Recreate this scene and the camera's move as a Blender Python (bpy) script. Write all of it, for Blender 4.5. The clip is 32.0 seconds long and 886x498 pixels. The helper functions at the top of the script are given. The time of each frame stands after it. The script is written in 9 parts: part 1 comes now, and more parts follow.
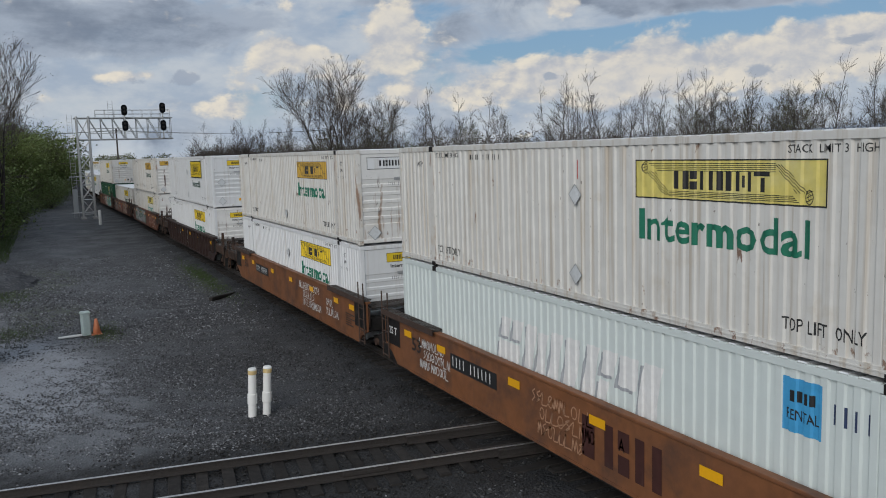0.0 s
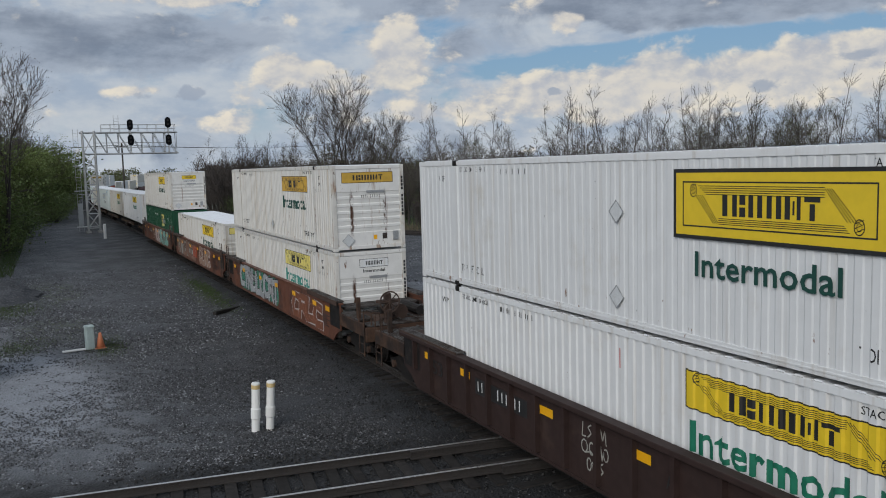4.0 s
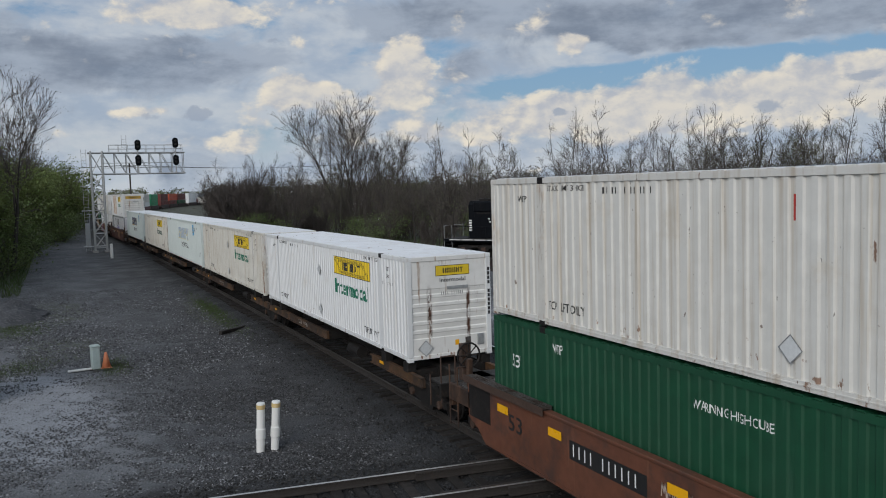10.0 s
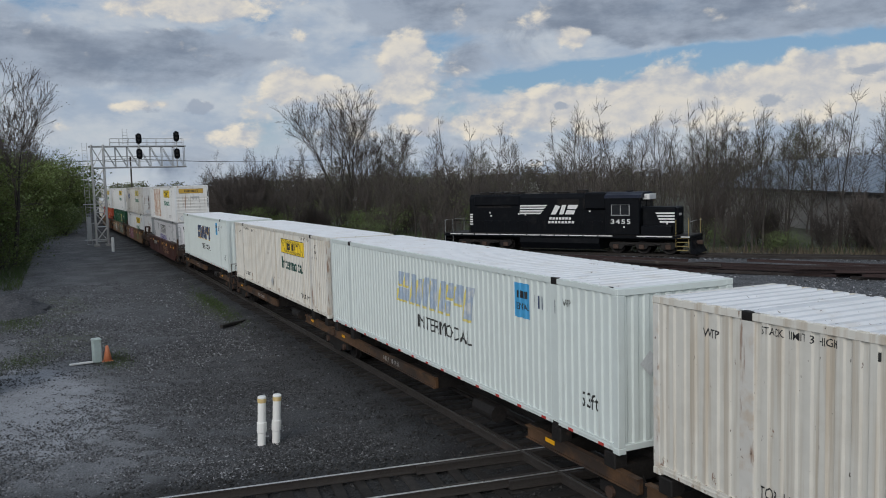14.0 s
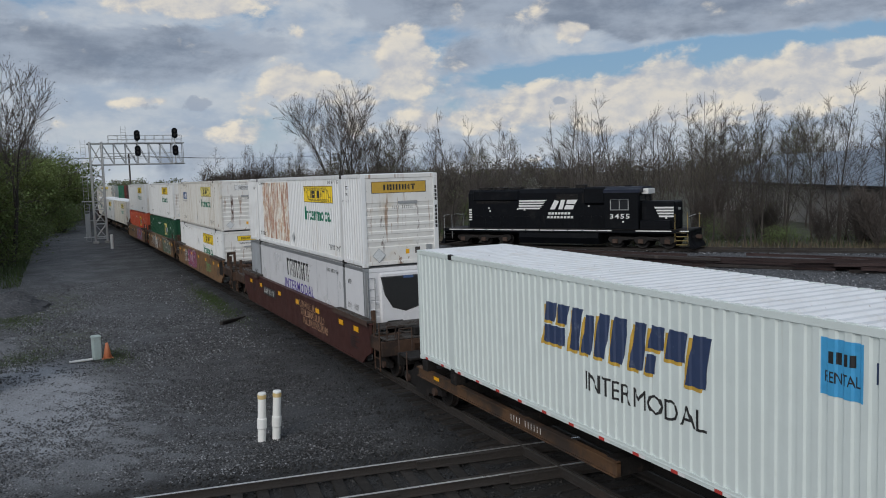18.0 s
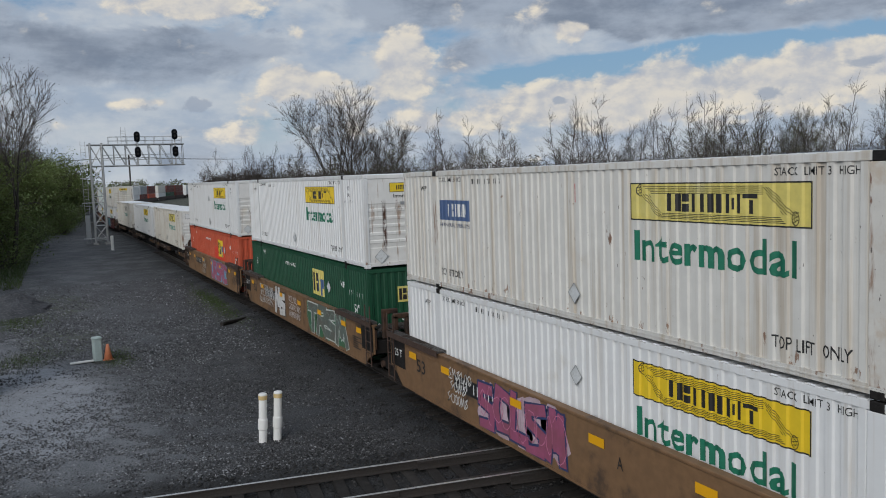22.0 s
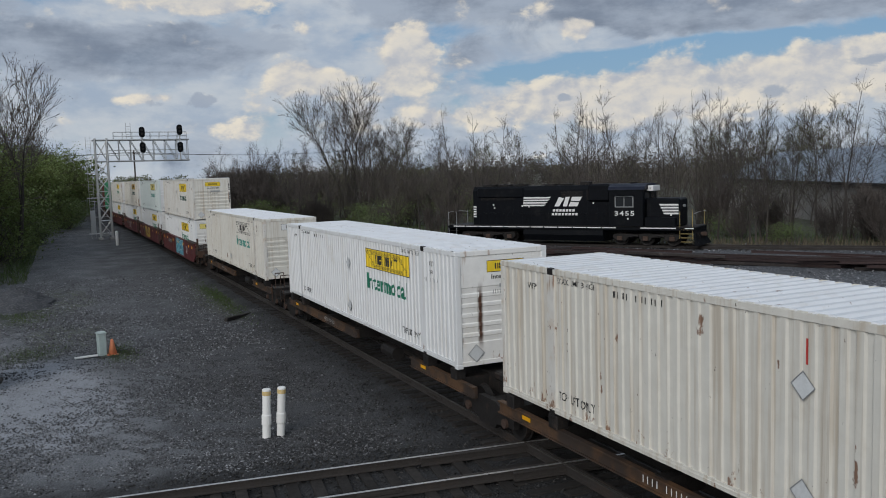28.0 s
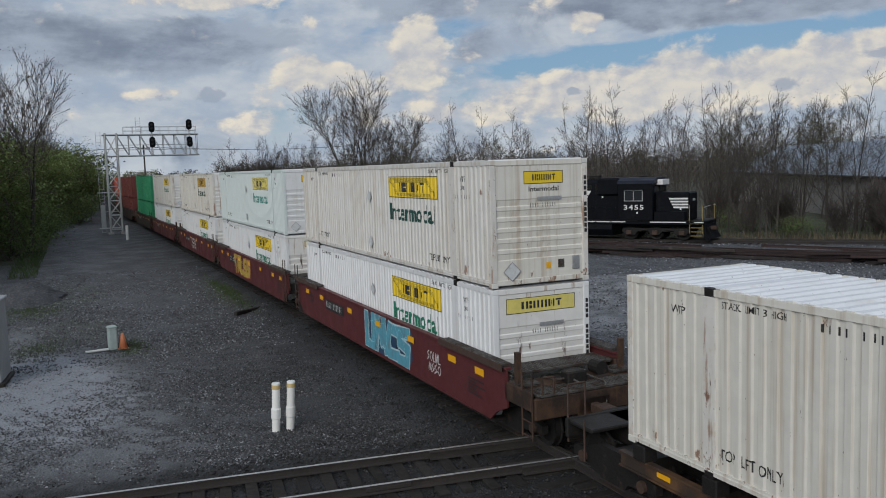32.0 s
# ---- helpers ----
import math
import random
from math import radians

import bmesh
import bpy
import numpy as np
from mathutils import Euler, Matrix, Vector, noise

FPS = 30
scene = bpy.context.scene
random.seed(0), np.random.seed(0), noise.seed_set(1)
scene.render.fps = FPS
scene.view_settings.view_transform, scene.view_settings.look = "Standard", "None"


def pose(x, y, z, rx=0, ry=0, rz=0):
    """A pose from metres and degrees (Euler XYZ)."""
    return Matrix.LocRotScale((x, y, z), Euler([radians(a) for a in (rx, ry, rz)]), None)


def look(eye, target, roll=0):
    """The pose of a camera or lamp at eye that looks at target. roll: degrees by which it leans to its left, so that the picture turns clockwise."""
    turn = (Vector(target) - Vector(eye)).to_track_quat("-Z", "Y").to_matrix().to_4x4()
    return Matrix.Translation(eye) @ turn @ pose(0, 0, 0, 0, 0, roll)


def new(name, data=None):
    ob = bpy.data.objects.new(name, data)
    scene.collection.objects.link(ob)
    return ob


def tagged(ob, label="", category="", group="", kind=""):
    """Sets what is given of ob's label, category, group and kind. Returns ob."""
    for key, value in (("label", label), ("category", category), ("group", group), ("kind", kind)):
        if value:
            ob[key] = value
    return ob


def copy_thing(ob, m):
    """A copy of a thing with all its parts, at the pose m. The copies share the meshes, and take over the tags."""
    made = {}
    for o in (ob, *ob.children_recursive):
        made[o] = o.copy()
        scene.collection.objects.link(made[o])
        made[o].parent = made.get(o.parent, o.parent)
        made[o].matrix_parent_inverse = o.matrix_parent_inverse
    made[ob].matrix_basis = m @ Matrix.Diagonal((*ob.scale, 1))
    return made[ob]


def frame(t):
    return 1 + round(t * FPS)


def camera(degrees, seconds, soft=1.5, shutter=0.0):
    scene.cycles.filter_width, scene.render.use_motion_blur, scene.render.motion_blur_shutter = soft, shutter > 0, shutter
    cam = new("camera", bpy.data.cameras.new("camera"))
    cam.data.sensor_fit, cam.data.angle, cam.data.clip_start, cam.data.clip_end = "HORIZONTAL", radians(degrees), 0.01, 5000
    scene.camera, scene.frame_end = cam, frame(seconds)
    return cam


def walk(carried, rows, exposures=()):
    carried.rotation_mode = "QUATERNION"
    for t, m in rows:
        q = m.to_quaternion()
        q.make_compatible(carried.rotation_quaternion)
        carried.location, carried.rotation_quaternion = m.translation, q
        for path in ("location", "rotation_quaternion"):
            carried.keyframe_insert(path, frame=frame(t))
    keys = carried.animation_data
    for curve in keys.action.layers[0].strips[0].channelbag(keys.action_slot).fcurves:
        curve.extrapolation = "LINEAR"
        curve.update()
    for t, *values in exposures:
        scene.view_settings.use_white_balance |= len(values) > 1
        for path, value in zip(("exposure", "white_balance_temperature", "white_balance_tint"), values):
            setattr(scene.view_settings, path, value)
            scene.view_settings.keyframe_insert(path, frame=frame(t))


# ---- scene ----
SECONDS = 32.0
EYE = (0.0, -9.79, 6.04)
cam = camera(56.67, SECONDS, soft=1.0, shutter=0.0)
# a hand-held camera on a raised platform: it stands still and turns a little
TURNS = (
    (0, 83.232, 1.659, 64.096),
    (0.5, 83.292, 1.658, 64.095),
    (1, 83.359, 1.647, 64.092),
    (1.5, 83.474, 1.645, 64.110),
    (2, 83.621, 1.589, 64.173),
    (2.5, 83.762, 1.556, 64.272),
    (3, 83.917, 1.612, 64.332),
    (3.5, 84.096, 1.584, 64.384),
    (5.5, 84.685, 1.654, 64.268),
    (6, 84.863, 1.584, 64.277),
    (6.5, 84.987, 1.677, 64.274),
    (7, 85.107, 1.674, 64.319),
    (7.5, 85.220, 1.573, 64.383),
    (8, 85.279, 1.610, 64.490),
    (8.5, 85.409, 1.567, 64.609),
    (9, 85.524, 1.598, 64.708),
    (9.5, 85.643, 1.608, 64.762),
    (10, 85.651, 1.580, 64.790),
    (10.5, 85.585, 1.521, 64.808),
    (11, 85.470, 1.516, 64.812),
    (11.5, 85.378, 1.427, 64.820),
    (12, 85.319, 1.432, 64.848),
    (12.5, 85.277, 1.458, 64.861),
    (13, 85.278, 1.455, 64.867),
    (13.5, 85.260, 1.434, 64.868),
    (14, 85.233, 1.513, 64.866),
    (14.5, 85.188, 1.548, 64.852),
    (16.5, 84.981, 1.644, 64.909),
    (17, 84.942, 1.688, 64.910),
    (17.5, 84.929, 1.744, 64.864),
    (18, 84.919, 1.784, 64.786),
    (18.5, 84.917, 1.785, 64.692),
    (19, 84.901, 1.910, 64.619),
    (19.5, 84.881, 1.959, 64.575),
    (20, 84.867, 1.973, 64.556),
    (20.5, 84.804, 2.057, 64.563),
    (21, 84.825, 2.103, 64.616),
    (21.5, 84.905, 1.975, 64.720),
    (22, 84.933, 1.991, 64.790),
    (22.5, 84.963, 2.000, 64.874),
    (23, 85.026, 1.977, 64.955),
    (23.5, 85.064, 1.955, 65.029),
    (24, 85.125, 1.949, 65.037),
    (24.5, 85.187, 1.907, 65.048),
    (25, 85.186, 1.982, 65.027),
    (25.5, 85.192, 1.870, 64.957),
    (27.5, 84.843, 1.797, 64.994),
    (28, 84.712, 1.741, 65.099),
    (28.5, 84.612, 1.803, 65.208),
    (29, 84.549, 1.786, 65.315),
    (29.5, 84.546, 1.735, 65.383),
    (30, 84.497, 1.790, 65.450),
    (30.5, 84.439, 1.787, 65.514),
    (31, 84.387, 1.800, 65.618),
    (31.5, 84.361, 1.797, 65.678),
    (32, 84.328, 1.834, 65.708),
)
walk(cam, [(t, pose(*EYE, a, b, c)) for t, a, b, c in TURNS])

# ---- sky and sun ----
SUN_AZ, SUN_EL = radians(138), radians(29)


def nodes_of(tree):
    tree.nodes.clear()

    def add(kind, at=None, **given):
        n = tree.nodes.new(kind)
        for key, value in given.items():
            if key == "op":
                n.operation = value
            elif key == "blend":
                n.blend_type = value
            elif key == "dtype":
                n.data_type = value
        return n

    return add, tree.links.new


def build_sky():
    world = bpy.data.worlds.new("sky")
    scene.world = world
    world.use_nodes = True
    tree = world.node_tree
    add, link = nodes_of(tree)

    def m(op, a, b=None, c=None, clamp=False):
        n = add("ShaderNodeMath", op=op)
        n.use_clamp = clamp
        for i, v in enumerate((a, b, c)):
            if v is None:
                continue
            if isinstance(v, (int, float)):
                n.inputs[i].default_value = v
            else:
                link(v, n.inputs[i])
        return n.outputs[0]

    def step(v, lo, hi):
        n = add("ShaderNodeMapRange")
        n.interpolation_type = "SMOOTHSTEP"
        link(v, n.inputs[0])
        n.inputs[1].default_value, n.inputs[2].default_value = lo, hi
        return n.outputs[0]

    def mix(fac, a, b):
        n = add("ShaderNodeMix", dtype="RGBA")
        n.clamp_factor = True
        for sock, v in ((n.inputs[0], fac), (n.inputs[6], a), (n.inputs[7], b)):
            if isinstance(v, (int, float)):
                sock.default_value = v
            elif isinstance(v, tuple):
                sock.default_value = (*v, 1)
            else:
                link(v, sock)
        return n.outputs[2]

    coord = add("ShaderNodeTexCoord").outputs["Generated"]
    sep = add("ShaderNodeSeparateXYZ")
    link(coord, sep.inputs[0])
    x, y, z = sep.outputs
    # the bearing, 0 along the middle of the view, in radians to its right; and the height
    ca, sa = math.cos(radians(64.7)), math.sin(radians(64.7))
    ahead = m("ADD", m("MULTIPLY", x, -sa), m("MULTIPLY", y, ca))
    aside = m("ADD", m("MULTIPLY", x, ca), m("MULTIPLY", y, sa))
    az = m("ARCTAN2", aside, ahead)
    el = m("ARCSINE", z)
    vec = add("ShaderNodeCombineXYZ")
    link(az, vec.inputs[0])
    link(el, vec.inputs[1])

    def noise_at(sx, sy, ox, oy, detail=6.0, rough=0.55, twist=0.0):
        c = add("ShaderNodeCombineXYZ")
        link(m("MULTIPLY_ADD", az, sx, ox), c.inputs[0])
        link(m("MULTIPLY_ADD", el, sy, oy), c.inputs[1])
        n = add("ShaderNodeTexNoise")
        n.inputs["Scale"].default_value = 1.0
        n.inputs["Detail"].default_value = detail
        n.inputs["Roughness"].default_value = rough
        n.inputs["Distortion"].default_value = twist
        link(c.outputs[0], n.inputs["Vector"])
        return n.outputs["Fac"]

    def blob(a0, e0, wa, we):
        """1 at the bearing a0 and height e0 (degrees), falling to 0 over wa, we."""
        da = m("DIVIDE", m("SUBTRACT", az, radians(a0)), radians(wa))
        de = m("DIVIDE", m("SUBTRACT", el, radians(e0)), radians(we))
        return m("EXPONENT", m("MULTIPLY", m("ADD", m("MULTIPLY", da, da), m("MULTIPLY", de, de)), -1.0))

    def total(terms):
        out = terms[0]
        for t in terms[1:]:
            out = m("ADD", out, t)
        return out

    air = add("ShaderNodeTexSky")
    air.sky_type, air.sun_disc = "NISHITA", False
    air.sun_elevation, air.sun_rotation = SUN_EL, SUN_AZ
    air.air_density, air.dust_density = 1.0, 1.5
    scale = add("ShaderNodeVectorMath", op="SCALE")
    link(air.outputs[0], scale.inputs[0])
    scale.inputs["Scale"].default_value = 0.085
    sky = mix(0.5, scale.outputs[0], (0.16, 0.37, 0.66))
    # thin veil that whitens the sky to the horizon
    veil = m("MULTIPLY", step(el, radians(6.5), radians(0.0)), 0.85)
    sky = mix(veil, sky, (0.62, 0.70, 0.76))

    def slant(a0, e0, wa, we, rise):
        """A long low oval whose height climbs by rise degrees for each degree to the right."""
        da = m("SUBTRACT", az, radians(a0))
        de = m("DIVIDE", m("SUBTRACT", m("SUBTRACT", el, radians(e0)), m("MULTIPLY", da, rise)), radians(we))
        da = m("DIVIDE", da, radians(wa))
        return m("EXPONENT", m("MULTIPLY", m("ADD", m("MULTIPLY", da, da), m("MULTIPLY", de, de)), -1.0))

    def puffs(sx, sy, ox, oy):
        """Heaped rounds at several sizes, 1 at their middles."""
        c = add("ShaderNodeCombineXYZ")
        wob = m("MULTIPLY", m("SUBTRACT", noise_at(sx * 1.7, sy * 1.7, ox + 9.0, oy, 4.0, 0.6), 0.5), 0.9)
        link(m("ADD", m("MULTIPLY_ADD", az, sx, ox), wob), c.inputs[0])
        link(m("ADD", m("MULTIPLY_ADD", el, sy, oy), wob), c.inputs[1])
        n = add("ShaderNodeTexVoronoi")
        n.inputs["Scale"].default_value = 1.0
        n.inputs["Detail"].default_value = 4.0
        n.normalize = True
        n.inputs["Roughness"].default_value = 0.55
        link(c.outputs[0], n.inputs["Vector"])
        return m("SUBTRACT", 1.0, n.outputs["Distance"])

    def weigh(rows):
        return total([m("MULTIPLY", b, w) for b, w in rows])

    gap = m("ADD", slant(16, 7.35, 11, 0.75, 0.05), m("MULTIPLY", blob(5.5, 6.35, 2.2, 0.5), 0.8))
    # a pale broken layer over most of the sky
    pale = m("SUBTRACT", m("ADD", noise_at(9.0, 20.0, 1.7, 4.4, 7.0, 0.58, 0.4), 0.14), m("MULTIPLY", gap, 0.70))
    pale_col = mix(step(noise_at(12.0, 26.0, 8.0, 3.0, 6.0, 0.6), 0.35, 0.65), (0.41, 0.49, 0.61), (0.60, 0.645, 0.70))
    sky = mix(m("MULTIPLY", step(pale, 0.40, 0.62), 0.90), sky, pale_col)
    # grey sheets with flat bases, the rain-dark ones high up
    sheet = m("ADD", noise_at(9.0, 13.0, 3.1, 7.7, 8.0, 0.60, 0.5), m("MULTIPLY", step(el, radians(10.5), radians(14.0)), 0.10))
    sheet = m("ADD", sheet, weigh([(blob(-20, 8.9, 10.0, 1.3), 0.44), (blob(-16, 7.2, 2.6, 1.0), 0.20), (blob(-23, 7.2, 4.5, 0.7), 0.16), (blob(2.0, 8.0, 2.8, 2.0), 0.24), (blob(3.0, 11.3, 9.5, 1.1), 0.52),
                                   (blob(17.0, 10.1, 7.5, 1.3), 0.52), (blob(-16, 11.6, 4.5, 0.9), -0.30), (blob(26, 9.8, 5.0, 0.9), 0.25), (gap, -0.60), (blob(-10, 6.0, 4.5, 1.6), -0.10), (blob(-25, 5.2, 3.0, 0.9), 0.12)]))
    sheet_fac = step(sheet, 0.53, 0.70)
    tone = noise_at(9.0, 22.0, 11.0, 2.0, 7.0, 0.6)
    sheet_col = mix(step(m("ADD", tone, m("MULTIPLY", sheet, -0.45)), -0.06, 0.28), (0.205, 0.252, 0.335), (0.395, 0.46, 0.56))
    sky = mix(m("MULTIPLY", sheet_fac, 0.92), sky, sheet_col)
    # heaped clouds: warm bright tops, bluish bases
    shape = weigh([(blob(12, 4.5, 8.5, 1.5), 0.46), (blob(14.6, 5.9, 2.4, 0.95), 0.26), (blob(8.6, 5.2, 1.8, 0.8), 0.14), (blob(24.5, 5.3, 5.5, 1.6), 0.46), (blob(27.5, 6.9, 2.2, 0.8), 0.22),
                   (blob(-2.5, 8.3, 1.5, 1.9), 0.50), (blob(-2.6, 6.2, 2.4, 0.8), 0.27), (blob(-10.4, 6.6, 1.8, 1.0), 0.37), (blob(-8.0, 6.6, 1.3, 0.7), 0.30), (blob(-12.0, 4.9, 3.6, 1.0), 0.08), (blob(-6.0, 5.4, 2.0, 0.8), 0.08),
                   (blob(-14, 3.4, 5.5, 0.7), 0.13), (blob(-20, 5.4, 3.0, 0.4), 0.20), (blob(-5, 4.0, 4.0, 0.9), 0.12), (blob(1.5, 3.6, 4.0, 0.8), 0.20), (blob(9.0, 9.4, 1.2, 0.6), 0.36), (blob(-16.0, 11.7, 3.6, 0.9), 0.5)])
    shape = m("SUBTRACT", shape, 0.155)

    def heap_at(du, dv, k):
        body = m("ADD", m("MULTIPLY", noise_at(16.0, 25.0, 5.3 + du, 1.9 + dv, 7.0, 0.53, 0.15), 0.66), m("MULTIPLY", puffs(21.0, 30.0, 2.2 + du * 1.4, 6.1 + dv * 1.25), 0.36))
        return m("ADD", body, m("MULTIPLY", shape, k))

    h0 = heap_at(0.0, 0.0, 1.0)
    # towards the light, up and to the left
    h1 = heap_at(-0.13, 0.18, 0.93)
    heap_fac = step(h0, 0.49, 0.61)
    lit = step(m("SUBTRACT", h0, h1), -0.10, 0.12)
    heap_col = mix(lit, (0.50, 0.53, 0.595), (0.93, 0.85, 0.71))
    core = step(h0, 0.64, 0.84)
    heap_col = mix(m("MULTIPLY", core, 0.40), heap_col, (0.66, 0.655, 0.66))
    sky = mix(m("MULTIPLY", heap_fac, 0.90), sky, heap_col)
    # torn dark scud in front of the heaps
    scud = m("ADD", noise_at(26.0, 44.0, 4.0, 9.0, 7.0, 0.6, 0.3), weigh([(blob(-16.4, 5.2, 1.5, 0.42), 0.40), (blob(-19.2, 5.0, 0.8, 0.35), 0.30), (blob(21.3, 4.6, 1.1, 0.5), 0.34), (blob(27.2, 6.1, 1.4, 0.5), 0.36), (blob(8.0, 4.9, 0.5, 0.3), 0.3), (blob(-11.3, 10.0, 0.8, 0.4), 0.3)]))
    sky = mix(m("MULTIPLY", step(scud, 0.66, 0.80), 0.8), sky, (0.37, 0.43, 0.53))

    back = add("ShaderNodeBackground")
    link(sky, back.inputs["Color"])
    back.inputs["Strength"].default_value = 0.92
    out = add("ShaderNodeOutputWorld")
    link(back.outputs[0], out.inputs[0])


build_sky()
lamp = bpy.data.lights.new("sun", "SUN")
lamp.energy, lamp.angle, lamp.color = 1.75, radians(36), (1.0, 0.975, 0.95)
sun = new("sun", lamp)
# sun_rotation runs clockwise from +y
to_sun = Vector((math.sin(SUN_AZ) * math.cos(SUN_EL), math.cos(SUN_AZ) * math.cos(SUN_EL), math.sin(SUN_EL)))
sun.matrix_basis = look(Vector((0, 0, 80)), Vector((0, 0, 80)) - to_sun)
scene.view_settings.exposure = -0.09

# ---- materials ----


def material(name, colour, rough=0.6, metal=0.0, vary=0.12, grain=40.0, stain=None, stain_scale=0.8, stain_at=(0.55, 0.75),
             streak=None, streak_at=(0.55, 0.8), streak_scale=(6.0, 6.0, 0.5), bump=0.15, bump_scale=60.0, toss=0.06, stretch=(1, 1, 1), rust=None, columns=False, gloss=0.5):
    """Painted or natural surface: grain, large stains, run-down streaks, fine relief, a tone of its own for each object."""
    mat = bpy.data.materials.new(name)
    mat.use_nodes = True
    tree = mat.node_tree
    add, link = nodes_of(tree)
    bsdf, out = add("ShaderNodeBsdfPrincipled"), add("ShaderNodeOutputMaterial")
    link(bsdf.outputs[0], out.inputs[0])
    pos = add("ShaderNodeTexCoord").outputs["Object"]
    info = add("ShaderNodeObjectInfo")

    def spread(scale, detail=4.0, rough_=0.6, offset=True):
        mp = add("ShaderNodeMapping")
        link(pos, mp.inputs["Vector"])
        mp.inputs["Scale"].default_value = scale
        if offset:
            c = add("ShaderNodeCombineXYZ")
            k = add("ShaderNodeMath", op="MULTIPLY")
            link(info.outputs["Random"], k.inputs[0])
            k.inputs[1].default_value = 37.0
            for i in range(3):
                link(k.outputs[0], c.inputs[i])
            link(c.outputs[0], mp.inputs["Location"])
        n = add("ShaderNodeTexNoise")
        n.inputs["Scale"].default_value = 1.0
        n.inputs["Detail"].default_value = detail
        n.inputs["Roughness"].default_value = rough_
        link(mp.outputs[0], n.inputs["Vector"])
        return n.outputs["Fac"]

    def ranged(v, lo, hi, a=0.0, b=1.0):
        n = add("ShaderNodeMapRange")
        n.interpolation_type = "SMOOTHSTEP"
        link(v, n.inputs[0])
        for i, w in enumerate((lo, hi, a, b)):
            n.inputs[i + 1].default_value = w
        return n.outputs[0]

    def mix(fac, a, b, blend="MIX"):
        n = add("ShaderNodeMix", dtype="RGBA", blend=blend)
        for sock, v in ((n.inputs[0], fac), (n.inputs[6], a), (n.inputs[7], b)):
            if isinstance(v, (int, float)):
                sock.default_value = v
            elif isinstance(v, tuple):
                sock.default_value = (*v, 1)
            else:
                link(v, sock)
        return n.outputs[2]

    g = spread(tuple(grain * s for s in stretch))
    big = spread(tuple(0.9 * s for s in stretch), 3.0)
    dark = tuple(c * (1 - vary) for c in colour)
    light = tuple(min(1.0, c * (1 + vary)) for c in colour)
    col = mix(ranged(g, 0.3, 0.7), dark, light)
    col = mix(ranged(big, 0.3, 0.7, 0.0, 0.5), col, tuple(c * (1 - vary * 1.4) for c in colour))
    if stain:
        s = spread(tuple(stain_scale * k for k in stretch), 6.0, 0.65)
        col = mix(ranged(s, stain_at[0], stain_at[1], 0.0, 0.85), col, stain)
    if streak:
        s = spread(streak_scale, 5.0, 0.6)
        col = mix(ranged(s, streak_at[0], streak_at[1], 0.0, 0.8), col, streak)
    if rust:
        s = spread((3.2, 3.2, 1.3), 7.0, 0.62)
        col = mix(ranged(s, rust, rust + 0.035, 0.0, 0.9), col, (0.17, 0.075, 0.035))
        s = spread((9.0, 9.0, 5.0), 4.0, 0.6)
        col = mix(ranged(s, rust + 0.035, rust + 0.06, 0.0, 0.8), col, (0.10, 0.06, 0.04))
        # scratched flecks, and rust that eats the foot of the sheet
        s = spread((17.0, 17.0, 5.0), 3.0, 0.6)
        col = mix(ranged(s, rust + 0.045, rust + 0.06, 0.0, 0.85), col, (0.06, 0.045, 0.035))
        sep = add("ShaderNodeSeparateXYZ")
        link(pos, sep.inputs[0])

        def math_node(op, a, b):
            n = add("ShaderNodeMath", op=op)
            for i, v in enumerate((a, b)):
                if isinstance(v, (int, float)):
                    n.inputs[i].default_value = v
                else:
                    link(v, n.inputs[i])
            return n.outputs[0]

        foot = math_node("ADD", spread((4.5, 4.5, 2.2), 6.0, 0.65), ranged(sep.outputs[2], 0.75, 0.16, 0.0, 0.11))
        col = mix(ranged(foot, rust + 0.02, rust + 0.07, 0.0, 0.85), col, (0.20, 0.095, 0.045))
        if columns:
            # dark rust runs below the fastenings of an end wall
            for y0, wide in ((-0.62, 0.10), (0.58, 0.085)):
                off = math_node("ABSOLUTE", math_node("SUBTRACT", sep.outputs[1], y0), 0.0)
                run = math_node("MULTIPLY", ranged(off, wide, wide * 0.2), math_node("MULTIPLY", ranged(sep.outputs[2], 0.35, 0.8), ranged(sep.outputs[2], 2.2, 1.7)))
                blot = spread((5.0, 9.0, 2.6), 6.0, 0.65)
                k = math_node("MULTIPLY", run, ranged(math_node("ADD", blot, ranged(info.outputs["Random"], 0.0, 1.0, -0.14, 0.10)), 0.46, 0.58))
                col = mix(k, col, (0.085, 0.040, 0.022))
    t = add("ShaderNodeMapRange")
    link(info.outputs["Random"], t.inputs[0])
    t.inputs[3].default_value, t.inputs[4].default_value = 1 - toss, 1 + toss
    hsv = add("ShaderNodeHueSaturation")
    link(t.outputs[0], hsv.inputs["Value"])
    link(col, hsv.inputs["Color"])
    link(hsv.outputs[0], bsdf.inputs["Base Color"])
    r = ranged(big, 0.2, 0.8, max(0.05, rough - 0.12), min(1.0, rough + 0.12))
    link(r, bsdf.inputs["Roughness"])
    bsdf.inputs["Metallic"].default_value = metal
    bsdf.inputs["Specular IOR Level"].default_value = gloss
    if bump:
        b = add("ShaderNodeBump")
        b.inputs["Strength"].default_value = bump
        b.inputs["Distance"].default_value = 0.01
        link(spread(tuple(bump_scale * k for k in stretch), 3.0), b.inputs["Height"])
        link(b.outputs[0], bsdf.inputs["Normal"])
    return mat


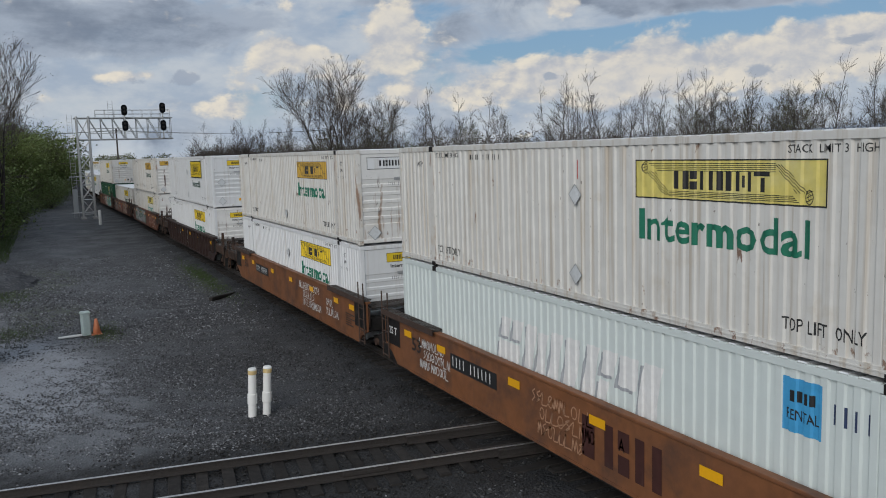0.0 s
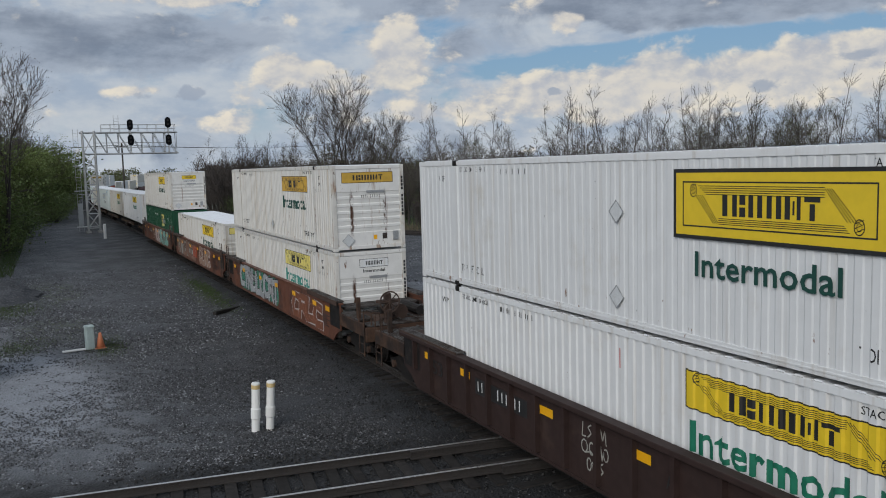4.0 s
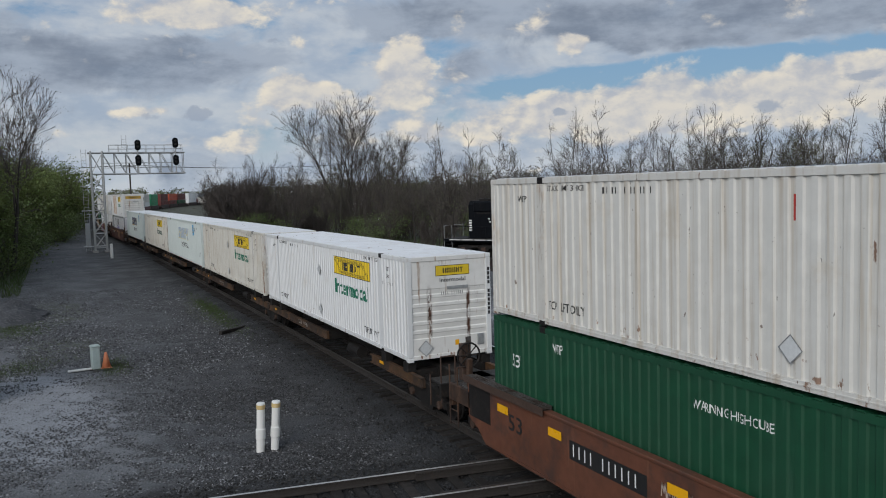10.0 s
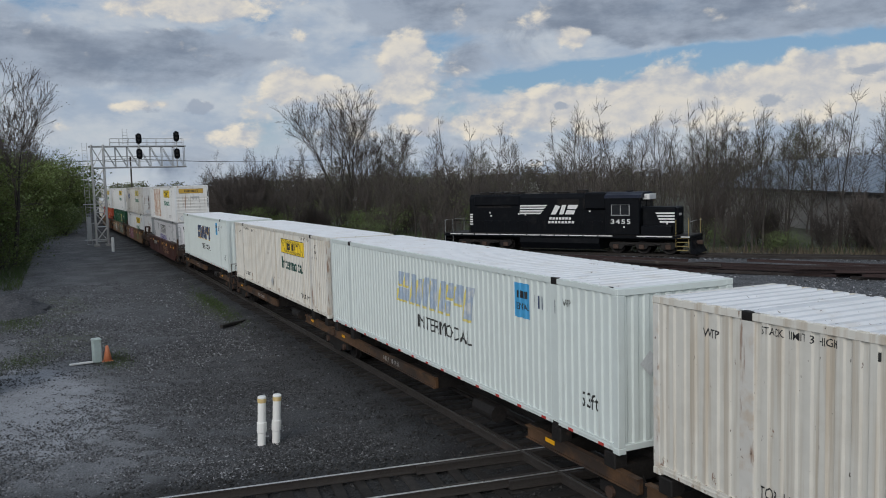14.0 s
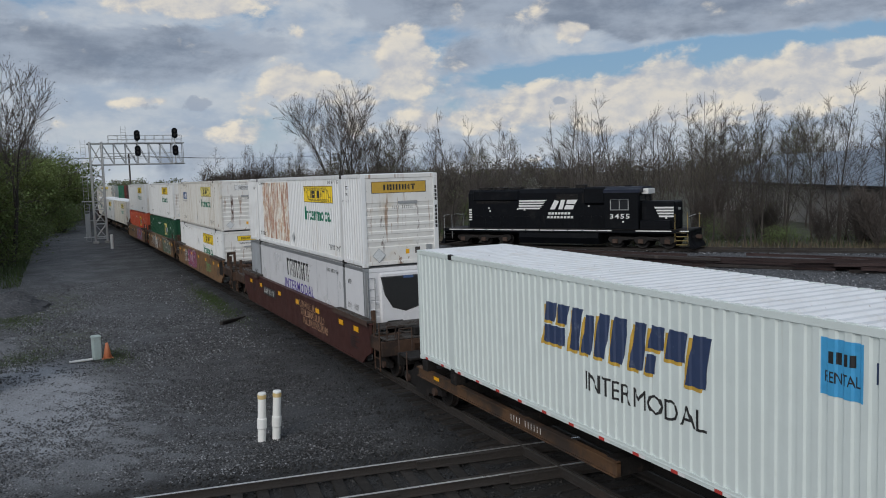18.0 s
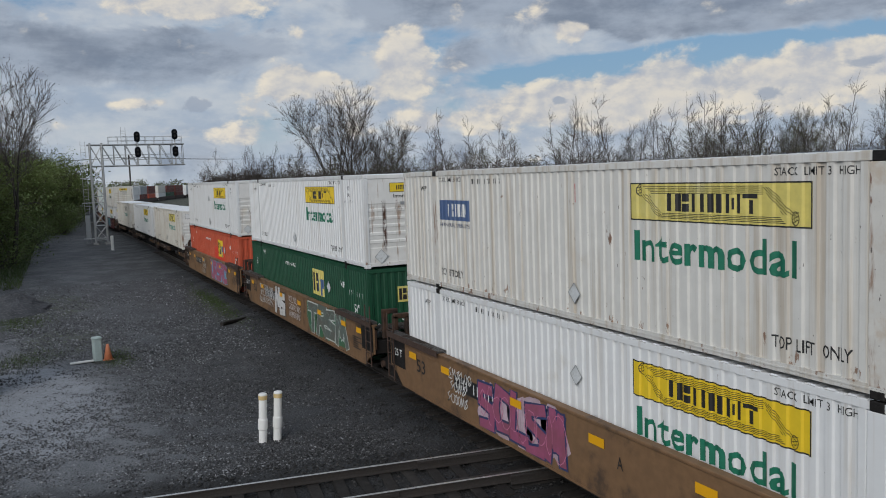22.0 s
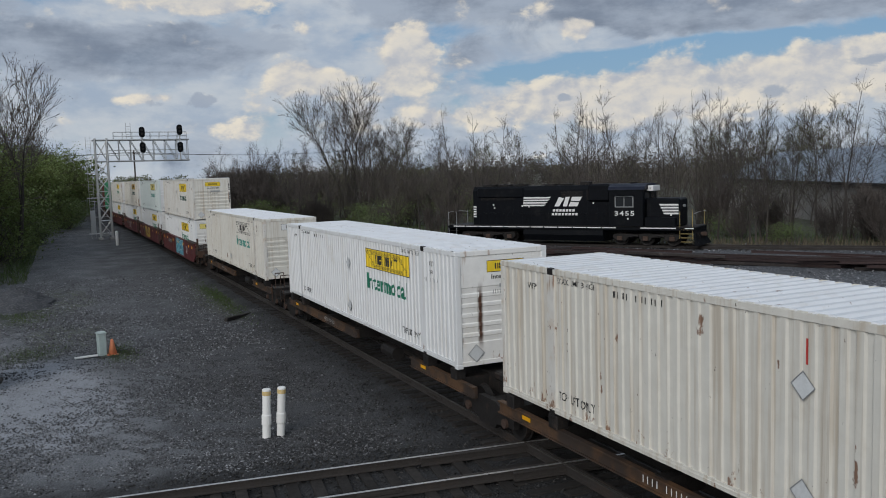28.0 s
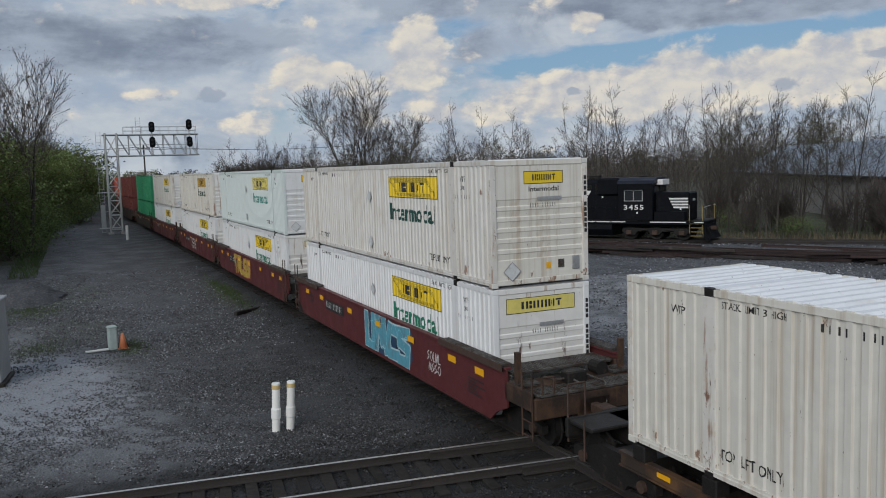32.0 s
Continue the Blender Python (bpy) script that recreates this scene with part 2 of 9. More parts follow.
RUST = (0.16, 0.06, 0.025)
GRIME = (0.36, 0.31, 0.25)
M = {
    "white": material("white_paint", (0.73, 0.74, 0.735), 0.45, vary=0.03, grain=3, streak=(0.52, 0.48, 0.42), streak_at=(0.50, 0.80), streak_scale=(6, 6, 0.22), stain=(0.58, 0.555, 0.50), stain_at=(0.56, 0.8), bump=0.05, toss=0.05, rust=0.715),
    "white_old": material("old_white_paint", (0.655, 0.645, 0.605), 0.5, vary=0.05, grain=3, streak=(0.46, 0.39, 0.30), streak_at=(0.46, 0.72), streak_scale=(7, 7, 0.2), stain=(0.54, 0.49, 0.41), stain_at=(0.56, 0.78), bump=0.06, toss=0.05, rust=0.68),
    "post_worn": material("worn_white_post", (0.65, 0.63, 0.58), 0.55, vary=0.06, grain=4, streak=(0.24, 0.12, 0.06), streak_at=(0.55, 0.68), streak_scale=(7, 7, 0.9), stain=(0.55, 0.46, 0.36), stain_at=(0.48, 0.7), stain_scale=2.5, bump=0.1, rust=0.65),
    "cream": material("cream_paint", (0.67, 0.65, 0.585), 0.5, vary=0.05, grain=3, streak=(0.46, 0.385, 0.29), streak_at=(0.46, 0.72), streak_scale=(7, 7, 0.2), stain=(0.54, 0.50, 0.43), stain_at=(0.56, 0.8), bump=0.06, toss=0.04, rust=0.68),
    "white_pale": material("pale_green_white_paint", (0.64, 0.70, 0.675), 0.45, vary=0.03, grain=3, streak=(0.48, 0.46, 0.40), streak_at=(0.62, 0.88), streak_scale=(5, 5, 0.35), bump=0.05, toss=0.02),
    "roof": material("white_roof_paint", (0.74, 0.76, 0.78), 0.5, vary=0.05, grain=2, stain=(0.64, 0.63, 0.61), stain_at=(0.50, 0.72), stain_scale=1.6, bump=0.06, rust=0.67),
    "end_old": material("dirty_white_end", (0.74, 0.73, 0.695), 0.5, vary=0.06, grain=3, streak=(0.30, 0.18, 0.10), streak_at=(0.58, 0.70), streak_scale=(3, 5.0, 0.50), stain=(0.62, 0.545, 0.44), stain_at=(0.55, 0.80), bump=0.06, rust=0.68, columns=True),
    "rusty": material("rust_eaten_white", (0.70, 0.67, 0.60), 0.65, vary=0.08, grain=4, streak=(0.28, 0.095, 0.04), streak_at=(0.47, 0.57), streak_scale=(11.0, 11.0, 0.75), stain=(0.46, 0.28, 0.16), stain_at=(0.46, 0.66), stain_scale=3.4, bump=0.2),
    "green": material("green_paint", (0.009, 0.070, 0.033), 0.5, vary=0.12, grain=3, streak=(0.05, 0.12, 0.08), streak_at=(0.6, 0.85), bump=0.05),
    "green_bright": material("bright_green_paint", (0.03, 0.26, 0.12), 0.5, vary=0.1, grain=3, streak=(0.06, 0.2, 0.12), bump=0.05),
    "orange": material("faded_orange_paint", (0.50, 0.082, 0.036), 0.55, vary=0.12, grain=3, streak=(0.62, 0.22, 0.13), streak_at=(0.5, 0.8), bump=0.05),
    "red_patch": material("red_patch_paint", (0.60, 0.05, 0.025), 0.5, vary=0.06, grain=3, bump=0.04),
    "maroon_box": material("maroon_paint", (0.13, 0.03, 0.025), 0.55, vary=0.14, grain=3, streak=(0.2, 0.08, 0.06), bump=0.05),
    "blue_box": material("blue_paint", (0.05, 0.13, 0.30), 0.5, vary=0.1, grain=3, bump=0.05),
    "grey_box": material("grey_paint", (0.36, 0.38, 0.40), 0.5, vary=0.1, grain=3, streak=(0.26, 0.25, 0.23), bump=0.05),
    "alu": material("aluminium_frame", (0.40, 0.41, 0.42), 0.4, metal=0.6, vary=0.08, grain=10, bump=0.05),
    "fibre": material("smooth_white_panel", (0.70, 0.70, 0.71), 0.35, vary=0.02, grain=3, streak=(0.62, 0.6, 0.56), streak_at=(0.6, 0.9), bump=0.02),
    "black": material("black_lettering", (0.02, 0.02, 0.02), 0.5, vary=0.1, grain=12, stain=(0.10, 0.10, 0.10), stain_at=(0.6, 0.9), stain_scale=5, bump=0.0, toss=0.0),
    "teal": material("green_lettering", (0.015, 0.17, 0.10), 0.5, vary=0.1, grain=8, stain=(0.15, 0.32, 0.26), stain_at=(0.58, 0.9), stain_scale=4, bump=0.0, toss=0.0),
    "teal_faded": material("faded_green_lettering", (0.05, 0.27, 0.22), 0.5, vary=0.1, grain=8, stain=(0.25, 0.45, 0.40), stain_at=(0.5, 0.85), stain_scale=4, bump=0.0, toss=0.0),
    "teal_dark": material("dark_green_lettering", (0.012, 0.065, 0.05), 0.5, vary=0.1, grain=8, stain=(0.08, 0.14, 0.12), stain_at=(0.58, 0.9), stain_scale=4, bump=0.0, toss=0.0),
    "yellow": material("yellow_panel", (0.78, 0.55, 0.025), 0.45, vary=0.05, grain=6, stain=(0.62, 0.45, 0.08), stain_at=(0.6, 0.9), bump=0.0, toss=0.05),
    "ochre": material("weathered_yellow_panel", (0.55, 0.34, 0.05), 0.5, vary=0.08, grain=6, stain=(0.4, 0.25, 0.06), stain_at=(0.55, 0.85), bump=0.0, toss=0.05),
    "pale_yellow": material("faded_yellow_panel", (0.68, 0.58, 0.16), 0.5, vary=0.08, grain=6, stain=(0.66, 0.62, 0.35), stain_at=(0.5, 0.8), bump=0.0, toss=0.05),
    "navy": material("navy_lettering", (0.030, 0.050, 0.115), 0.5, vary=0.1, grain=8, stain=(0.25, 0.3, 0.38), stain_at=(0.58, 0.85), stain_scale=3, bump=0.0, toss=0.0),
    "navy_faded": material("faded_blue_lettering", (0.36, 0.45, 0.56), 0.5, vary=0.12, grain=8, stain=(0.62, 0.62, 0.58), stain_at=(0.48, 0.7), stain_scale=3, bump=0.0, toss=0.0),
    "purple": material("violet_lettering", (0.09, 0.05, 0.34), 0.5, vary=0.05, grain=8, bump=0.0, toss=0.0),
    "cyan": material("sky_blue_panel", (0.06, 0.34, 0.62), 0.5, vary=0.08, grain=6, bump=0.0, toss=0.0),
    "blue_logo": material("mid_blue_panel", (0.065, 0.115, 0.245), 0.5, vary=0.06, grain=6, bump=0.0, toss=0.0),
    "red": material("red_mark", (0.50, 0.05, 0.04), 0.5, vary=0.1, grain=6, bump=0.0, toss=0.0),
    "white_ink": material("white_lettering", (0.74, 0.74, 0.72), 0.5, vary=0.06, grain=8, bump=0.0, toss=0.0),
    "placard": material("placard_holder", (0.62, 0.64, 0.64), 0.4, vary=0.08, grain=20, stain=(0.40, 0.38, 0.34), stain_at=(0.55, 0.8), stain_scale=6, bump=0.1),
    "car_brown": material("red_brown_car_paint", (0.135, 0.050, 0.027), 0.6, vary=0.14, grain=5, stain=(0.050, 0.030, 0.024), stain_scale=1.2, streak=(0.24, 0.11, 0.06), streak_at=(0.58, 0.85), bump=0.1, stain_at=(0.46, 0.70)),
    "car_orange": material("orange_brown_car_paint", (0.205, 0.080, 0.031), 0.6, vary=0.12, grain=5, stain=(0.085, 0.042, 0.026), stain_scale=1.0, streak=(0.11, 0.055, 0.032), streak_at=(0.58, 0.85), bump=0.1, stain_at=(0.46, 0.70)),
    "car_tan": material("tan_car_paint", (0.215, 0.122, 0.060), 0.6, vary=0.12, grain=5, stain=(0.050, 0.035, 0.026), stain_scale=1.3, streak=(0.26, 0.14, 0.065), streak_at=(0.58, 0.85), bump=0.1, stain_at=(0.50, 0.72)),
    "car_maroon": material("maroon_car_paint", (0.060, 0.023, 0.019), 0.6, vary=0.14, grain=5, stain=(0.06, 0.035, 0.03), stain_scale=1.2, streak=(0.13, 0.07, 0.055), streak_at=(0.6, 0.85), bump=0.1, gloss=0.3),
    "car_red": material("red_car_paint", (0.095, 0.019, 0.020), 0.6, vary=0.14, grain=5, stain=(0.12, 0.03, 0.03), stain_scale=1.0, streak=(0.09, 0.04, 0.04), streak_at=(0.6, 0.85), bump=0.1),
    "car_dark": material("dark_brown_car_paint", (0.036, 0.021, 0.018), 0.65, vary=0.16, grain=5, stain=(0.060, 0.036, 0.028), stain_scale=1.5, bump=0.1, gloss=0.3),
    "end_brown": material("grimy_brown_end_steel", (0.075, 0.042, 0.027), 0.7, vary=0.2, grain=6, stain=(0.022, 0.017, 0.015), stain_scale=1.6, stain_at=(0.42, 0.6), streak=(0.12, 0.06, 0.035), streak_at=(0.58, 0.8), bump=0.2, gloss=0.3),
    "rust_steel": material("rusted_steel", (0.062, 0.036, 0.025), 0.75, vary=0.25, grain=14, stain=(0.05, 0.035, 0.03), stain_scale=3, bump=0.3),
    "dark_steel": material("greasy_dark_steel", (0.022, 0.020, 0.019), 0.6, metal=0.2, vary=0.25, grain=20, stain=(0.07, 0.05, 0.04), stain_scale=3, bump=0.25, gloss=0.25),
    "grating": material("weathered_grating_steel", (0.125, 0.118, 0.112), 0.6, metal=0.4, vary=0.2, grain=30, stain=(0.050, 0.034, 0.026), stain_scale=3, bump=0.3, stain_at=(0.42, 0.62), gloss=0.3),
    "galv": material("galvanised_steel", (0.42, 0.43, 0.43), 0.45, metal=0.5, vary=0.12, grain=20, stain=(0.30, 0.29, 0.27), stain_scale=2, bump=0.1),
    "reflect": material("yellow_reflector", (0.85, 0.42, 0.01), 0.35, vary=0.04, grain=30, bump=0.0),
    "rail_side": material("rusty_rail_side", (0.030, 0.025, 0.022), 0.75, metal=0.0, vary=0.2, grain=20, stain=(0.05, 0.034, 0.026), bump=0.2, stretch=(1, 1, 1)),
    "rail_head": material("polished_rail_head", (0.88, 0.88, 0.88), 0.30, metal=0.75, vary=0.05, grain=6, bump=0.0),
    "rail_mid": material("half_bright_rail_head", (0.50, 0.49, 0.48), 0.33, metal=0.7, vary=0.1, grain=6, bump=0.0),
    # dark head colour stands in for the train side it would mirror
    "rail_dimmed": material("reflection_dark_rail_head", (0.12, 0.11, 0.10), 0.45, metal=0.5, vary=0.15, grain=6, bump=0.0),
    "spine_brown": material("grimy_brown_car_paint", (0.105, 0.055, 0.026), 0.65, vary=0.2, grain=5, stain=(0.024, 0.018, 0.015), stain_scale=1.1, stain_at=(0.40, 0.58), bump=0.15),
    "tie": material("creosoted_timber", (0.027, 0.024, 0.022), 0.85, vary=0.3, grain=9, stain=(0.050, 0.044, 0.039), stain_scale=2.5, bump=0.5, bump_scale=25, toss=0.3, stretch=(1, 1, 1), gloss=0.25),
    "pvc": material("white_pvc", (0.80, 0.80, 0.77), 0.4, vary=0.02, grain=10, stain=(0.62, 0.58, 0.48), stain_at=(0.6, 0.85), stain_scale=6, bump=0.03),
    "pvc_cap": material("yellowed_pvc_cap", (0.60, 0.45, 0.20), 0.5, vary=0.08, grain=12, stain=(0.74, 0.68, 0.5), stain_scale=6, bump=0.05),
    "bollard": material("grey_green_plastic", (0.42, 0.50, 0.48), 0.5, vary=0.08, grain=10, stain=(0.30, 0.30, 0.26), stain_scale=4, bump=0.05),
    "cone": material("faded_orange_plastic", (0.66, 0.23, 0.11), 0.55, vary=0.1, grain=10, stain=(0.6, 0.35, 0.2), stain_scale=5, bump=0.05),
    "cabinet": material("grey_cabinet_paint", (0.30, 0.32, 0.33), 0.5, metal=0.1, vary=0.05, grain=6, streak=(0.22, 0.21, 0.19), bump=0.05),
    "loco_black": material("glossy_black_paint", (0.004, 0.005, 0.007), 0.55, vary=0.2, grain=5, stain=(0.014, 0.014, 0.015), stain_scale=1.0, streak=(0.018, 0.017, 0.017), streak_at=(0.6, 0.9), bump=0.03, gloss=0.12),
    "loco_blue": material("dark_blue_black_paint", (0.008, 0.012, 0.026), 0.45, vary=0.2, grain=5, stain=(0.03, 0.03, 0.035), stain_scale=1.0, bump=0.03, gloss=0.2),
    "yellow_rail": material("yellow_handrail", (0.34, 0.26, 0.10), 0.5, vary=0.1, grain=10, bump=0.05),
    "bark": material("grey_brown_bark", (0.058, 0.050, 0.044), 0.9, vary=0.3, grain=12, stain=(0.078, 0.070, 0.062), stain_scale=3, bump=0.5, bump_scale=30, toss=0.2),
    "twig": material("reddish_twigs", (0.075, 0.063, 0.056), 0.9, vary=0.25, grain=6, bump=0.0, toss=0.25),
    "roof_metal": material("blue_grey_metal_roof", (0.20, 0.245, 0.30), 0.45, metal=0.2, vary=0.06, grain=2, streak=(0.22, 0.26, 0.3), bump=0.05, gloss=0.2),
    "wall_tan": material("tan_metal_siding", (0.27, 0.255, 0.235), 0.6, vary=0.06, grain=3, streak=(0.15, 0.13, 0.11), bump=0.05),
    "house_white": material("white_siding", (0.62, 0.62, 0.60), 0.6, vary=0.05, grain=3, bump=0.05),
    "house_grey": material("grey_siding", (0.30, 0.31, 0.32), 0.6, vary=0.05, grain=3, bump=0.05),
    "shingle": material("dark_shingles", (0.09, 0.085, 0.085), 0.85, vary=0.2, grain=8, bump=0.3),
    "plank": material("rotten_timber", (0.030, 0.024, 0.022), 0.85, vary=0.3, grain=10, stain=(0.085, 0.07, 0.062), stain_scale=2, bump=0.4, toss=0.3),
    "old_rail": material("rusted_old_rail", (0.034, 0.019, 0.018), 0.8, vary=0.25, grain=8, bump=0.3, toss=0.2),
    "stone": material("dark_crushed_stone", (0.046, 0.048, 0.053), 0.85, vary=0.3, grain=30, stain=(0.10, 0.10, 0.105), stain_scale=9, stain_at=(0.5, 0.6), bump=0.4, bump_scale=90),
    "debris": material("pale_grey_debris", (0.30, 0.30, 0.29), 0.8, vary=0.2, grain=20, bump=0.3),
}


def clear_glass(name):
    mat = bpy.data.materials.new(name)
    mat.use_nodes = True
    b = mat.node_tree.nodes["Principled BSDF"]
    b.inputs["Base Color"].default_value = (0.02, 0.022, 0.025, 1)
    b.inputs["Roughness"].default_value = 0.05
    return mat


def leaf_material(name, colour, toss):
    """Leaves: their own tone clump by clump, a little light through them."""
    mat = bpy.data.materials.new(name)
    mat.use_nodes = True
    tree = mat.node_tree
    add, link = nodes_of(tree)
    bsdf, out = add("ShaderNodeBsdfPrincipled"), add("ShaderNodeOutputMaterial")
    geo = add("ShaderNodeNewGeometry")
    r = add("ShaderNodeMapRange")
    link(geo.outputs["Random Per Island"], r.inputs[0])
    r.inputs[3].default_value, r.inputs[4].default_value = 1 - toss, 1 + toss
    hue = add("ShaderNodeMapRange")
    link(geo.outputs["Random Per Island"], hue.inputs[0])
    hue.inputs[3].default_value, hue.inputs[4].default_value = 0.475, 0.515
    hsv = add("ShaderNodeHueSaturation")
    hsv.inputs["Color"].default_value = (*colour, 1)
    link(r.outputs[0], hsv.inputs["Value"])
    link(hue.outputs[0], hsv.inputs["Hue"])
    link(hsv.outputs[0], bsdf.inputs["Base Color"])
    bsdf.inputs["Roughness"].default_value = 0.7
    trans = add("ShaderNodeBsdfTranslucent")
    link(hsv.outputs[0], trans.inputs["Color"])
    mixer = add("ShaderNodeMixShader")
    mixer.inputs[0].default_value = 0.25
    link(bsdf.outputs[0], mixer.inputs[1])
    link(trans.outputs[0], mixer.inputs[2])
    link(mixer.outputs[0], out.inputs[0])
    return mat


M["glass"] = clear_glass("dark_window_glass")
M["leaf"] = leaf_material("spring_leaves", (0.150, 0.192, 0.062), 0.45)
M["leaf_dark"] = leaf_material("shaded_spring_leaves", (0.105, 0.145, 0.045), 0.45)
M["leaf_sparse"] = leaf_material("opening_buds", (0.105, 0.118, 0.052), 0.4)
# brown lightened so that the far skyline's haze lies in the colour
M["bud_brown"] = leaf_material("haze_lightened_buds", (0.105, 0.092, 0.074), 0.4)
M["bud_white"] = leaf_material("white_blossom", (0.30, 0.30, 0.27), 0.3)
M["grass"] = leaf_material("grass_blades", (0.055, 0.085, 0.025), 0.45)
M["dry_grass"] = leaf_material("dry_grass_blades", (0.14, 0.115, 0.075), 0.4)
M["evergreen"] = leaf_material("evergreen_needles", (0.022, 0.040, 0.020), 0.35)


def ground_material():
    """Dark wet cinder and gravel, paler dusty hardstanding, thin grass: large patches in the lie of the land, stones at every scale."""
    mat = bpy.data.materials.new("gravel_and_dirt")
    mat.use_nodes = True
    tree = mat.node_tree
    add, link = nodes_of(tree)
    bsdf, out = add("ShaderNodeBsdfPrincipled"), add("ShaderNodeOutputMaterial")
    link(bsdf.outputs[0], out.inputs[0])
    pos = add("ShaderNodeTexCoord").outputs["Object"]

    def spread(scale, detail=5.0, rough=0.6):
        n = add("ShaderNodeTexNoise")
        n.inputs["Scale"].default_value = scale
        n.inputs["Detail"].default_value = detail
        n.inputs["Roughness"].default_value = rough
        link(pos, n.inputs["Vector"])
        return n.outputs["Fac"]

    def cells(scale):
        n = add("ShaderNodeTexVoronoi")
        n.inputs["Scale"].default_value = scale
        link(pos, n.inputs["Vector"])
        return n

    def ranged(v, lo, hi, a=0.0, b=1.0):
        n = add("ShaderNodeMapRange")
        n.interpolation_type = "SMOOTHSTEP"
        link(v, n.inputs[0])
        for i, w in enumerate((lo, hi, a, b)):
            n.inputs[i + 1].default_value = w
        return n.outputs[0]

    def mix(fac, a, b):
        n = add("ShaderNodeMix", dtype="RGBA")
        for sock, v in ((n.inputs[0], fac), (n.inputs[6], a), (n.inputs[7], b)):
            if isinstance(v, (int, float)):
                sock.default_value = v
            elif isinstance(v, tuple):
                sock.default_value = (*v, 1)
            else:
                link(v, sock)
        return n.outputs[2]

    def m(op, a, b):
        n = add("ShaderNodeMath", op=op)
        for i, v in enumerate((a, b)):
            if isinstance(v, (int, float)):
                n.inputs[i].default_value = v
            else:
                link(v, n.inputs[i])
        return n.outputs[0]

    sep = add("ShaderNodeSeparateXYZ")
    link(pos, sep.inputs[0])
    gx, gy = sep.outputs[0], sep.outputs[1]
    warp = m("MULTIPLY", m("SUBTRACT", spread(0.22, 4.0), 0.5), 7.0)

    def patch(x0, y0, rx, ry, turn=0.0):
        """1 within an oval stretch of ground with ragged edges."""
        c, s = math.cos(radians(turn)), math.sin(radians(turn))
        dx, dy = m("SUBTRACT", gx, x0), m("SUBTRACT", gy, y0)
        a = m("DIVIDE", m("ADD", m("MULTIPLY", dx, c), m("MULTIPLY", dy, s)), rx)
        b = m("DIVIDE", m("SUBTRACT", m("MULTIPLY", dy, c), m("MULTIPLY", dx, s)), ry)
        d = m("ADD", m("MULTIPLY", a, a), m("MULTIPLY", b, b))
        return ranged(m("ADD", d, m("MULTIPLY", warp, 0.32)), 1.25, 0.65)

    speck = cells(16.0)
    fine = cells(42.0)
    tone = m("MULTIPLY", m("ADD", ranged(speck.outputs["Distance"], 0.0, 0.7, 0.6, 1.3), ranged(spread(70.0, 2.0), 0.3, 0.7, 0.5, 1.5)), 0.5)
    pick = add("ShaderNodeSeparateColor")
    link(fine.outputs["Color"], pick.inputs[0])
    col = mix(ranged(pick.outputs[0], 0.35, 1.0, 0.0, 0.9), (0.034, 0.036, 0.040), (0.190, 0.197, 0.208))
    col = mix(ranged(spread(0.55, 6.0), 0.42, 0.68, 0.0, 0.5), col, (0.026, 0.027, 0.030))
    col = mix(ranged(spread(0.16, 5.0), 0.45, 0.7, 0.0, 0.5), col, (0.046, 0.049, 0.053))
    pale = m("MULTIPLY", patch(-24.0, -13.0, 16.0, 5.6, 6), ranged(spread(0.9, 6.0), 0.3, 0.6, 0.72, 1.0))
    col = mix(m("MULTIPLY", pale, 0.8), col, (0.170, 0.178, 0.190))
    # pale crusted patch, the wheel-worn way and the bare yard beyond the tracks
    crust = m("MULTIPLY", patch(-27.8, -11.2, 6.2, 2.4, 12), ranged(spread(1.6, 6.0), 0.28, 0.62, 0.62, 1.0))
    col = mix(m("MULTIPLY", crust, 0.85), col, (0.27, 0.283, 0.305))
    yard = m("MULTIPLY", m("MAXIMUM", patch(-24.0, 15.0, 18.0, 7.5, 25), patch(-14.0, 16.0, 10.0, 7.0)), ranged(spread(0.8, 6.0), 0.35, 0.65, 0.15, 0.9))
    col = mix(yard, col, (0.27, 0.275, 0.285))
    way = m("MULTIPLY", patch(-84.0, -6.2, 60.0, 3.0, -1), ranged(spread(0.7, 6.0), 0.35, 0.65, 0.2, 0.8))
    col = mix(way, col, (0.085, 0.088, 0.094))
    # oily dark cinder along the running lines, its near-black also painting the train's shade
    ragged = m("MULTIPLY", m("SUBTRACT", spread(0.9, 5.0), 0.5), 2.6)
    m2 = ranged(m("ADD", m("ABSOLUTE", m("SUBTRACT", gy, 2.0), 0.0), ragged), 6.0, 3.4)
    x0 = m("SUBTRACT", gx, m("ADD", m("MULTIPLY", gy, 0.134), -14.69))
    m3 = ranged(m("ADD", m("ABSOLUTE", x0, 0.0), ragged), 4.6, 1.4)
    # the ground colour darkens gradually towards the tracks
    near_dark = ranged(m("ADD", gy, m("MULTIPLY", warp, 0.35)), -9.5, -3.2, 0.0, 0.62)
    near_dark = m("MULTIPLY", near_dark, ranged(gy, 6.5, 4.5))
    col = mix(near_dark, col, (0.021, 0.0205, 0.021))
    oil_and_shade = m("MULTIPLY", m("MAXIMUM", m("MULTIPLY", m2, 0.8), m3), ranged(spread(1.2, 5.0), 0.25, 0.55, 0.6, 1.0))
    col = mix(m("MULTIPLY", oil_and_shade, 0.93), col, (0.008, 0.0075, 0.0075))
    # thin grass
    weed = m("MAXIMUM", m("MAXIMUM", patch(-37.5, -9.9, 3.2, 1.7), patch(-45.0, -2.9, 7.0, 0.8)), m("MAXIMUM", patch(-50.0, -10.5, 5.0, 2.0), patch(-33.5, -8.2, 2.2, 0.8)))
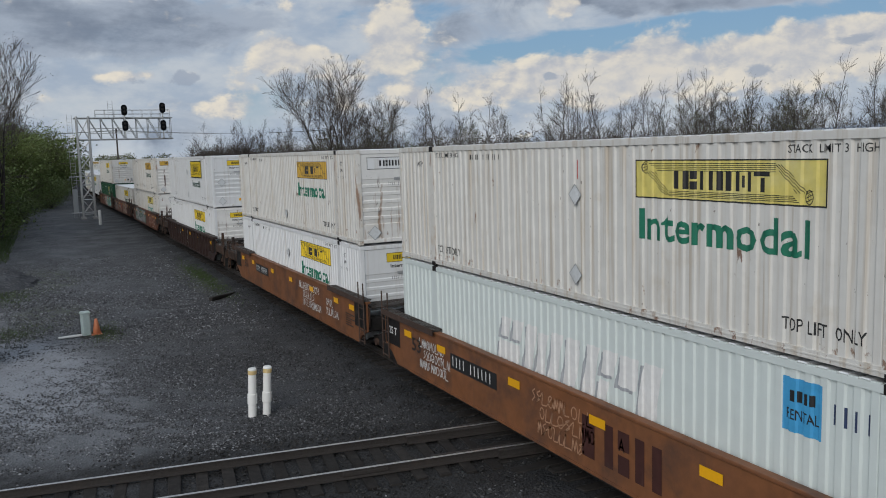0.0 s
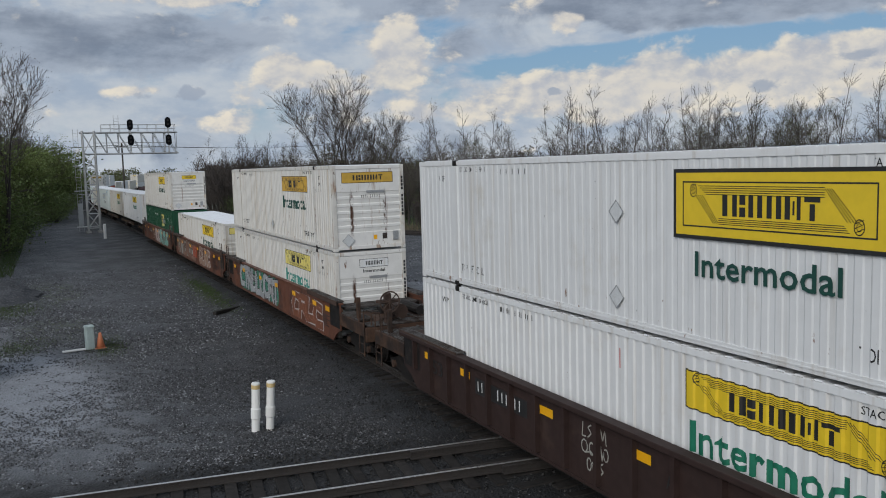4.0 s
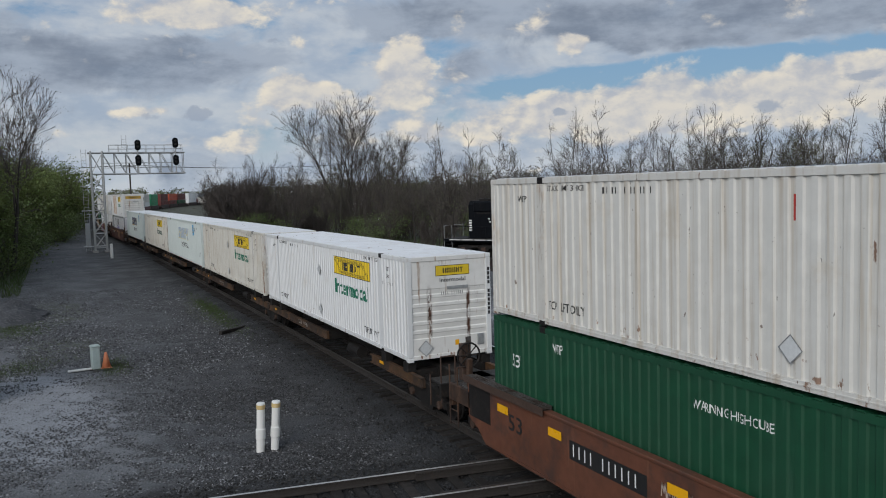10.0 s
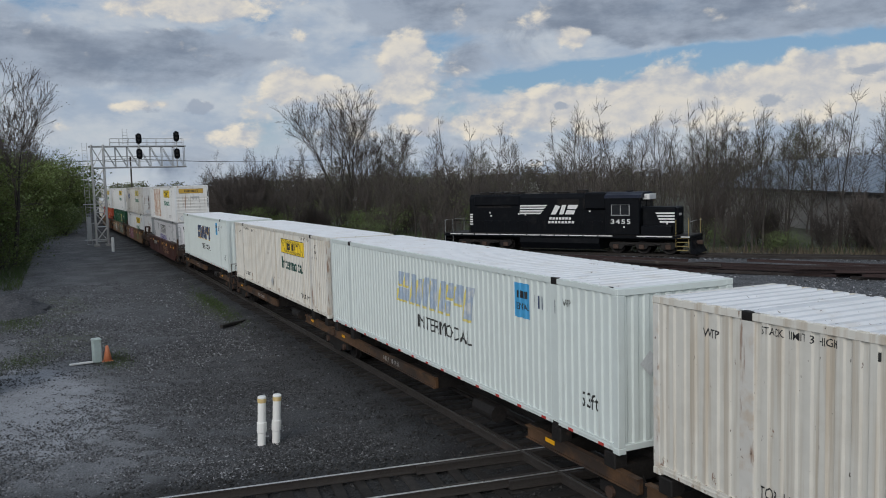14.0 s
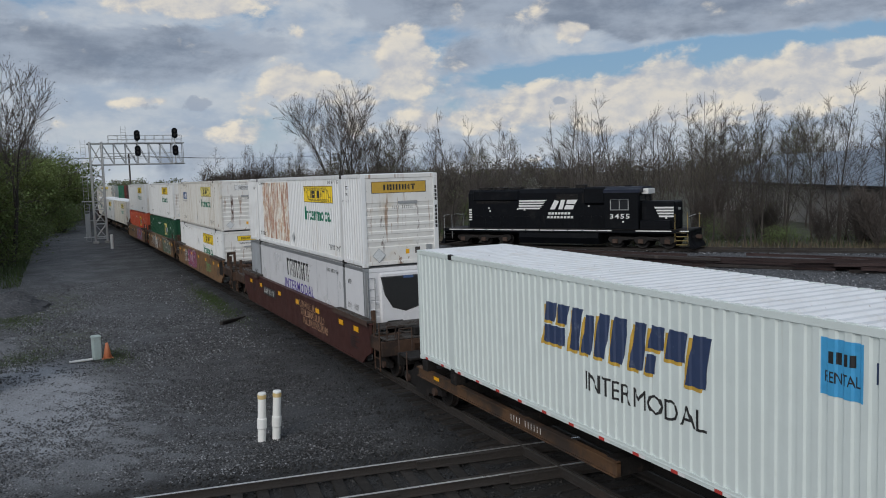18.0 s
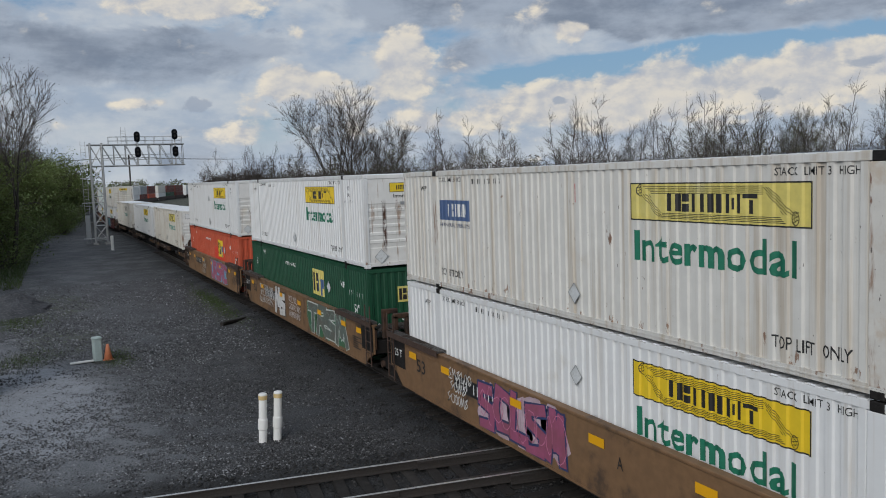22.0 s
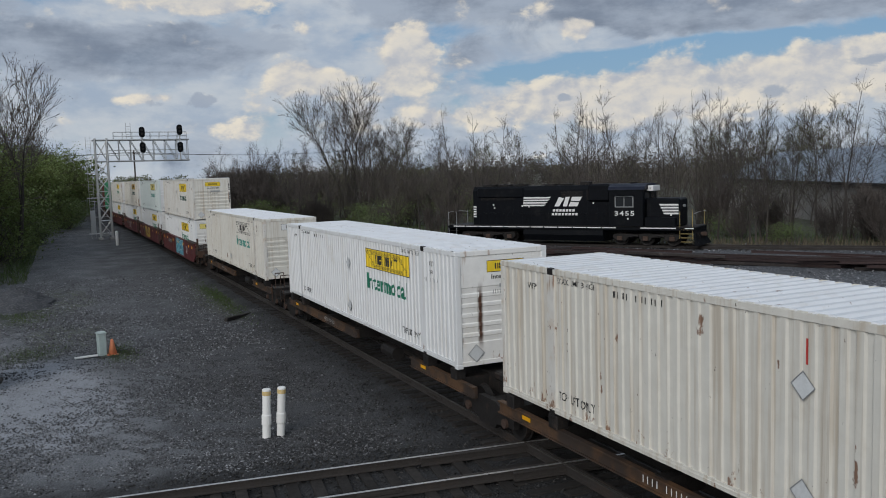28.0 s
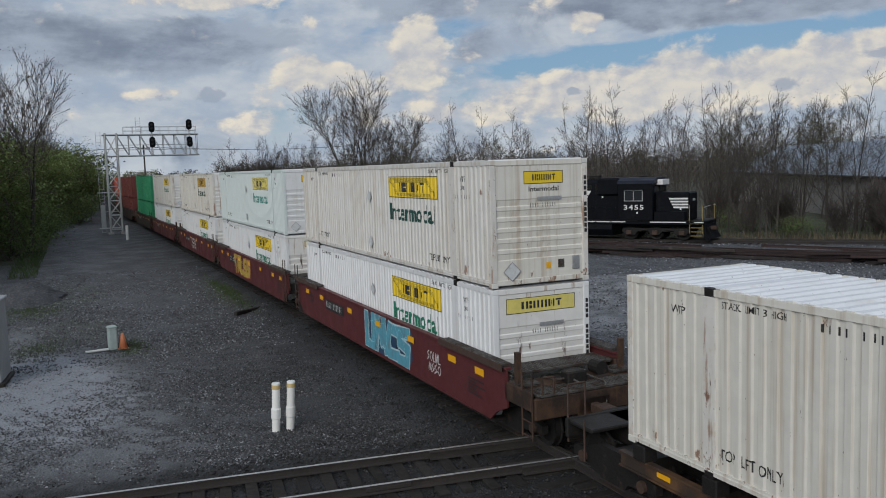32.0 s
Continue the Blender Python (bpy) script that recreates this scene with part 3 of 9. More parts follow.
    col = mix(m("MULTIPLY", weed, ranged(spread(4.0, 6.0), 0.42, 0.62, 0.0, 0.75)), col, (0.055, 0.068, 0.028))
    verge = ranged(m("ADD", m("MULTIPLY", m("ADD", gx, 43.4), -0.549), m("ADD", m("MULTIPLY", m("SUBTRACT", gy, 30.1), 0.836), m("MULTIPLY", warp, 0.5))), 2.2, 4.5)
    verge = m("MULTIPLY", verge, ranged(gy, 4.0, 8.0))
    col = mix(verge, col, (0.055, 0.056, 0.036))
    far = ranged(m("ADD", gy, m("MULTIPLY", warp, 0.3)), -11.5, -14.0)
    far = m("MULTIPLY", far, ranged(gx, -64.0, -76.0))
    col = mix(far, col, (0.05, 0.055, 0.028))
    vm = add("ShaderNodeVectorMath", op="SCALE")
    link(col, vm.inputs[0])
    link(tone, vm.inputs["Scale"])
    link(vm.outputs[0], bsdf.inputs["Base Color"])
    link(ranged(spread(0.5), 0.3, 0.7, 0.62, 0.95), bsdf.inputs["Roughness"])
    b = add("ShaderNodeBump")
    b.inputs["Strength"].default_value = 0.9
    b.inputs["Distance"].default_value = 0.03
    h = m("ADD", speck.outputs["Distance"], m("MULTIPLY", spread(30.0, 3.0), 0.6))
    link(h, b.inputs["Height"])
    link(b.outputs[0], bsdf.inputs["Normal"])
    return mat


M["ground"] = ground_material()

# ---- building blocks ----


def part(name, bm, mat, parent, label="", smooth=False):
    """One mesh object under a thing or a part."""
    me = bpy.data.meshes.new(name)
    if smooth:
        for f in bm.faces:
            f.smooth = True
    bm.to_mesh(me)
    bm.free()
    return piece(name, me, mat, parent, label)


def piece(name, me, mat, parent, label=""):
    if mat is not None and not me.materials:
        me.materials.append(M[mat] if isinstance(mat, str) else mat)
    ob = new(name, me)
    ob.parent = parent
    if label:
        tagged(ob, label)
    return ob


def thing(name, label, category, group="", kind="", at=None):
    ob = new(name)
    ob.empty_display_size = 0.2
    if at is not None:
        ob.matrix_basis = at
    return tagged(ob, label, category, group, kind)


def box(bm, x0, x1, y0, y1, z0, z1, bevel=0.0):
    vs = [bm.verts.new((x, y, z)) for x in (x0, x1) for y in (y0, y1) for z in (z0, z1)]
    fs = [bm.faces.new([vs[i] for i in q]) for q in ((0, 1, 3, 2), (4, 6, 7, 5), (0, 4, 5, 1), (2, 3, 7, 6), (0, 2, 6, 4), (1, 5, 7, 3))]
    if bevel:
        es = list({e for f in fs for e in f.edges})
        bmesh.ops.bevel(bm, geom=es, offset=bevel, segments=1, affect="EDGES", profile=0.5)
    return bm


def boxes(*rows, bevel=0.0):
    bm = bmesh.new()
    for r in rows:
        box(bm, *r, bevel=bevel)
    return bm


def tube(bm, p0, p1, r0, r1=None, n=8, caps=True):
    """A tapered tube from p0 to p1."""
    p0, p1 = Vector(p0), Vector(p1)
    r1 = r0 if r1 is None else r1
    d = (p1 - p0).normalized()
    a = d.orthogonal().normalized()
    b = d.cross(a)
    rings = []
    for p, r in ((p0, r0), (p1, r1)):
        rings.append([bm.verts.new(p + (a * math.cos(k * math.tau / n) + b * math.sin(k * math.tau / n)) * r) for k in range(n)])
    for k in range(n):
        bm.faces.new((rings[0][k], rings[0][(k + 1) % n], rings[1][(k + 1) % n], rings[1][k]))
    if caps:
        bm.faces.new(rings[0][::-1])
        bm.faces.new(rings[1])
    return bm


def tubes(rows, n=8):
    bm = bmesh.new()
    for p0, p1, r in rows:
        tube(bm, p0, p1, r, n=n)
    return bm


def pipe(bm, pts, r, n=6):
    for a, b in zip(pts, pts[1:]):
        tube(bm, a, b, r, n=n)
    return bm


def prism(bm, poly, y0, y1):
    """A polygon in x and z, drawn out from y0 to y1."""
    a = [bm.verts.new((x, y0, z)) for x, z in poly]
    b = [bm.verts.new((x, y1, z)) for x, z in poly]
    n = len(poly)
    for k in range(n):
        bm.faces.new((a[k], a[(k + 1) % n], b[(k + 1) % n], b[k]))
    bm.faces.new(a[::-1])
    bm.faces.new(b)
    bmesh.ops.recalc_face_normals(bm, faces=bm.faces)
    return bm


def quad_xz(bm, x0, x1, z0, z1, y):
    """A thin upright sheet that faces -y."""
    vs = [bm.verts.new(p) for p in ((x0, y, z0), (x1, y, z0), (x1, y, z1), (x0, y, z1))]
    return bm.faces.new(vs)


def text_mesh(words, height, width=None, bold=0.0, space=1.0):
    """Flat lettering in the xz plane that reads from -y; capitals of that height, squeezed or spread to the width."""
    cu = bpy.data.curves.new("lettering", "FONT")
    cu.body, cu.size, cu.offset, cu.space_character = words, 1.0, bold, space
    cu.resolution_u = 2
    ob = bpy.data.objects.new("lettering", cu)
    me = bpy.data.meshes.new_from_object(ob)
    bpy.data.objects.remove(ob)
    bm = bmesh.new()
    bm.from_mesh(me)
    bpy.data.meshes.remove(me)
    xs = [v.co.x for v in bm.verts]
    x0, x1 = min(xs), max(xs)
    kz = height / 0.70
    kx = kz if width is None else width / (x1 - x0)
    for v in bm.verts:
        v.co = ((v.co.x - x0) * kx, 0.0, v.co.y * kz)
    return bm
# ---- the lie of the tracks ----


def main_y(x):
    """How far the main line lies aside at x: straight here, a slight bow, then a long right-hand curve in the distance."""
    if x > -20:
        return 0.0
    if x > -130:
        return -1.167e-4 * (x + 20) ** 2
    d = -(x + 130)
    return -1.412 - 0.0257 * d + 0.0007 * d * d


MAIN_X = np.arange(160.0, -900.0, -2.0)
MAIN_Y = np.array([main_y(x) for x in MAIN_X])
MAIN_S = np.concatenate([[0.0], -np.cumsum(np.hypot(np.diff(MAIN_X), np.diff(MAIN_Y)))]) + 160.0


def on_main(s, z=0.0, aside=0.0):
    """A pose on the main line, s metres along it (equal to x where it is straight)."""
    x = float(np.interp(s, MAIN_S[::-1], MAIN_X[::-1]))
    slope = (main_y(x + 1.0) - main_y(x - 1.0)) / 2.0
    turn = math.atan(slope)
    return pose(x - aside * math.sin(turn), main_y(x) + aside * math.cos(turn), z, 0, 0, math.degrees(turn))


def cross_x(y):
    return -14.69 + 0.134 * y


def siding_points():
    """The connecting curve on which the locomotive stands: ninety metres in radius, straight at its far end."""
    pts, x, y = [], -51.1, 26.75
    for step in (-1.0, 1.0):
        x, y, a = -51.1, 26.75, radians(32.4)
        run = []
        for k in range(240 if step < 0 else 75):
            run.append((x, y))
            x, y = x + step * math.cos(a), y + step * math.sin(a)
            a = a + step / 90.0
            if step < 0 and a < 0:
                a = 0.0
        pts = run[::-1] + pts if step < 0 else pts + run[1:]
    return pts


SIDING = siding_points()
SIDING_ARR = np.array(SIDING)
SIDING_Z = 0.40


def smooth(v, lo, hi):
    k = np.clip((v - lo) / (hi - lo), 0, 1)
    return k * k * (3 - 2 * k)


def lie(x, y):
    """Height of the ground without the track beds."""
    return -0.36 + 0.42 * smooth(y, 5.5, 19.0)


def bed(d, top, base):
    """A ballast bed of that height, d metres off its middle line."""
    return base + (top - base) * (1 - smooth(d, 1.55, 2.9))


def ground_height(x, y):
    z = lie(x, y)
    mx = np.interp(x, MAIN_X[::-1], MAIN_Y[::-1])
    for off in (0.0, 4.05):
        z = np.maximum(z, bed(np.abs(y - mx - off), -0.232, z))
    d = np.abs(x - (-14.69 + 0.134 * y)) * 0.991
    z = np.maximum(z, np.where(y < 60, bed(d, -0.232, z), z))
    if np.size(x) == 1:
        near = ((SIDING_ARR - np.array([np.ravel(x)[0], np.ravel(y)[0]])) ** 2).sum(1).min()
    else:
        near = np.full(np.shape(x), 1e9)
        for px, py in SIDING[::2]:
            near = np.minimum(near, (x - px) ** 2 + (y - py) ** 2)
    z = np.maximum(z, bed(np.sqrt(near), SIDING_Z - 0.2, z))
    return z


def build_ground():
    xs = np.concatenate([[-4000, -2500, -1500, -1000], np.arange(-800, -200, 20), np.arange(-200, -70, 3.0), np.arange(-70, -34, 0.9),
                         np.arange(-34, -6, 0.36), np.arange(-6, 20, 1.5), np.arange(20, 120, 12), [150, 300, 900, 2500]])
    ys = np.concatenate([[-2500, -900, -300, -120], np.arange(-80, -20, 6), np.arange(-20, -13, 0.8), np.arange(-13, 9.5, 0.36), np.arange(9.5, 46, 0.8),
                         np.arange(46, 120, 6), [150, 260, 500, 1200, 3000]])
    gx, gy = np.meshgrid(xs, ys, indexing="ij")
    gz = ground_height(gx, gy)
    rng = np.random.default_rng(4)
    gz = gz + rng.normal(0, 0.016, gz.shape) * (np.abs(gx) < 80)
    roll = np.array([noise.noise(Vector((a * 0.25, b * 0.25, 3.0))) for a, b in zip(gx.ravel(), gy.ravel())]).reshape(gx.shape)
    gz = gz + roll * 0.05 * (np.abs(gy) > 3.0)
    # the far woods' floor rises a little
    gz = gz + 0.5 * smooth(gy, 60, 160)
    verts = np.stack([gx, gy, gz], -1).reshape(-1, 3)
    nx, ny = gx.shape
    i = np.arange(nx * ny).reshape(nx, ny)
    faces = np.stack([i[:-1, :-1], i[1:, :-1], i[1:, 1:], i[:-1, 1:]], -1).reshape(-1, 4)
    me = bpy.data.meshes.new("ground")
    me.from_pydata(verts.tolist(), [], faces.tolist())
    for f in me.polygons:
        f.use_smooth = True
    me.materials.append(M["ground"])
    return tagged(new("ground", me), "dark cinder and gravel ground with paler crusted patches", "ground", kind="structure")


ground = build_ground()

RAIL = ((-0.075, -0.170), (0.075, -0.170), (0.075, -0.150), (0.010, -0.125), (0.010, -0.045), (0.036, -0.034), (0.036, -0.006), (0.024, 0.0),
        (-0.024, 0.0), (-0.036, -0.006), (-0.036, -0.034), (-0.010, -0.045), (-0.010, -0.125), (-0.075, -0.150))


def rail(points, parent, z=0.0, shiny=True, name="rail", head="rail_head"):
    """A flat-bottomed rail along points in plan; its running face polished."""
    verts, faces, heads = [], [], []
    n = len(RAIL)
    for k, (x, y) in enumerate(points):
        a, b = points[max(0, k - 1)], points[min(len(points) - 1, k + 1)]
        d = Vector((b[0] - a[0], b[1] - a[1], 0)).normalized()
        side = Vector((-d.y, d.x, 0))
        verts += [(x + side.x * u, y + side.y * u, z + w) for u, w in RAIL]
    for k in range(len(points) - 1):
        for j in range(n):
            faces.append((k * n + j, k * n + (j + 1) % n, (k + 1) * n + (j + 1) % n, (k + 1) * n + j))
            heads.append(1 if 6 <= j <= 8 and shiny else 0)
    faces += [tuple(range(n))[::-1], tuple(range(len(verts) - n, len(verts)))]
    heads += [0, 0]
    me = bpy.data.meshes.new(name)
    me.from_pydata(verts, [], faces)
    me.materials.append(M["rail_side"])
    me.materials.append(M[head])
    for f, h in zip(me.polygons, heads):
        f.material_index = h
    ob = new(name, me)
    ob.parent = parent
    return ob


def offset_line(points, u):
    out = []
    for k, (x, y) in enumerate(points):
        a, b = points[max(0, k - 1)], points[min(len(points) - 1, k + 1)]
        d = Vector((b[0] - a[0], b[1] - a[1])).normalized()
        out.append((x - d.y * u, y + d.x * u))
    return out


HALF = 0.7525
track_things = {}


def build_tracks():
    lines = {
        "main": ([(x, main_y(x)) for x in np.concatenate([np.arange(60, -130, -5.0), np.arange(-130, -640, -10.0)])], 0.0, "main railway track on dark timber ties, rail heads darkened for the train's reflection", True),
        "second": ([(x, main_y(x) + 4.05) for x in np.concatenate([np.arange(60, -130, -5.0), np.arange(-130, -640, -10.0)])], 0.0, "second main railway track with bright worn rails", True),
        "siding": (SIDING, SIDING_Z, "connecting railway track with dull rails on stone ballast", False),
        "crossing": ([(cross_x(y), y) for y in np.arange(-60, 61, 2.0)], -0.003, "railway track that crosses the main line at grade", True),
    }
    for key, (pts, z, label, shiny) in lines.items():
        t = thing("railway_track", label, "track", kind="structure")
        for u in (HALF, -HALF):
            rail(offset_line(pts, u), t, z, shiny, head={"second": "rail_head", "crossing": "rail_mid"}.get(key, "rail_dimmed"))
        track_things[key] = t
    # guard rails of the diamond
    for u in (HALF - 0.115, -HALF + 0.115):
        rail([(x, u) for x in (-18.6, -18.2, -10.6, -10.2)], track_things["main"], -0.006, False, "guard_rail")
        rail([(x, 4.05 + u) for x in (-18.2, -17.8, -10.2, -9.8)], track_things["second"], -0.006, False, "guard_rail")
        rail([(cross_x(y) + u / 0.991, y) for y in (-3.2, -2.8, 6.8, 7.2)], track_things["crossing"], -0.009, False, "guard_rail")
    for u in (HALF + 0.125, -HALF - 0.125):
        rail([(cross_x(y) + u / 0.991, y) for y in (-1.9, -1.5, 5.5, 5.9)], track_things["crossing"], -0.012, False, "guard_rail")
    # joint bars with bolts beside the crossing
    bar = boxes((-0.45, 0.45, -0.018, 0.018, -0.125, -0.045), bevel=0.006)
    for k in range(6):
        tube(bar, (-0.36 + k * 0.144, -0.05, -0.085), (-0.36 + k * 0.144, 0.0, -0.085), 0.018, n=6)
    me = None
    for x in (-20.4, -22.6, -31.0):
        if me is None:
            ob = part("joint_bar", bar, "rail_side", track_things["main"])
            me = ob.data
        else:
            ob = piece("joint_bar", me, None, track_things["main"])
        ob.location = (x, -HALF - 0.028, 0)
    for y, s in ((-3.9, 1), (-8.2, 1), (-4.6, -1)):
        ob = piece("joint_bar", me, None, track_things["crossing"])
        ob.matrix_basis = pose(cross_x(y) + s * (HALF + 0.03) * -1, y, 0, 0, 0, 82.4 + 180 * (s < 0))


build_tracks()


def build_ties():
    rng = random.Random(7)
    base = []
    for k in range(5):
        bm = bmesh.new()
        box(bm, -0.115, 0.115, -1.30, 1.30, -0.18, 0.0, bevel=0.012)
        for v in bm.verts:
            v.co += Vector((rng.uniform(-1, 1), rng.uniform(-2, 2), rng.uniform(-0.8, 0.4))) * 0.012
        me = bpy.data.meshes.new("tie")
        bm.to_mesh(me)
        bm.free()
        base.append(me)

    def lay(key, x, y, turn, z, length=1.0):
        ob = piece("tie", base[rng.randrange(5)], "tie", track_things[key])
        ob.matrix_basis = pose(x, y, z - 0.176 + rng.uniform(-0.022, 0.004), rng.uniform(-0.6, 0.6), 0, turn + rng.uniform(-1.6, 1.6)) @ Matrix.Diagonal((1, length, 1, 1))

    for k in range(150):
        x = -8.0 - k * 0.50
        if not -16.3 < x < -13.1:
            lay("main", x, main_y(x) + rng.uniform(-0.06, 0.06), 0, 0)
    for k in range(24):
        x = -8.0 - k * 0.50
        if not -15.7 < x < -12.6:
            lay("second", x, 4.05 + rng.uniform(-0.05, 0.05), 0, 0)
    for k in range(56):
        y = -15.5 + k * 0.50
        if not (-1.6 < y < 1.6 or 2.6 < y < 5.7):
            lay("crossing", cross_x(y) + rng.uniform(-0.06, 0.06), y, 82.4, 0)
    for k in range(5):
        lay("crossing", -14.69 + (k - 2) * 0.66, 0.0, 0, 0, 1.5)
        lay("crossing", -14.15 + (k - 2) * 0.66, 4.05, 0, 0, 1.2)
    run = 0.0
    for (x0, y0), (x1, y1) in zip(SIDING, SIDING[1:]):
        if -75 < x0 < -24:
            for h in (0.25, 0.75):
                lay("siding", x0 + (x1 - x0) * h, y0 + (y1 - y0) * h, math.degrees(math.atan2(y1 - y0, x1 - x0)), SIDING_Z)


def near_line(x, y):
    """True on the oily beds of the main lines and of the crossing line."""
    ragged = 0.45 * np.random.default_rng(9).normal(0, 1, np.shape(x))
    return (np.abs(y - 2.0) + ragged < 4.7) | (np.abs(x - (-14.69 + 0.134 * y)) + ragged < 2.5)


def scatter_stones(name, count, region, size, seed, mat, label, where=None, fade=None):
    """Crushed stone: joined, each stone a small uneven lump of eight faces."""
    rng = np.random.default_rng(seed)
    x = rng.uniform(region[0], region[1], count * 2)
    y = rng.uniform(region[2], region[3], count * 2)
    keep = rng.uniform(0, 1, count * 2) < np.clip((x - region[0] + 6) / (region[1] - region[0]), 0.15, 1)
    # fewer on the crusted hardstanding
    crusted = np.exp(-(((x + 27.8) / 6.0) ** 2 + ((y + 11.3) / 2.5) ** 2))
    keep &= rng.uniform(0, 1, count * 2) > 0.85 * crusted
    if fade is not None:
        keep &= rng.uniform(0, 1, count * 2) < smooth(y, *fade)
    if where is not None:
        keep &= near_line(x, y) == where
    x, y = x[keep][:count], y[keep][:count]
    n = len(x)
    z = ground_height(x, y)
    s = rng.uniform(size[0], size[1], n) * rng.uniform(0.6, 1.2, n)
    unit = np.array([(1, 0, 0), (-1, 0, 0), (0, 1, 0), (0, -1, 0), (0, 0, 1), (0, 0, -1)], float)
    tri = np.array([(0, 2, 4), (2, 1, 4), (1, 3, 4), (3, 0, 4), (2, 0, 5), (1, 2, 5), (3, 1, 5), (0, 3, 5)])
    a = rng.uniform(0, math.tau, n)
    v = unit[None] * (s[:, None, None] * rng.uniform(0.55, 1.25, (n, 6, 1)))
    v[:, :, 2] *= 0.7
    v += rng.normal(0, 0.22, v.shape) * s[:, None, None]
    c, d = np.cos(a)[:, None], np.sin(a)[:, None]
    vx, vy = v[:, :, 0] * c - v[:, :, 1] * d, v[:, :, 0] * d + v[:, :, 1] * c
    verts = np.stack([vx + x[:, None], vy + y[:, None], v[:, :, 2] + z[:, None] + 0.25 * s[:, None]], -1).reshape(-1, 3)
    faces = (tri[None] + (np.arange(n) * 6)[:, None, None]).reshape(-1, 3)
    me = bpy.data.meshes.new(name)
    me.from_pydata(verts.tolist(), [], faces.tolist())
    me.materials.append(mat)
    return tagged(new(name, me), label, "gravel", kind="stuff")


def stone_material(name, lo, hi):
    mat = bpy.data.materials.new(name)
    mat.use_nodes = True
    tree = mat.node_tree
    add, link = nodes_of(tree)
    bsdf, out = add("ShaderNodeBsdfPrincipled"), add("ShaderNodeOutputMaterial")
    geo = add("ShaderNodeNewGeometry")
    ramp = add("ShaderNodeValToRGB")
    link(geo.outputs["Random Per Island"], ramp.inputs[0])
    ramp.color_ramp.elements[0].color = (*lo, 1)
    ramp.color_ramp.elements[1].color = (*hi, 1)
    e = ramp.color_ramp.elements.new(0.8)
    e.color = tuple(a * 0.62 + b * 0.38 for a, b in zip(lo, hi)) + (1,)
    n = add("ShaderNodeTexNoise")
    n.inputs["Scale"].default_value = 60
    vm = add("ShaderNodeVectorMath", op="SCALE")
    r = add("ShaderNodeMapRange")
    link(n.outputs["Fac"], r.inputs[0])
    r.inputs[3].default_value, r.inputs[4].default_value = 0.6, 1.4
    link(ramp.outputs[0], vm.inputs[0])
    link(r.outputs[0], vm.inputs["Scale"])
    link(vm.outputs[0], bsdf.inputs["Base Color"])
    bsdf.inputs["Roughness"].default_value = 0.85
    link(bsdf.outputs[0], out.inputs[0])
    return mat
# ---- containers ----
L, HW, HC = 16.154, 1.295, 2.896
PITCH, DEPTH = 0.2335, 0.030
POST = 6.096


def side_breaks(x0, x1):
    """Where the folds of the corrugated side lie, and how deep it is there."""
    out, k = [], math.floor(x0 / PITCH)
    while k * PITCH < x1:
        b = k * PITCH
        for f, d in ((0.0, 0.0), (0.42, 0.0), (0.53, -DEPTH), (0.89, -DEPTH), (1.0, 0.0)):
            x = b + f * PITCH
            if x0 < x < x1 and not (out and abs(out[-1][0] - x) < 1e-5):
                out.append((x, d))
        k += 1
    return out


FOLDS = side_breaks(-L / 2, L / 2)
FOLD_X, FOLD_D = [f[0] for f in FOLDS], [f[1] for f in FOLDS]


def fold(x):
    for p in (-POST, POST):
        if abs(x - p) < 0.16:
            return 0.012
    return float(np.interp(x, FOLD_X, FOLD_D))


def side_panel(sign, shallow=1.0):
    bm = bmesh.new()
    for a, b in ((-L / 2 + 0.13, -POST - 0.13), (-POST + 0.13, POST - 0.13), (POST + 0.13, L / 2 - 0.13)):
        pts = [(a, 0.0)] + [(x, d) for x, d in FOLDS if a < x < b] + [(b, 0.0)]
        rows = []
        for z in (0.17, HC - 0.10):
            rows.append([bm.verts.new((x, sign * (HW - 0.012 + d * shallow), z)) for x, d in pts])
        for k in range(len(pts) - 1):
            q = (rows[0][k], rows[0][k + 1], rows[1][k + 1], rows[1][k])
            bm.faces.new(q if sign < 0 else q[::-1])
    return bm


def roof_panel():
    bm = bmesh.new()
    rows, x, k = [], -L / 2 + 0.1, 0
    prof = ((0.0, 0.0), (0.11, 0.0), (0.15, 0.038), (0.26, 0.038), (0.30, 0.0))
    xs = []
    while x < L / 2 - 0.4:
        xs += [(x + a, b) for a, b in prof[:-1]]
        x += 0.30
    xs.append((L / 2 - 0.1, 0.0))
    for y in (-HW + 0.05, HW - 0.05):
        rows.append([bm.verts.new((a, y, HC - 0.022 + b)) for a, b in xs])
    for k in range(len(xs) - 1):
        bm.faces.new((rows[0][k], rows[0][k + 1], rows[1][k + 1], rows[1][k]))
    for row in rows:
        for k in range(1, len(xs) - 4, 4):
            bm.faces.new(row[k:k + 4])
    # raised cross plates over the lifting posts
    for p in (-POST, POST):
        box(bm, p - 0.20, p + 0.20, -HW + 0.05, HW - 0.05, HC - 0.020, HC + 0.004)
    return bm


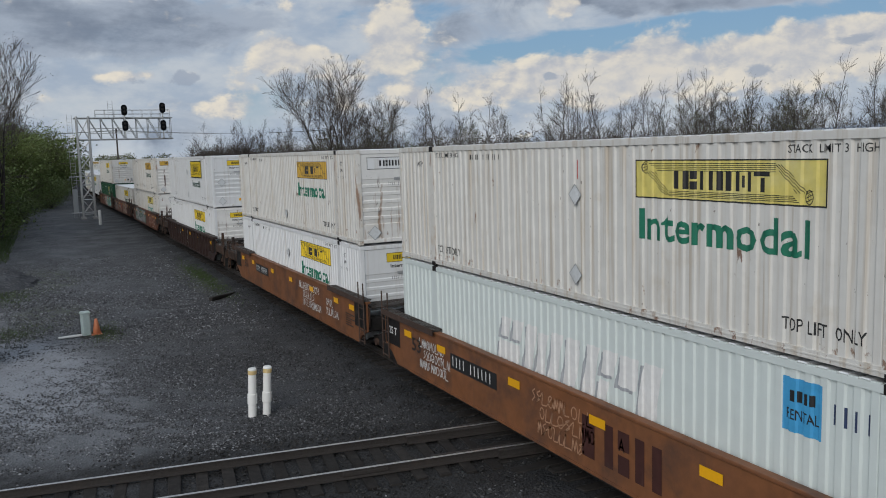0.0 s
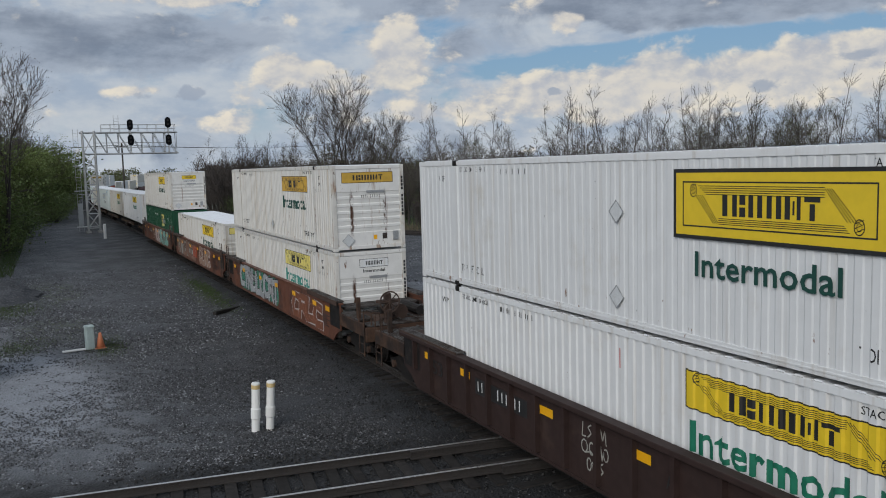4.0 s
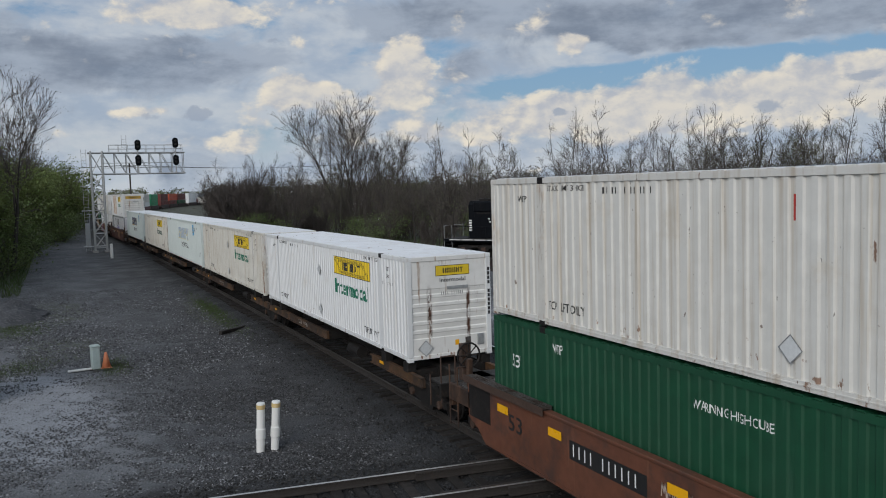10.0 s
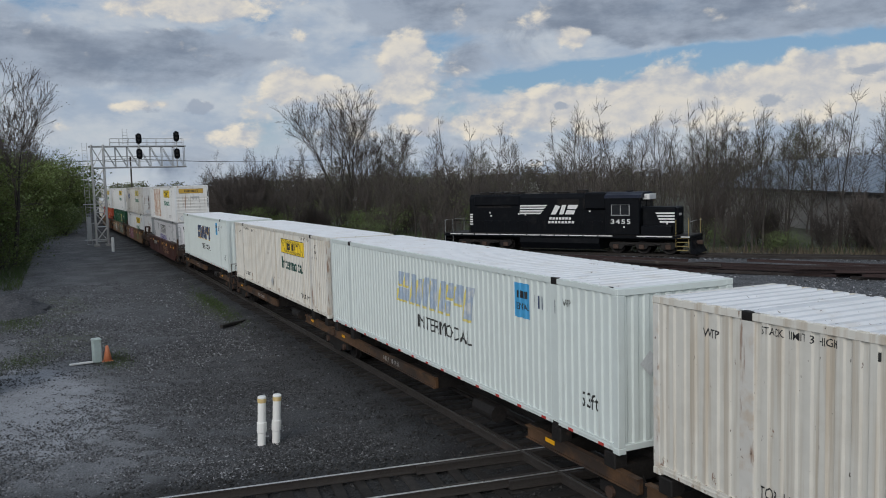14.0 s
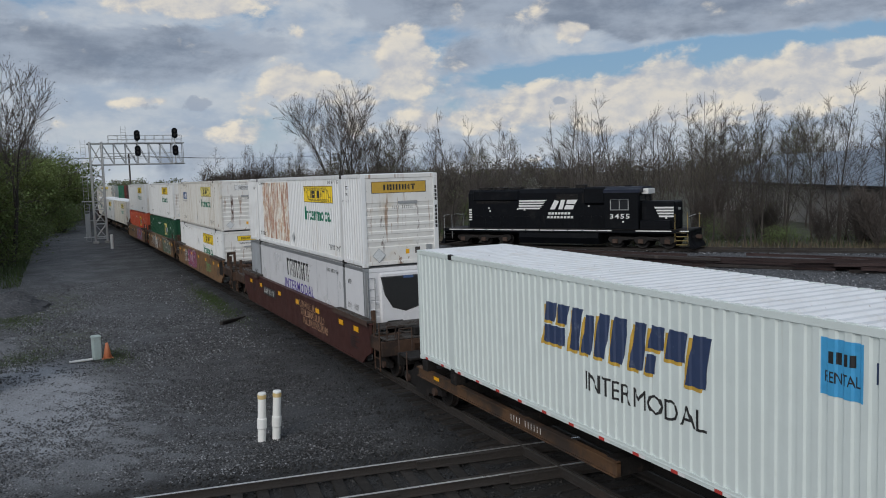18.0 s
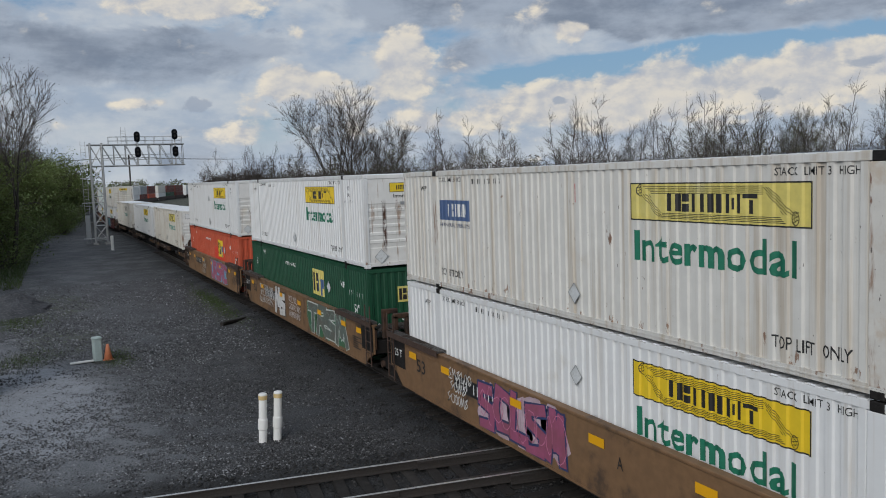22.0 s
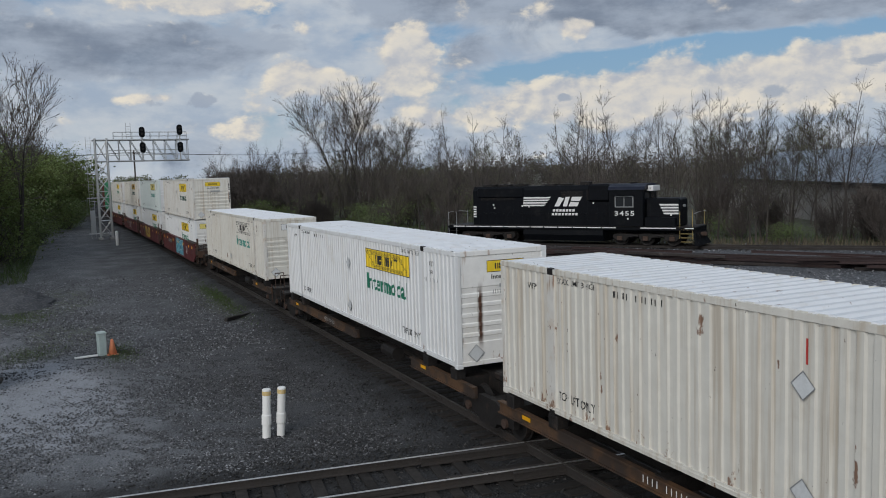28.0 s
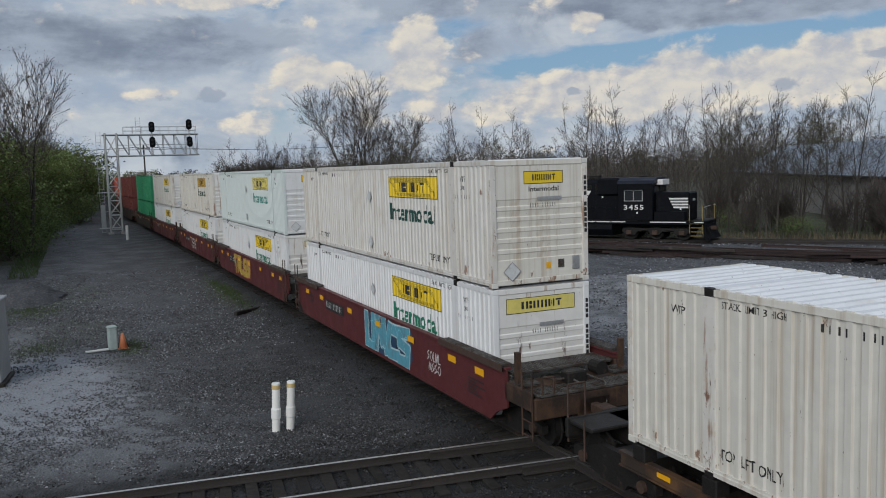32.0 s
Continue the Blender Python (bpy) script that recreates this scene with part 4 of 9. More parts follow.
def end_panel(sign):
    """The end wall: a plain sheet above, level ribs below."""
    bm = bmesh.new()
    zs = [(0.16, 0.0), (0.62, 0.0)]
    z = 0.62
    for k in range(6):
        zs += [(z + 0.015, -0.030), (z + 0.14, -0.012), (z + 0.16, 0.0), (z + 0.235, 0.0)]
        z += 0.245
    zs += [(HC - 0.12, 0.0)]
    rows = [[bm.verts.new((sign * (L / 2 - 0.022 + d), y, z)) for z, d in zs] for y in (-HW + 0.13, HW - 0.13)]
    for k in range(len(zs) - 1):
        q = (rows[0][k], rows[1][k], rows[1][k + 1], rows[0][k + 1])
        bm.faces.new(q if sign > 0 else q[::-1])
    return bm


def upright_end(sign):
    """The end wall of the carriers' boxes: ribs that stand upright."""
    bm = bmesh.new()
    pts, y = [(-HW + 0.13, 0.0)], -HW + 0.20
    while y < HW - 0.34:
        pts += [(y, 0.0), (y + 0.03, -0.030), (y + 0.12, -0.030), (y + 0.15, 0.0)]
        y += 0.245
    pts.append((HW - 0.13, 0.0))
    rows = [[bm.verts.new((sign * (L / 2 - 0.022 + d), y, z)) for y, d in pts] for z in (0.16, HC - 0.12)]
    for k in range(len(pts) - 1):
        q = (rows[0][k], rows[0][k + 1], rows[1][k + 1], rows[1][k])
        bm.faces.new(q if sign > 0 else q[::-1])
    return bm


mesh_box = {}


def cached(key, make, smooth=False):
    if key not in mesh_box:
        bm = make()
        me = bpy.data.meshes.new(key.split("/")[0])
        bm.normal_update()
        bm.to_mesh(me)
        bm.free()
        mesh_box[key] = me
    return mesh_box[key]


def wrap_side(bm, x, z, proud=0.004, flat=False):
    """Lays a flat sheet onto the corrugated side that faces -y, at x, z."""
    for v in bm.verts:
        v.co.x += x
        v.co.z += z
    if flat:
        for v in bm.verts:
            v.co.y = -HW - proud
        return bm
    lo, hi = min(v.co.x for v in bm.verts), max(v.co.x for v in bm.verts)
    for fx in FOLD_X:
        if lo < fx < hi:
            bmesh.ops.bisect_plane(bm, geom=bm.verts[:] + bm.edges[:] + bm.faces[:], plane_co=(fx, 0, 0), plane_no=(1, 0, 0), dist=1e-5)
    for v in bm.verts:
        v.co.y = -(HW - 0.012 + fold(v.co.x)) - proud
    return bm


def on_end(bm, y, z, proud=0.005):
    """Turns a flat sheet to face +x on the end wall."""
    for v in bm.verts:
        v.co = (L / 2 - 0.022 + proud, v.co.x + y, v.co.z + z)
    return bm


def sheets(*rows):
    bm = bmesh.new()
    for x0, x1, z0, z1 in rows:
        quad_xz(bm, x0, x1, z0, z1, 0.0)
    return bm


def ring_sheet(r0, r1, x, z, squash=1.0, n=14):
    bm = bmesh.new()
    add_ring(bm, r0, r1, x, z, squash, n)
    return bm


def add_ring(bm, r0, r1, x, z, squash=1.0, n=14):
    a = [bm.verts.new((x + math.cos(k * math.tau / n) * r0 * squash, 0, z + math.sin(k * math.tau / n) * r0)) for k in range(n)]
    b = [bm.verts.new((x + math.cos(k * math.tau / n) * r1 * squash, 0, z + math.sin(k * math.tau / n) * r1)) for k in range(n)]
    for k in range(n):
        bm.faces.new((a[(k + 1) % n], a[k], b[k], b[(k + 1) % n]))


def poly_sheet(bm, pts):
    bm.faces.new([bm.verts.new((x, 0, z)) for x, z in pts])


def border(w, h, t):
    return sheets((0, w, 0, t), (0, w, h - t, h), (0, t, t, h - t), (w - t, w, t, h - t))


def scroll_mark(w, h):
    """The plain black shapes of the yellow panel: rim, fine lines, a curl at both ends, seven heavy blocks in a row."""
    bm = border(w, h, 0.020)

    def stroke(x0, z0, x1, z1, t=0.0045):
        n = Vector((-(z1 - z0) * h, (x1 - x0) * w)).normalized() * t
        ax, az_, bx, bz = x0 * w, z0 * h, x1 * w, z1 * h
        q = [(ax - n.x, az_ - n.y), (bx - n.x, bz - n.y), (bx + n.x, bz + n.y), (ax + n.x, az_ + n.y)]
        poly_sheet(bm, q)

    for k in range(5):
        stroke(0.10 + 0.012 * k, 0.90 - 0.045 * k, 0.775, 0.90 - 0.045 * k)
    for k in range(4):
        stroke(0.225, 0.09 + 0.04 * k, 0.885 - 0.008 * k, 0.09 + 0.04 * k)
    for k in range(4):
        stroke(0.085 + 0.014 * k, 0.70, 0.195 + 0.010 * k, 0.10)
        stroke(0.775 + 0.010 * k, 0.88, 0.875 + 0.014 * k, 0.28)
    for cx, cz in ((0.070, 0.80), (0.925, 0.20)):
        add_ring(bm, 0.085, 0.100, w * cx, h * cz, 0.75)
        add_ring(bm, 0.042, 0.052, w * cx, h * cz, 0.75)
        for k in range(3):
            stroke(cx - 0.018, cz - 0.10 + 0.08 * k, cx + 0.018, cz - 0.02 + 0.08 * k)
    add_blocks(bm, w * 0.235, w * 0.755, h * 0.27, h * 0.72, BARS)
    return bm


BARS = (0.7, 0.95, 1.0, 1.0, 1.0, 0.95)


def add_blocks(bm, x0, x1, z0, z1, widths=(0.7, 0.95, 1.0, 1.0, 1.0, 0.95), lean=0.0, split=True):
    """A row of heavy notched blocks in place of a trade name."""
    gap = 0.22
    unit = (x1 - x0) / (sum(widths) + gap * (len(widths) - 1))
    x, h = x0, z1 - z0
    cuts = (((0.25, 0.8, 0, 1),), ((0, 0.36, 0, 1), (0.55, 1, 0, 0.44), (0.55, 1, 0.56, 1)), ((0, 0.34, 0, 1), (0.62, 0.96, 0, 1)), ((0.04, 0.38, 0, 1), (0.66, 1, 0, 1)),
            ((0, 0.34, 0, 1), (0.50, 0.62, 0.2, 0.8), (0.76, 1, 0, 1)), ((0, 1, 0.78, 1), (0.34, 0.68, 0, 0.70)))
    for n, w in enumerate(widths):
        wd = w * unit
        if w < 0.4 and not lean:
            rects = ((0, 1, 0, 0.22),)
        elif split:
            rects = cuts[n % len(cuts)]
        else:
            rects = ((0, 1, 0, 1),)
        for a, b, c, d in rects:
            k0, k1 = lean * c * h, lean * d * h
            poly_sheet(bm, ((x + a * wd + k0, z0 + c * h), (x + b * wd + k0, z0 + c * h), (x + b * wd + k1, z0 + d * h), (x + a * wd + k1, z0 + d * h)))
        x += wd + gap * unit
    return bm


def diamond(r=0.19):
    bm = bmesh.new()
    poly_sheet(bm, ((0, -r), (r, 0), (0, r), (-r, 0)))
    return bm


def diamond_rim(r=0.20):
    bm = bmesh.new()
    for (a, b), (c, d) in zip(((0, -1), (1, 0), (0, 1), (-1, 0)), ((1, 0), (0, 1), (-1, 0), (0, -1))):
        poly_sheet(bm, ((a * r, b * r), (c * r, d * r), (c * r * 0.9, d * r * 0.9), (a * r * 0.9, b * r * 0.9)))
    return bm


def serial_bars(w, h, n=10, gap=0.3):
    """Small upright bars in place of a number that belongs to one owner."""
    bm = bmesh.new()
    step = w / n
    for k in range(n):
        if k == 4:
            continue
        quad_xz(bm, k * step, k * step + step * 0.20, 0, h, 0)
    return bm


def slot(ob, mat):
    """Gives one object a paint of its own though it shares its mesh."""
    if not ob.data.materials:
        ob.data.materials.append(M[mat])
    ob.material_slots[0].link = "OBJECT"
    ob.material_slots[0].material = M[mat]
    return ob


def put(name, key, make, mat, root, label=""):
    ob = slot(piece(name, cached(f"{name}/{key}", make), mat, root, label), mat)
    return tagged(ob, kind="stuff") if name in ("number_mark", "stencil", "scrawl", "notice", "emblem") else ob


def container_shell(root, paint, roof="roof", end=None, side=None, shallow=1.0, smooth_side=False, upright=False):
    post = "post_worn" if paint in ("white_old", "cream") else paint
    return shell_parts(root, paint, roof, end, side, shallow, smooth_side, post, upright)


def shell_parts(root, paint, roof, end, side, shallow, smooth_side, post, upright):
    """The steel box: corrugated sides, roof, ribbed end walls, rails, corner and lifting posts, fittings."""
    end, side = end or paint, side or paint
    if smooth_side:
        for s in (-1, 1):
            put("side_panel", f"plain{s}", lambda: boxes((-L / 2 + 0.13, L / 2 - 0.13, min(s * HW, s * (HW - 0.03)), max(s * HW, s * (HW - 0.03)), 0.17, HC - 0.10)), side, root)
    else:
        for s in (-1, 1):
            put("side_panel", f"ribbed{s}{shallow}", lambda: side_panel(s, shallow), side, root)
    put("roof_panel", "a", roof_panel, roof, root)
    put("end_wall", f"front{upright}", lambda: (upright_end if upright else end_panel)(1), end, root)
    put("end_wall", f"rear{upright}", lambda: (upright_end if upright else end_panel)(-1), end, root)
    put("floor_frame", "a", lambda: boxes((-L / 2 + 0.1, L / 2 - 0.1, -HW + 0.06, HW - 0.06, 0.06, 0.15)), "dark_steel", root)
    for s in (-1, 1):
        end_beams(root, s, end)
        y0, y1 = sorted((s * HW, s * (HW - 0.07)))
        put("top_rail", f"a{s}", lambda: top_rail(s, y0, y1), paint, root)
        put("bottom_rail", f"a{s}", lambda: bottom_rail(s), paint, root)
        for e in (-1, 1):
            x0, x1 = sorted((e * (L / 2), e * (L / 2 - 0.145)))
            put("corner_post", f"a{s}{e}", lambda: boxes((x0, x1, *sorted((s * (HW + 0.003), s * (HW - 0.15))), 0.12, HC - 0.115), bevel=0.012), post, root)
            put("lifting_post", f"a{s}{e}", lambda: boxes((e * POST - 0.13, e * POST + 0.13, *sorted((s * (HW + 0.004), s * (HW - 0.05))), 0.14, HC - 0.12), bevel=0.01), post, root)
            for z, n in ((0.0, "low"), (HC - 0.118, "high")):
                put("corner_fitting", f"a{s}{e}{n}", lambda: corner_fitting(*sorted((e * (L / 2 + 0.004), e * (L / 2 - 0.175))), *sorted((s * (HW + 0.006), s * (HW - 0.16))), z, z + 0.118), paint, root)
                put("lifting_fitting", f"a{s}{e}{n}", lambda: corner_fitting(e * POST - 0.10, e * POST + 0.10, *sorted((s * (HW + 0.010), s * (HW - 0.1))), z, z + 0.13), "dark_steel", root)
    return root


def end_beams(root, e, paint):
    put("end_header", f"{e}", lambda: boxes((*sorted((e * (L / 2 - 0.001), e * (L / 2 - 0.12))), -HW + 0.14, HW - 0.14, HC - 0.13, HC - 0.006), bevel=0.01), paint, root)
    put("end_sill", f"{e}", lambda: boxes((*sorted((e * (L / 2 - 0.001), e * (L / 2 - 0.12))), -HW + 0.14, HW - 0.14, 0.05, 0.17), bevel=0.01), paint, root)


def corner_fitting(x0, x1, y0, y1, z0, z1):
    bm = boxes((x0, x1, y0, y1, z0, z1), bevel=0.012)
    cx, cz = (x0 + x1) / 2, (z0 + z1) / 2
    y = y0 if abs(y0) > abs(y1) else y1
    s = 1 if y > 0 else -1
    box(bm, cx - 0.035, cx + 0.035, *sorted((y - s * 0.004, y + s * 0.004)), cz - 0.028, cz + 0.028)
    return bm


def top_rail(s, y0, y1):
    """The upper side rail, with the ends of the roof ribs showing along it as a row of lugs."""
    bm = boxes((-L / 2 + 0.1, L / 2 - 0.1, y0, y1, HC - 0.105, HC - 0.004))
    k = 0
    while -L / 2 + 0.4 + 0.3 * k < L / 2 - 0.4:
        x = -L / 2 + 0.4 + 0.3 * k
        if abs(abs(x) - POST) > 0.2:
            box(bm, x, x + 0.13, y0 + 0.012, y1 - 0.012, HC - 0.010, HC + 0.010)
        k += 1
    return bm


def bottom_rail(s):
    y0, y1 = sorted((s * (HW + 0.001), s * (HW - 0.05)))
    bm = boxes((-L / 2 + 0.1, L / 2 - 0.1, y0, y1, 0.05, 0.172))
    y0, y1 = sorted((s * (HW + 0.012), s * HW))
    box(bm, -L / 2 + 0.15, L / 2 - 0.15, y0, y1, 0.105, 0.125)
    # row of shallow pockets
    for k in range(16):
        x = -POST + 0.5 + k * 0.74
        box(bm, x, x + 0.30, *sorted((s * (HW + 0.008), s * HW)), 0.062, 0.096)
    return bm


def small_writing(root, ink="black", second=True, red=False, clean=False):
    """Notices that all the white boxes carry: lift and stack notices, the number as bars, the pin mark."""
    put("notice", "lift", lambda: wrap_side(text_mesh("TOP  LIFT  ONLY", 0.17, 1.22, 0.006), 4.52, 0.36), ink, root, "stencilled black lift notice")
    put("notice", "lift2", lambda: wrap_side(text_mesh("TOP  LIFT  ONLY", 0.17, 1.15, 0.006), -5.86, 0.36), ink, root, "stencilled black lift notice")
    put("notice", "stack", lambda: wrap_side(text_mesh("STACK  LIMIT  3  HIGH", 0.105, 1.28, 0.004), 4.55, 2.635), ink, root, "stencilled black stacking notice")
    put("notice", "stack2", lambda: wrap_side(text_mesh("STACK  LIMIT  3  HIGH", 0.105, 1.20, 0.004), -5.85, 2.635), ink, root, "stencilled black stacking notice")
    put("number_mark", "a", lambda: wrap_side(serial_bars(1.35, 0.11, 11), -4.1, 2.58), ink, root)
    for x, key in ((6.45, "r"), (-6.95, "l")):
        put("pin_mark", f"w{key}", lambda: wrap_side(text_mesh("WTP", 0.13, 0.30, 0.006), x, 2.42), ink, root)
    if not clean:
        put("pin_mark", "or", lambda: wrap_side(text_mesh("OR", 0.11, 0.18, 0.005), 6.50, 2.22), ink, root)
        put("pin_mark", "pin", lambda: wrap_side(sheets(*[(0.085 * k, 0.085 * k + 0.015, 0, 0.09) for k in range(9) if k != 2]), 6.24, 2.02), ink, root)
    if red:
        put("measure_mark", "a", lambda: wrap_side(sheets((0, 0.045, 0, 0.34)), -0.06, 2.22), "red", root)
    for x in (-0.05,):
        for z in ((0.52, 1.95) if second else (0.56,)):
            put("placard", f"{x}{z}", lambda: wrap_side(diamond(), x, z, 0.02, True), "placard", root, "diamond placard holder")
            put("placard_rim", f"{x}{z}", lambda: wrap_side(diamond_rim(), x, z, 0.024, True), "alu", root)


def side_sign(root, ground_mat="yellow", word_mat="teal", x=1.55, z=1.96, w=3.62, h=0.60):
    if ground_mat:
        put("sign_panel", f"{x}{z}{w}{h}", lambda: wrap_side(sheets((0, w, 0, h)), x, z, 0.003), ground_mat, root, "painted yellow trade panel" if ground_mat != "white" else "")
    put("emblem", f"{x}{z}{w}{h}", lambda: wrap_side(scroll_mark(w, h), x, z, 0.006), "black", root)
    put("lettering", f"i{x}{z}", lambda: wrap_side(text_mesh("Intermodal", 0.465, 3.26, 0.025, 1.05), x + 0.12, z - 0.635), word_mat, root, "large painted green word")


def end_sign(root, ground_mat="yellow", word_mat="black", wide=False, word=True):
    w, h, y, z = (1.85, 0.36, -0.95, 2.30) if wide else (1.05, 0.29, -0.42, 2.34)
    k = "w" if wide else "n"
    put("sign_panel", f"e{k}", lambda: on_end(sheets((0, w, 0, h)), y, z, 0.004), ground_mat, root)
    put("emblem", f"e{k}", lambda: on_end(add_blocks(border(w, h, 0.014), w * 0.20, w * 0.80, h * 0.26, h * 0.74), y, z, 0.007), "black", root)
    if word:
        put("lettering", f"e{k}", lambda: on_end(text_mesh("Intermodal", 0.11, 0.80, 0.014), y + w / 2 - 0.40, z - 0.17, 0.006), word_mat, root)
    put("number_mark", "e", lambda: on_end(serial_bars(0.72, 0.10, 11), -0.26, 1.80, 0.006), "black", root)
    put("number_mark", "ev", lambda: on_end(sheets(*[(0, 0.07, -0.125 * k, -0.125 * k + 0.095) for k in range(11) if k != 4]), 1.19, 2.40, 0.03), "black", root)
    put("number_plate_bar", "e", lambda: on_end(sheets((0, 0.66, 0, 0.085)), -0.08, 1.955, 0.012), "galv", root)
    put("end_placard", "low", lambda: on_end(diamond(0.22), -0.78, 0.36, 0.03), "placard", root, "diamond placard holder")
    put("placard_rim", "elow", lambda: on_end(diamond_rim(0.23), -0.78, 0.36, 0.034), "alu", root)
    put("yellow_tag", "e", lambda: on_end(sheets((0, 0.12, 0, 0.15)), 0.14, 0.36, 0.006), "reflect", root)
    put("grey_tag", "e", lambda: on_end(sheets((0, 0.17, 0, 0.20)), 0.46, 0.36, 0.006), "grating", root)
    put("document_box", "e", lambda: boxes((L / 2 - 0.03, L / 2 + 0.012, 0.84, 1.04, 0.30, 0.62), bevel=0.012), "galv", root)


def white_box(label, paint="white", sign="yellow", word="teal", end="end_old", end_ground="yellow", wide=False, end_word=True, second=True, red=False, clean=False, side=None, roof="roof"):
    root = thing("shipping_container", label, "container", "containers on the train")
    container_shell(root, paint, roof, end, side)
    small_writing(root, second=second, red=red, clean=clean)
    side_sign(root, sign, word)
    end_sign(root, end_ground, "black", wide, end_word)
    return root


def add_e(bm, w, h):
    for a, b, c, d in ((0.07, 0.22, 0.14, 0.86), (0.26, 0.46, 0.14, 0.46), (0.26, 0.46, 0.54, 0.86)):
        quad_xz(bm, a * w, b * w, c * h, d * h, 0)
    return bm


def domestic_box(label, paint, faded=False):
    root = thing("shipping_container", label, "container", "containers on the train")
    container_shell(root, paint, paint, paint, upright=True)
    side = lambda p: (lambda bm, x, z: wrap_side(bm, x, z, p))
    endw = lambda p: (lambda bm, x, z: on_end(bm, x, z, p))
    if faded:
        put("fresh_paint", "a", lambda: wrap_side(sheets((0, 3.1, 0, 1.0)), 0.9, 1.0, 0.002), "red_patch", root, "fresher red repainted strip")
        put("fresh_paint", "e", lambda: on_end(sheets((0, 1.3, 0, 1.15)), -0.62, 1.15, 0.003), "red_patch", root)
    for key, make_p, x, z, w, h in (("s", side, 2.1, 1.50, 1.38, 0.95), ("e", endw, -0.28, 1.80, 0.66, 0.50)):
        put("sign_panel", "emp" + key, lambda: make_p(0.004)(sheets((0, w, 0, h)), x, z), "pale_yellow" if not faded else "yellow", root, "pale yellow square trade panel")
        put("emblem", "emp1" + key, lambda: make_p(0.007)(add_e(bmesh.new(), w, h), x, z), "black", root)
        put("emblem", "emp2" + key, lambda: make_p(0.007)(add_mp(bmesh.new(), w, h), x, z), "blue_logo", root)
    put("lettering", "whc", lambda: wrap_side(text_mesh("WARNING HIGH CUBE", 0.14, 1.55, 0.006), -1.9, 2.28), "white_ink", root, "white painted height warning")
    put("lettering", "53a", lambda: wrap_side(text_mesh("53'", 0.26, 0.40, 0.01), 6.75, 1.42), "white_ink", root)
    put("lettering", "53b", lambda: wrap_side(text_mesh("53'", 0.26, 0.36, 0.01), -7.35, 1.9), "white_ink", root)
    put("lettering", "53e", lambda: on_end(text_mesh("53'", 0.24, 0.36, 0.01), -0.16, 1.22), "white_ink", root)
    put("number_mark", "ga", lambda: wrap_side(serial_bars(1.35, 0.15, 11), 6.32, 1.95), "white_ink", root)
    put("number_mark", "gv", lambda: on_end(sheets(*[(0, 0.09, -0.135 * k, -0.135 * k + 0.10) for k in range(11) if k != 4]), 0.72, 2.15, 0.006), "white_ink", root)
    put("number_mark", "gw", lambda: on_end(sheets(*[(0, 0.07, -0.12 * k, -0.12 * k + 0.09) for k in range(13)]), 1.18, 2.25, 0.03), "white_ink", root)
    put("pin_mark", "g", lambda: wrap_side(text_mesh("WTP", 0.20, 0.32, 0.008), 5.45, 2.1), "white_ink", root)
    put("pin_mark", "g2", lambda: wrap_side(text_mesh("WTP", 0.18, 0.30, 0.008), -5.75, 2.45), "white_ink", root)
    put("placard", "g", lambda: wrap_side(diamond(0.22), 4.15, 1.95, 0.02, True), "placard", root, "diamond placard holder")
    put("end_placard", "g", lambda: on_end(diamond(0.26), -0.95, 0.95, 0.03), "placard", root, "diamond placard holder")
    return root


def add_mp(bm, w, h):
    """Three blue bars and a block."""
    for a, b, c, d in ((0.50, 0.57, 0.14, 0.64), (0.61, 0.68, 0.14, 0.64), (0.72, 0.79, 0.02, 0.66), (0.82, 0.94, 0.32, 0.66)):
        quad_xz(bm, a * w, b * w, c * h, d * h, 0)
    return bm


def slanted_name(root, ink, shadow, x, z, w, h, key):
    if shadow:
        put("sign_shadow", key, lambda: wrap_side(add_name(bmesh.new(), w, h), x - 0.07, z - 0.06, 0.004), shadow, root)
    put("emblem", key, lambda: wrap_side(add_name(bmesh.new(), w, h), x, z, 0.007), ink, root, "slanting block shapes of a trade name")


def add_name(bm, w, h):
    """Five slanting heavy shapes with notches, like a carrier's painted name."""
    k = 0.20
    sh = lambda x, z: (x + k * z, z)
    u = w / 5.2
    for n, x in enumerate((0.0, 1.02 * u, 2.42 * u, 3.05 * u, 4.0 * u)):
        wd = (0.86, 1.25, 0.42, 0.85, 1.05)[n] * u
        if n == 0:
            rects = ((0, 0.95 * wd, 0, 0.44), (0, 0.44 * wd, 0.54, 1.0), (0.54 * wd, wd, 0.54, 1.0))
        elif n == 1:
            rects = ((0, 0.28 * wd, 0, 1), (0.36 * wd, 0.62 * wd, 0, 0.9), (0.72 * wd, wd, 0, 1))
        elif n == 2:
            rects = ((0, wd, 0, 1),)
        elif n == 3:
            rects = ((0, 0.42 * wd, 0, 1), (0.54 * wd, wd, 0.52, 1), (0.54 * wd, 0.85 * wd, 0, 0.40))
        else:
            rects = ((0, 0.46 * wd, 0.4, 1), (0.56 * wd, wd, 0, 1))
        for a, b, c, d in rects:
            poly_sheet(bm, (sh(x + a, c * h), sh(x + b, c * h), sh(x + b, d * h), sh(x + a, d * h)))
    return bm


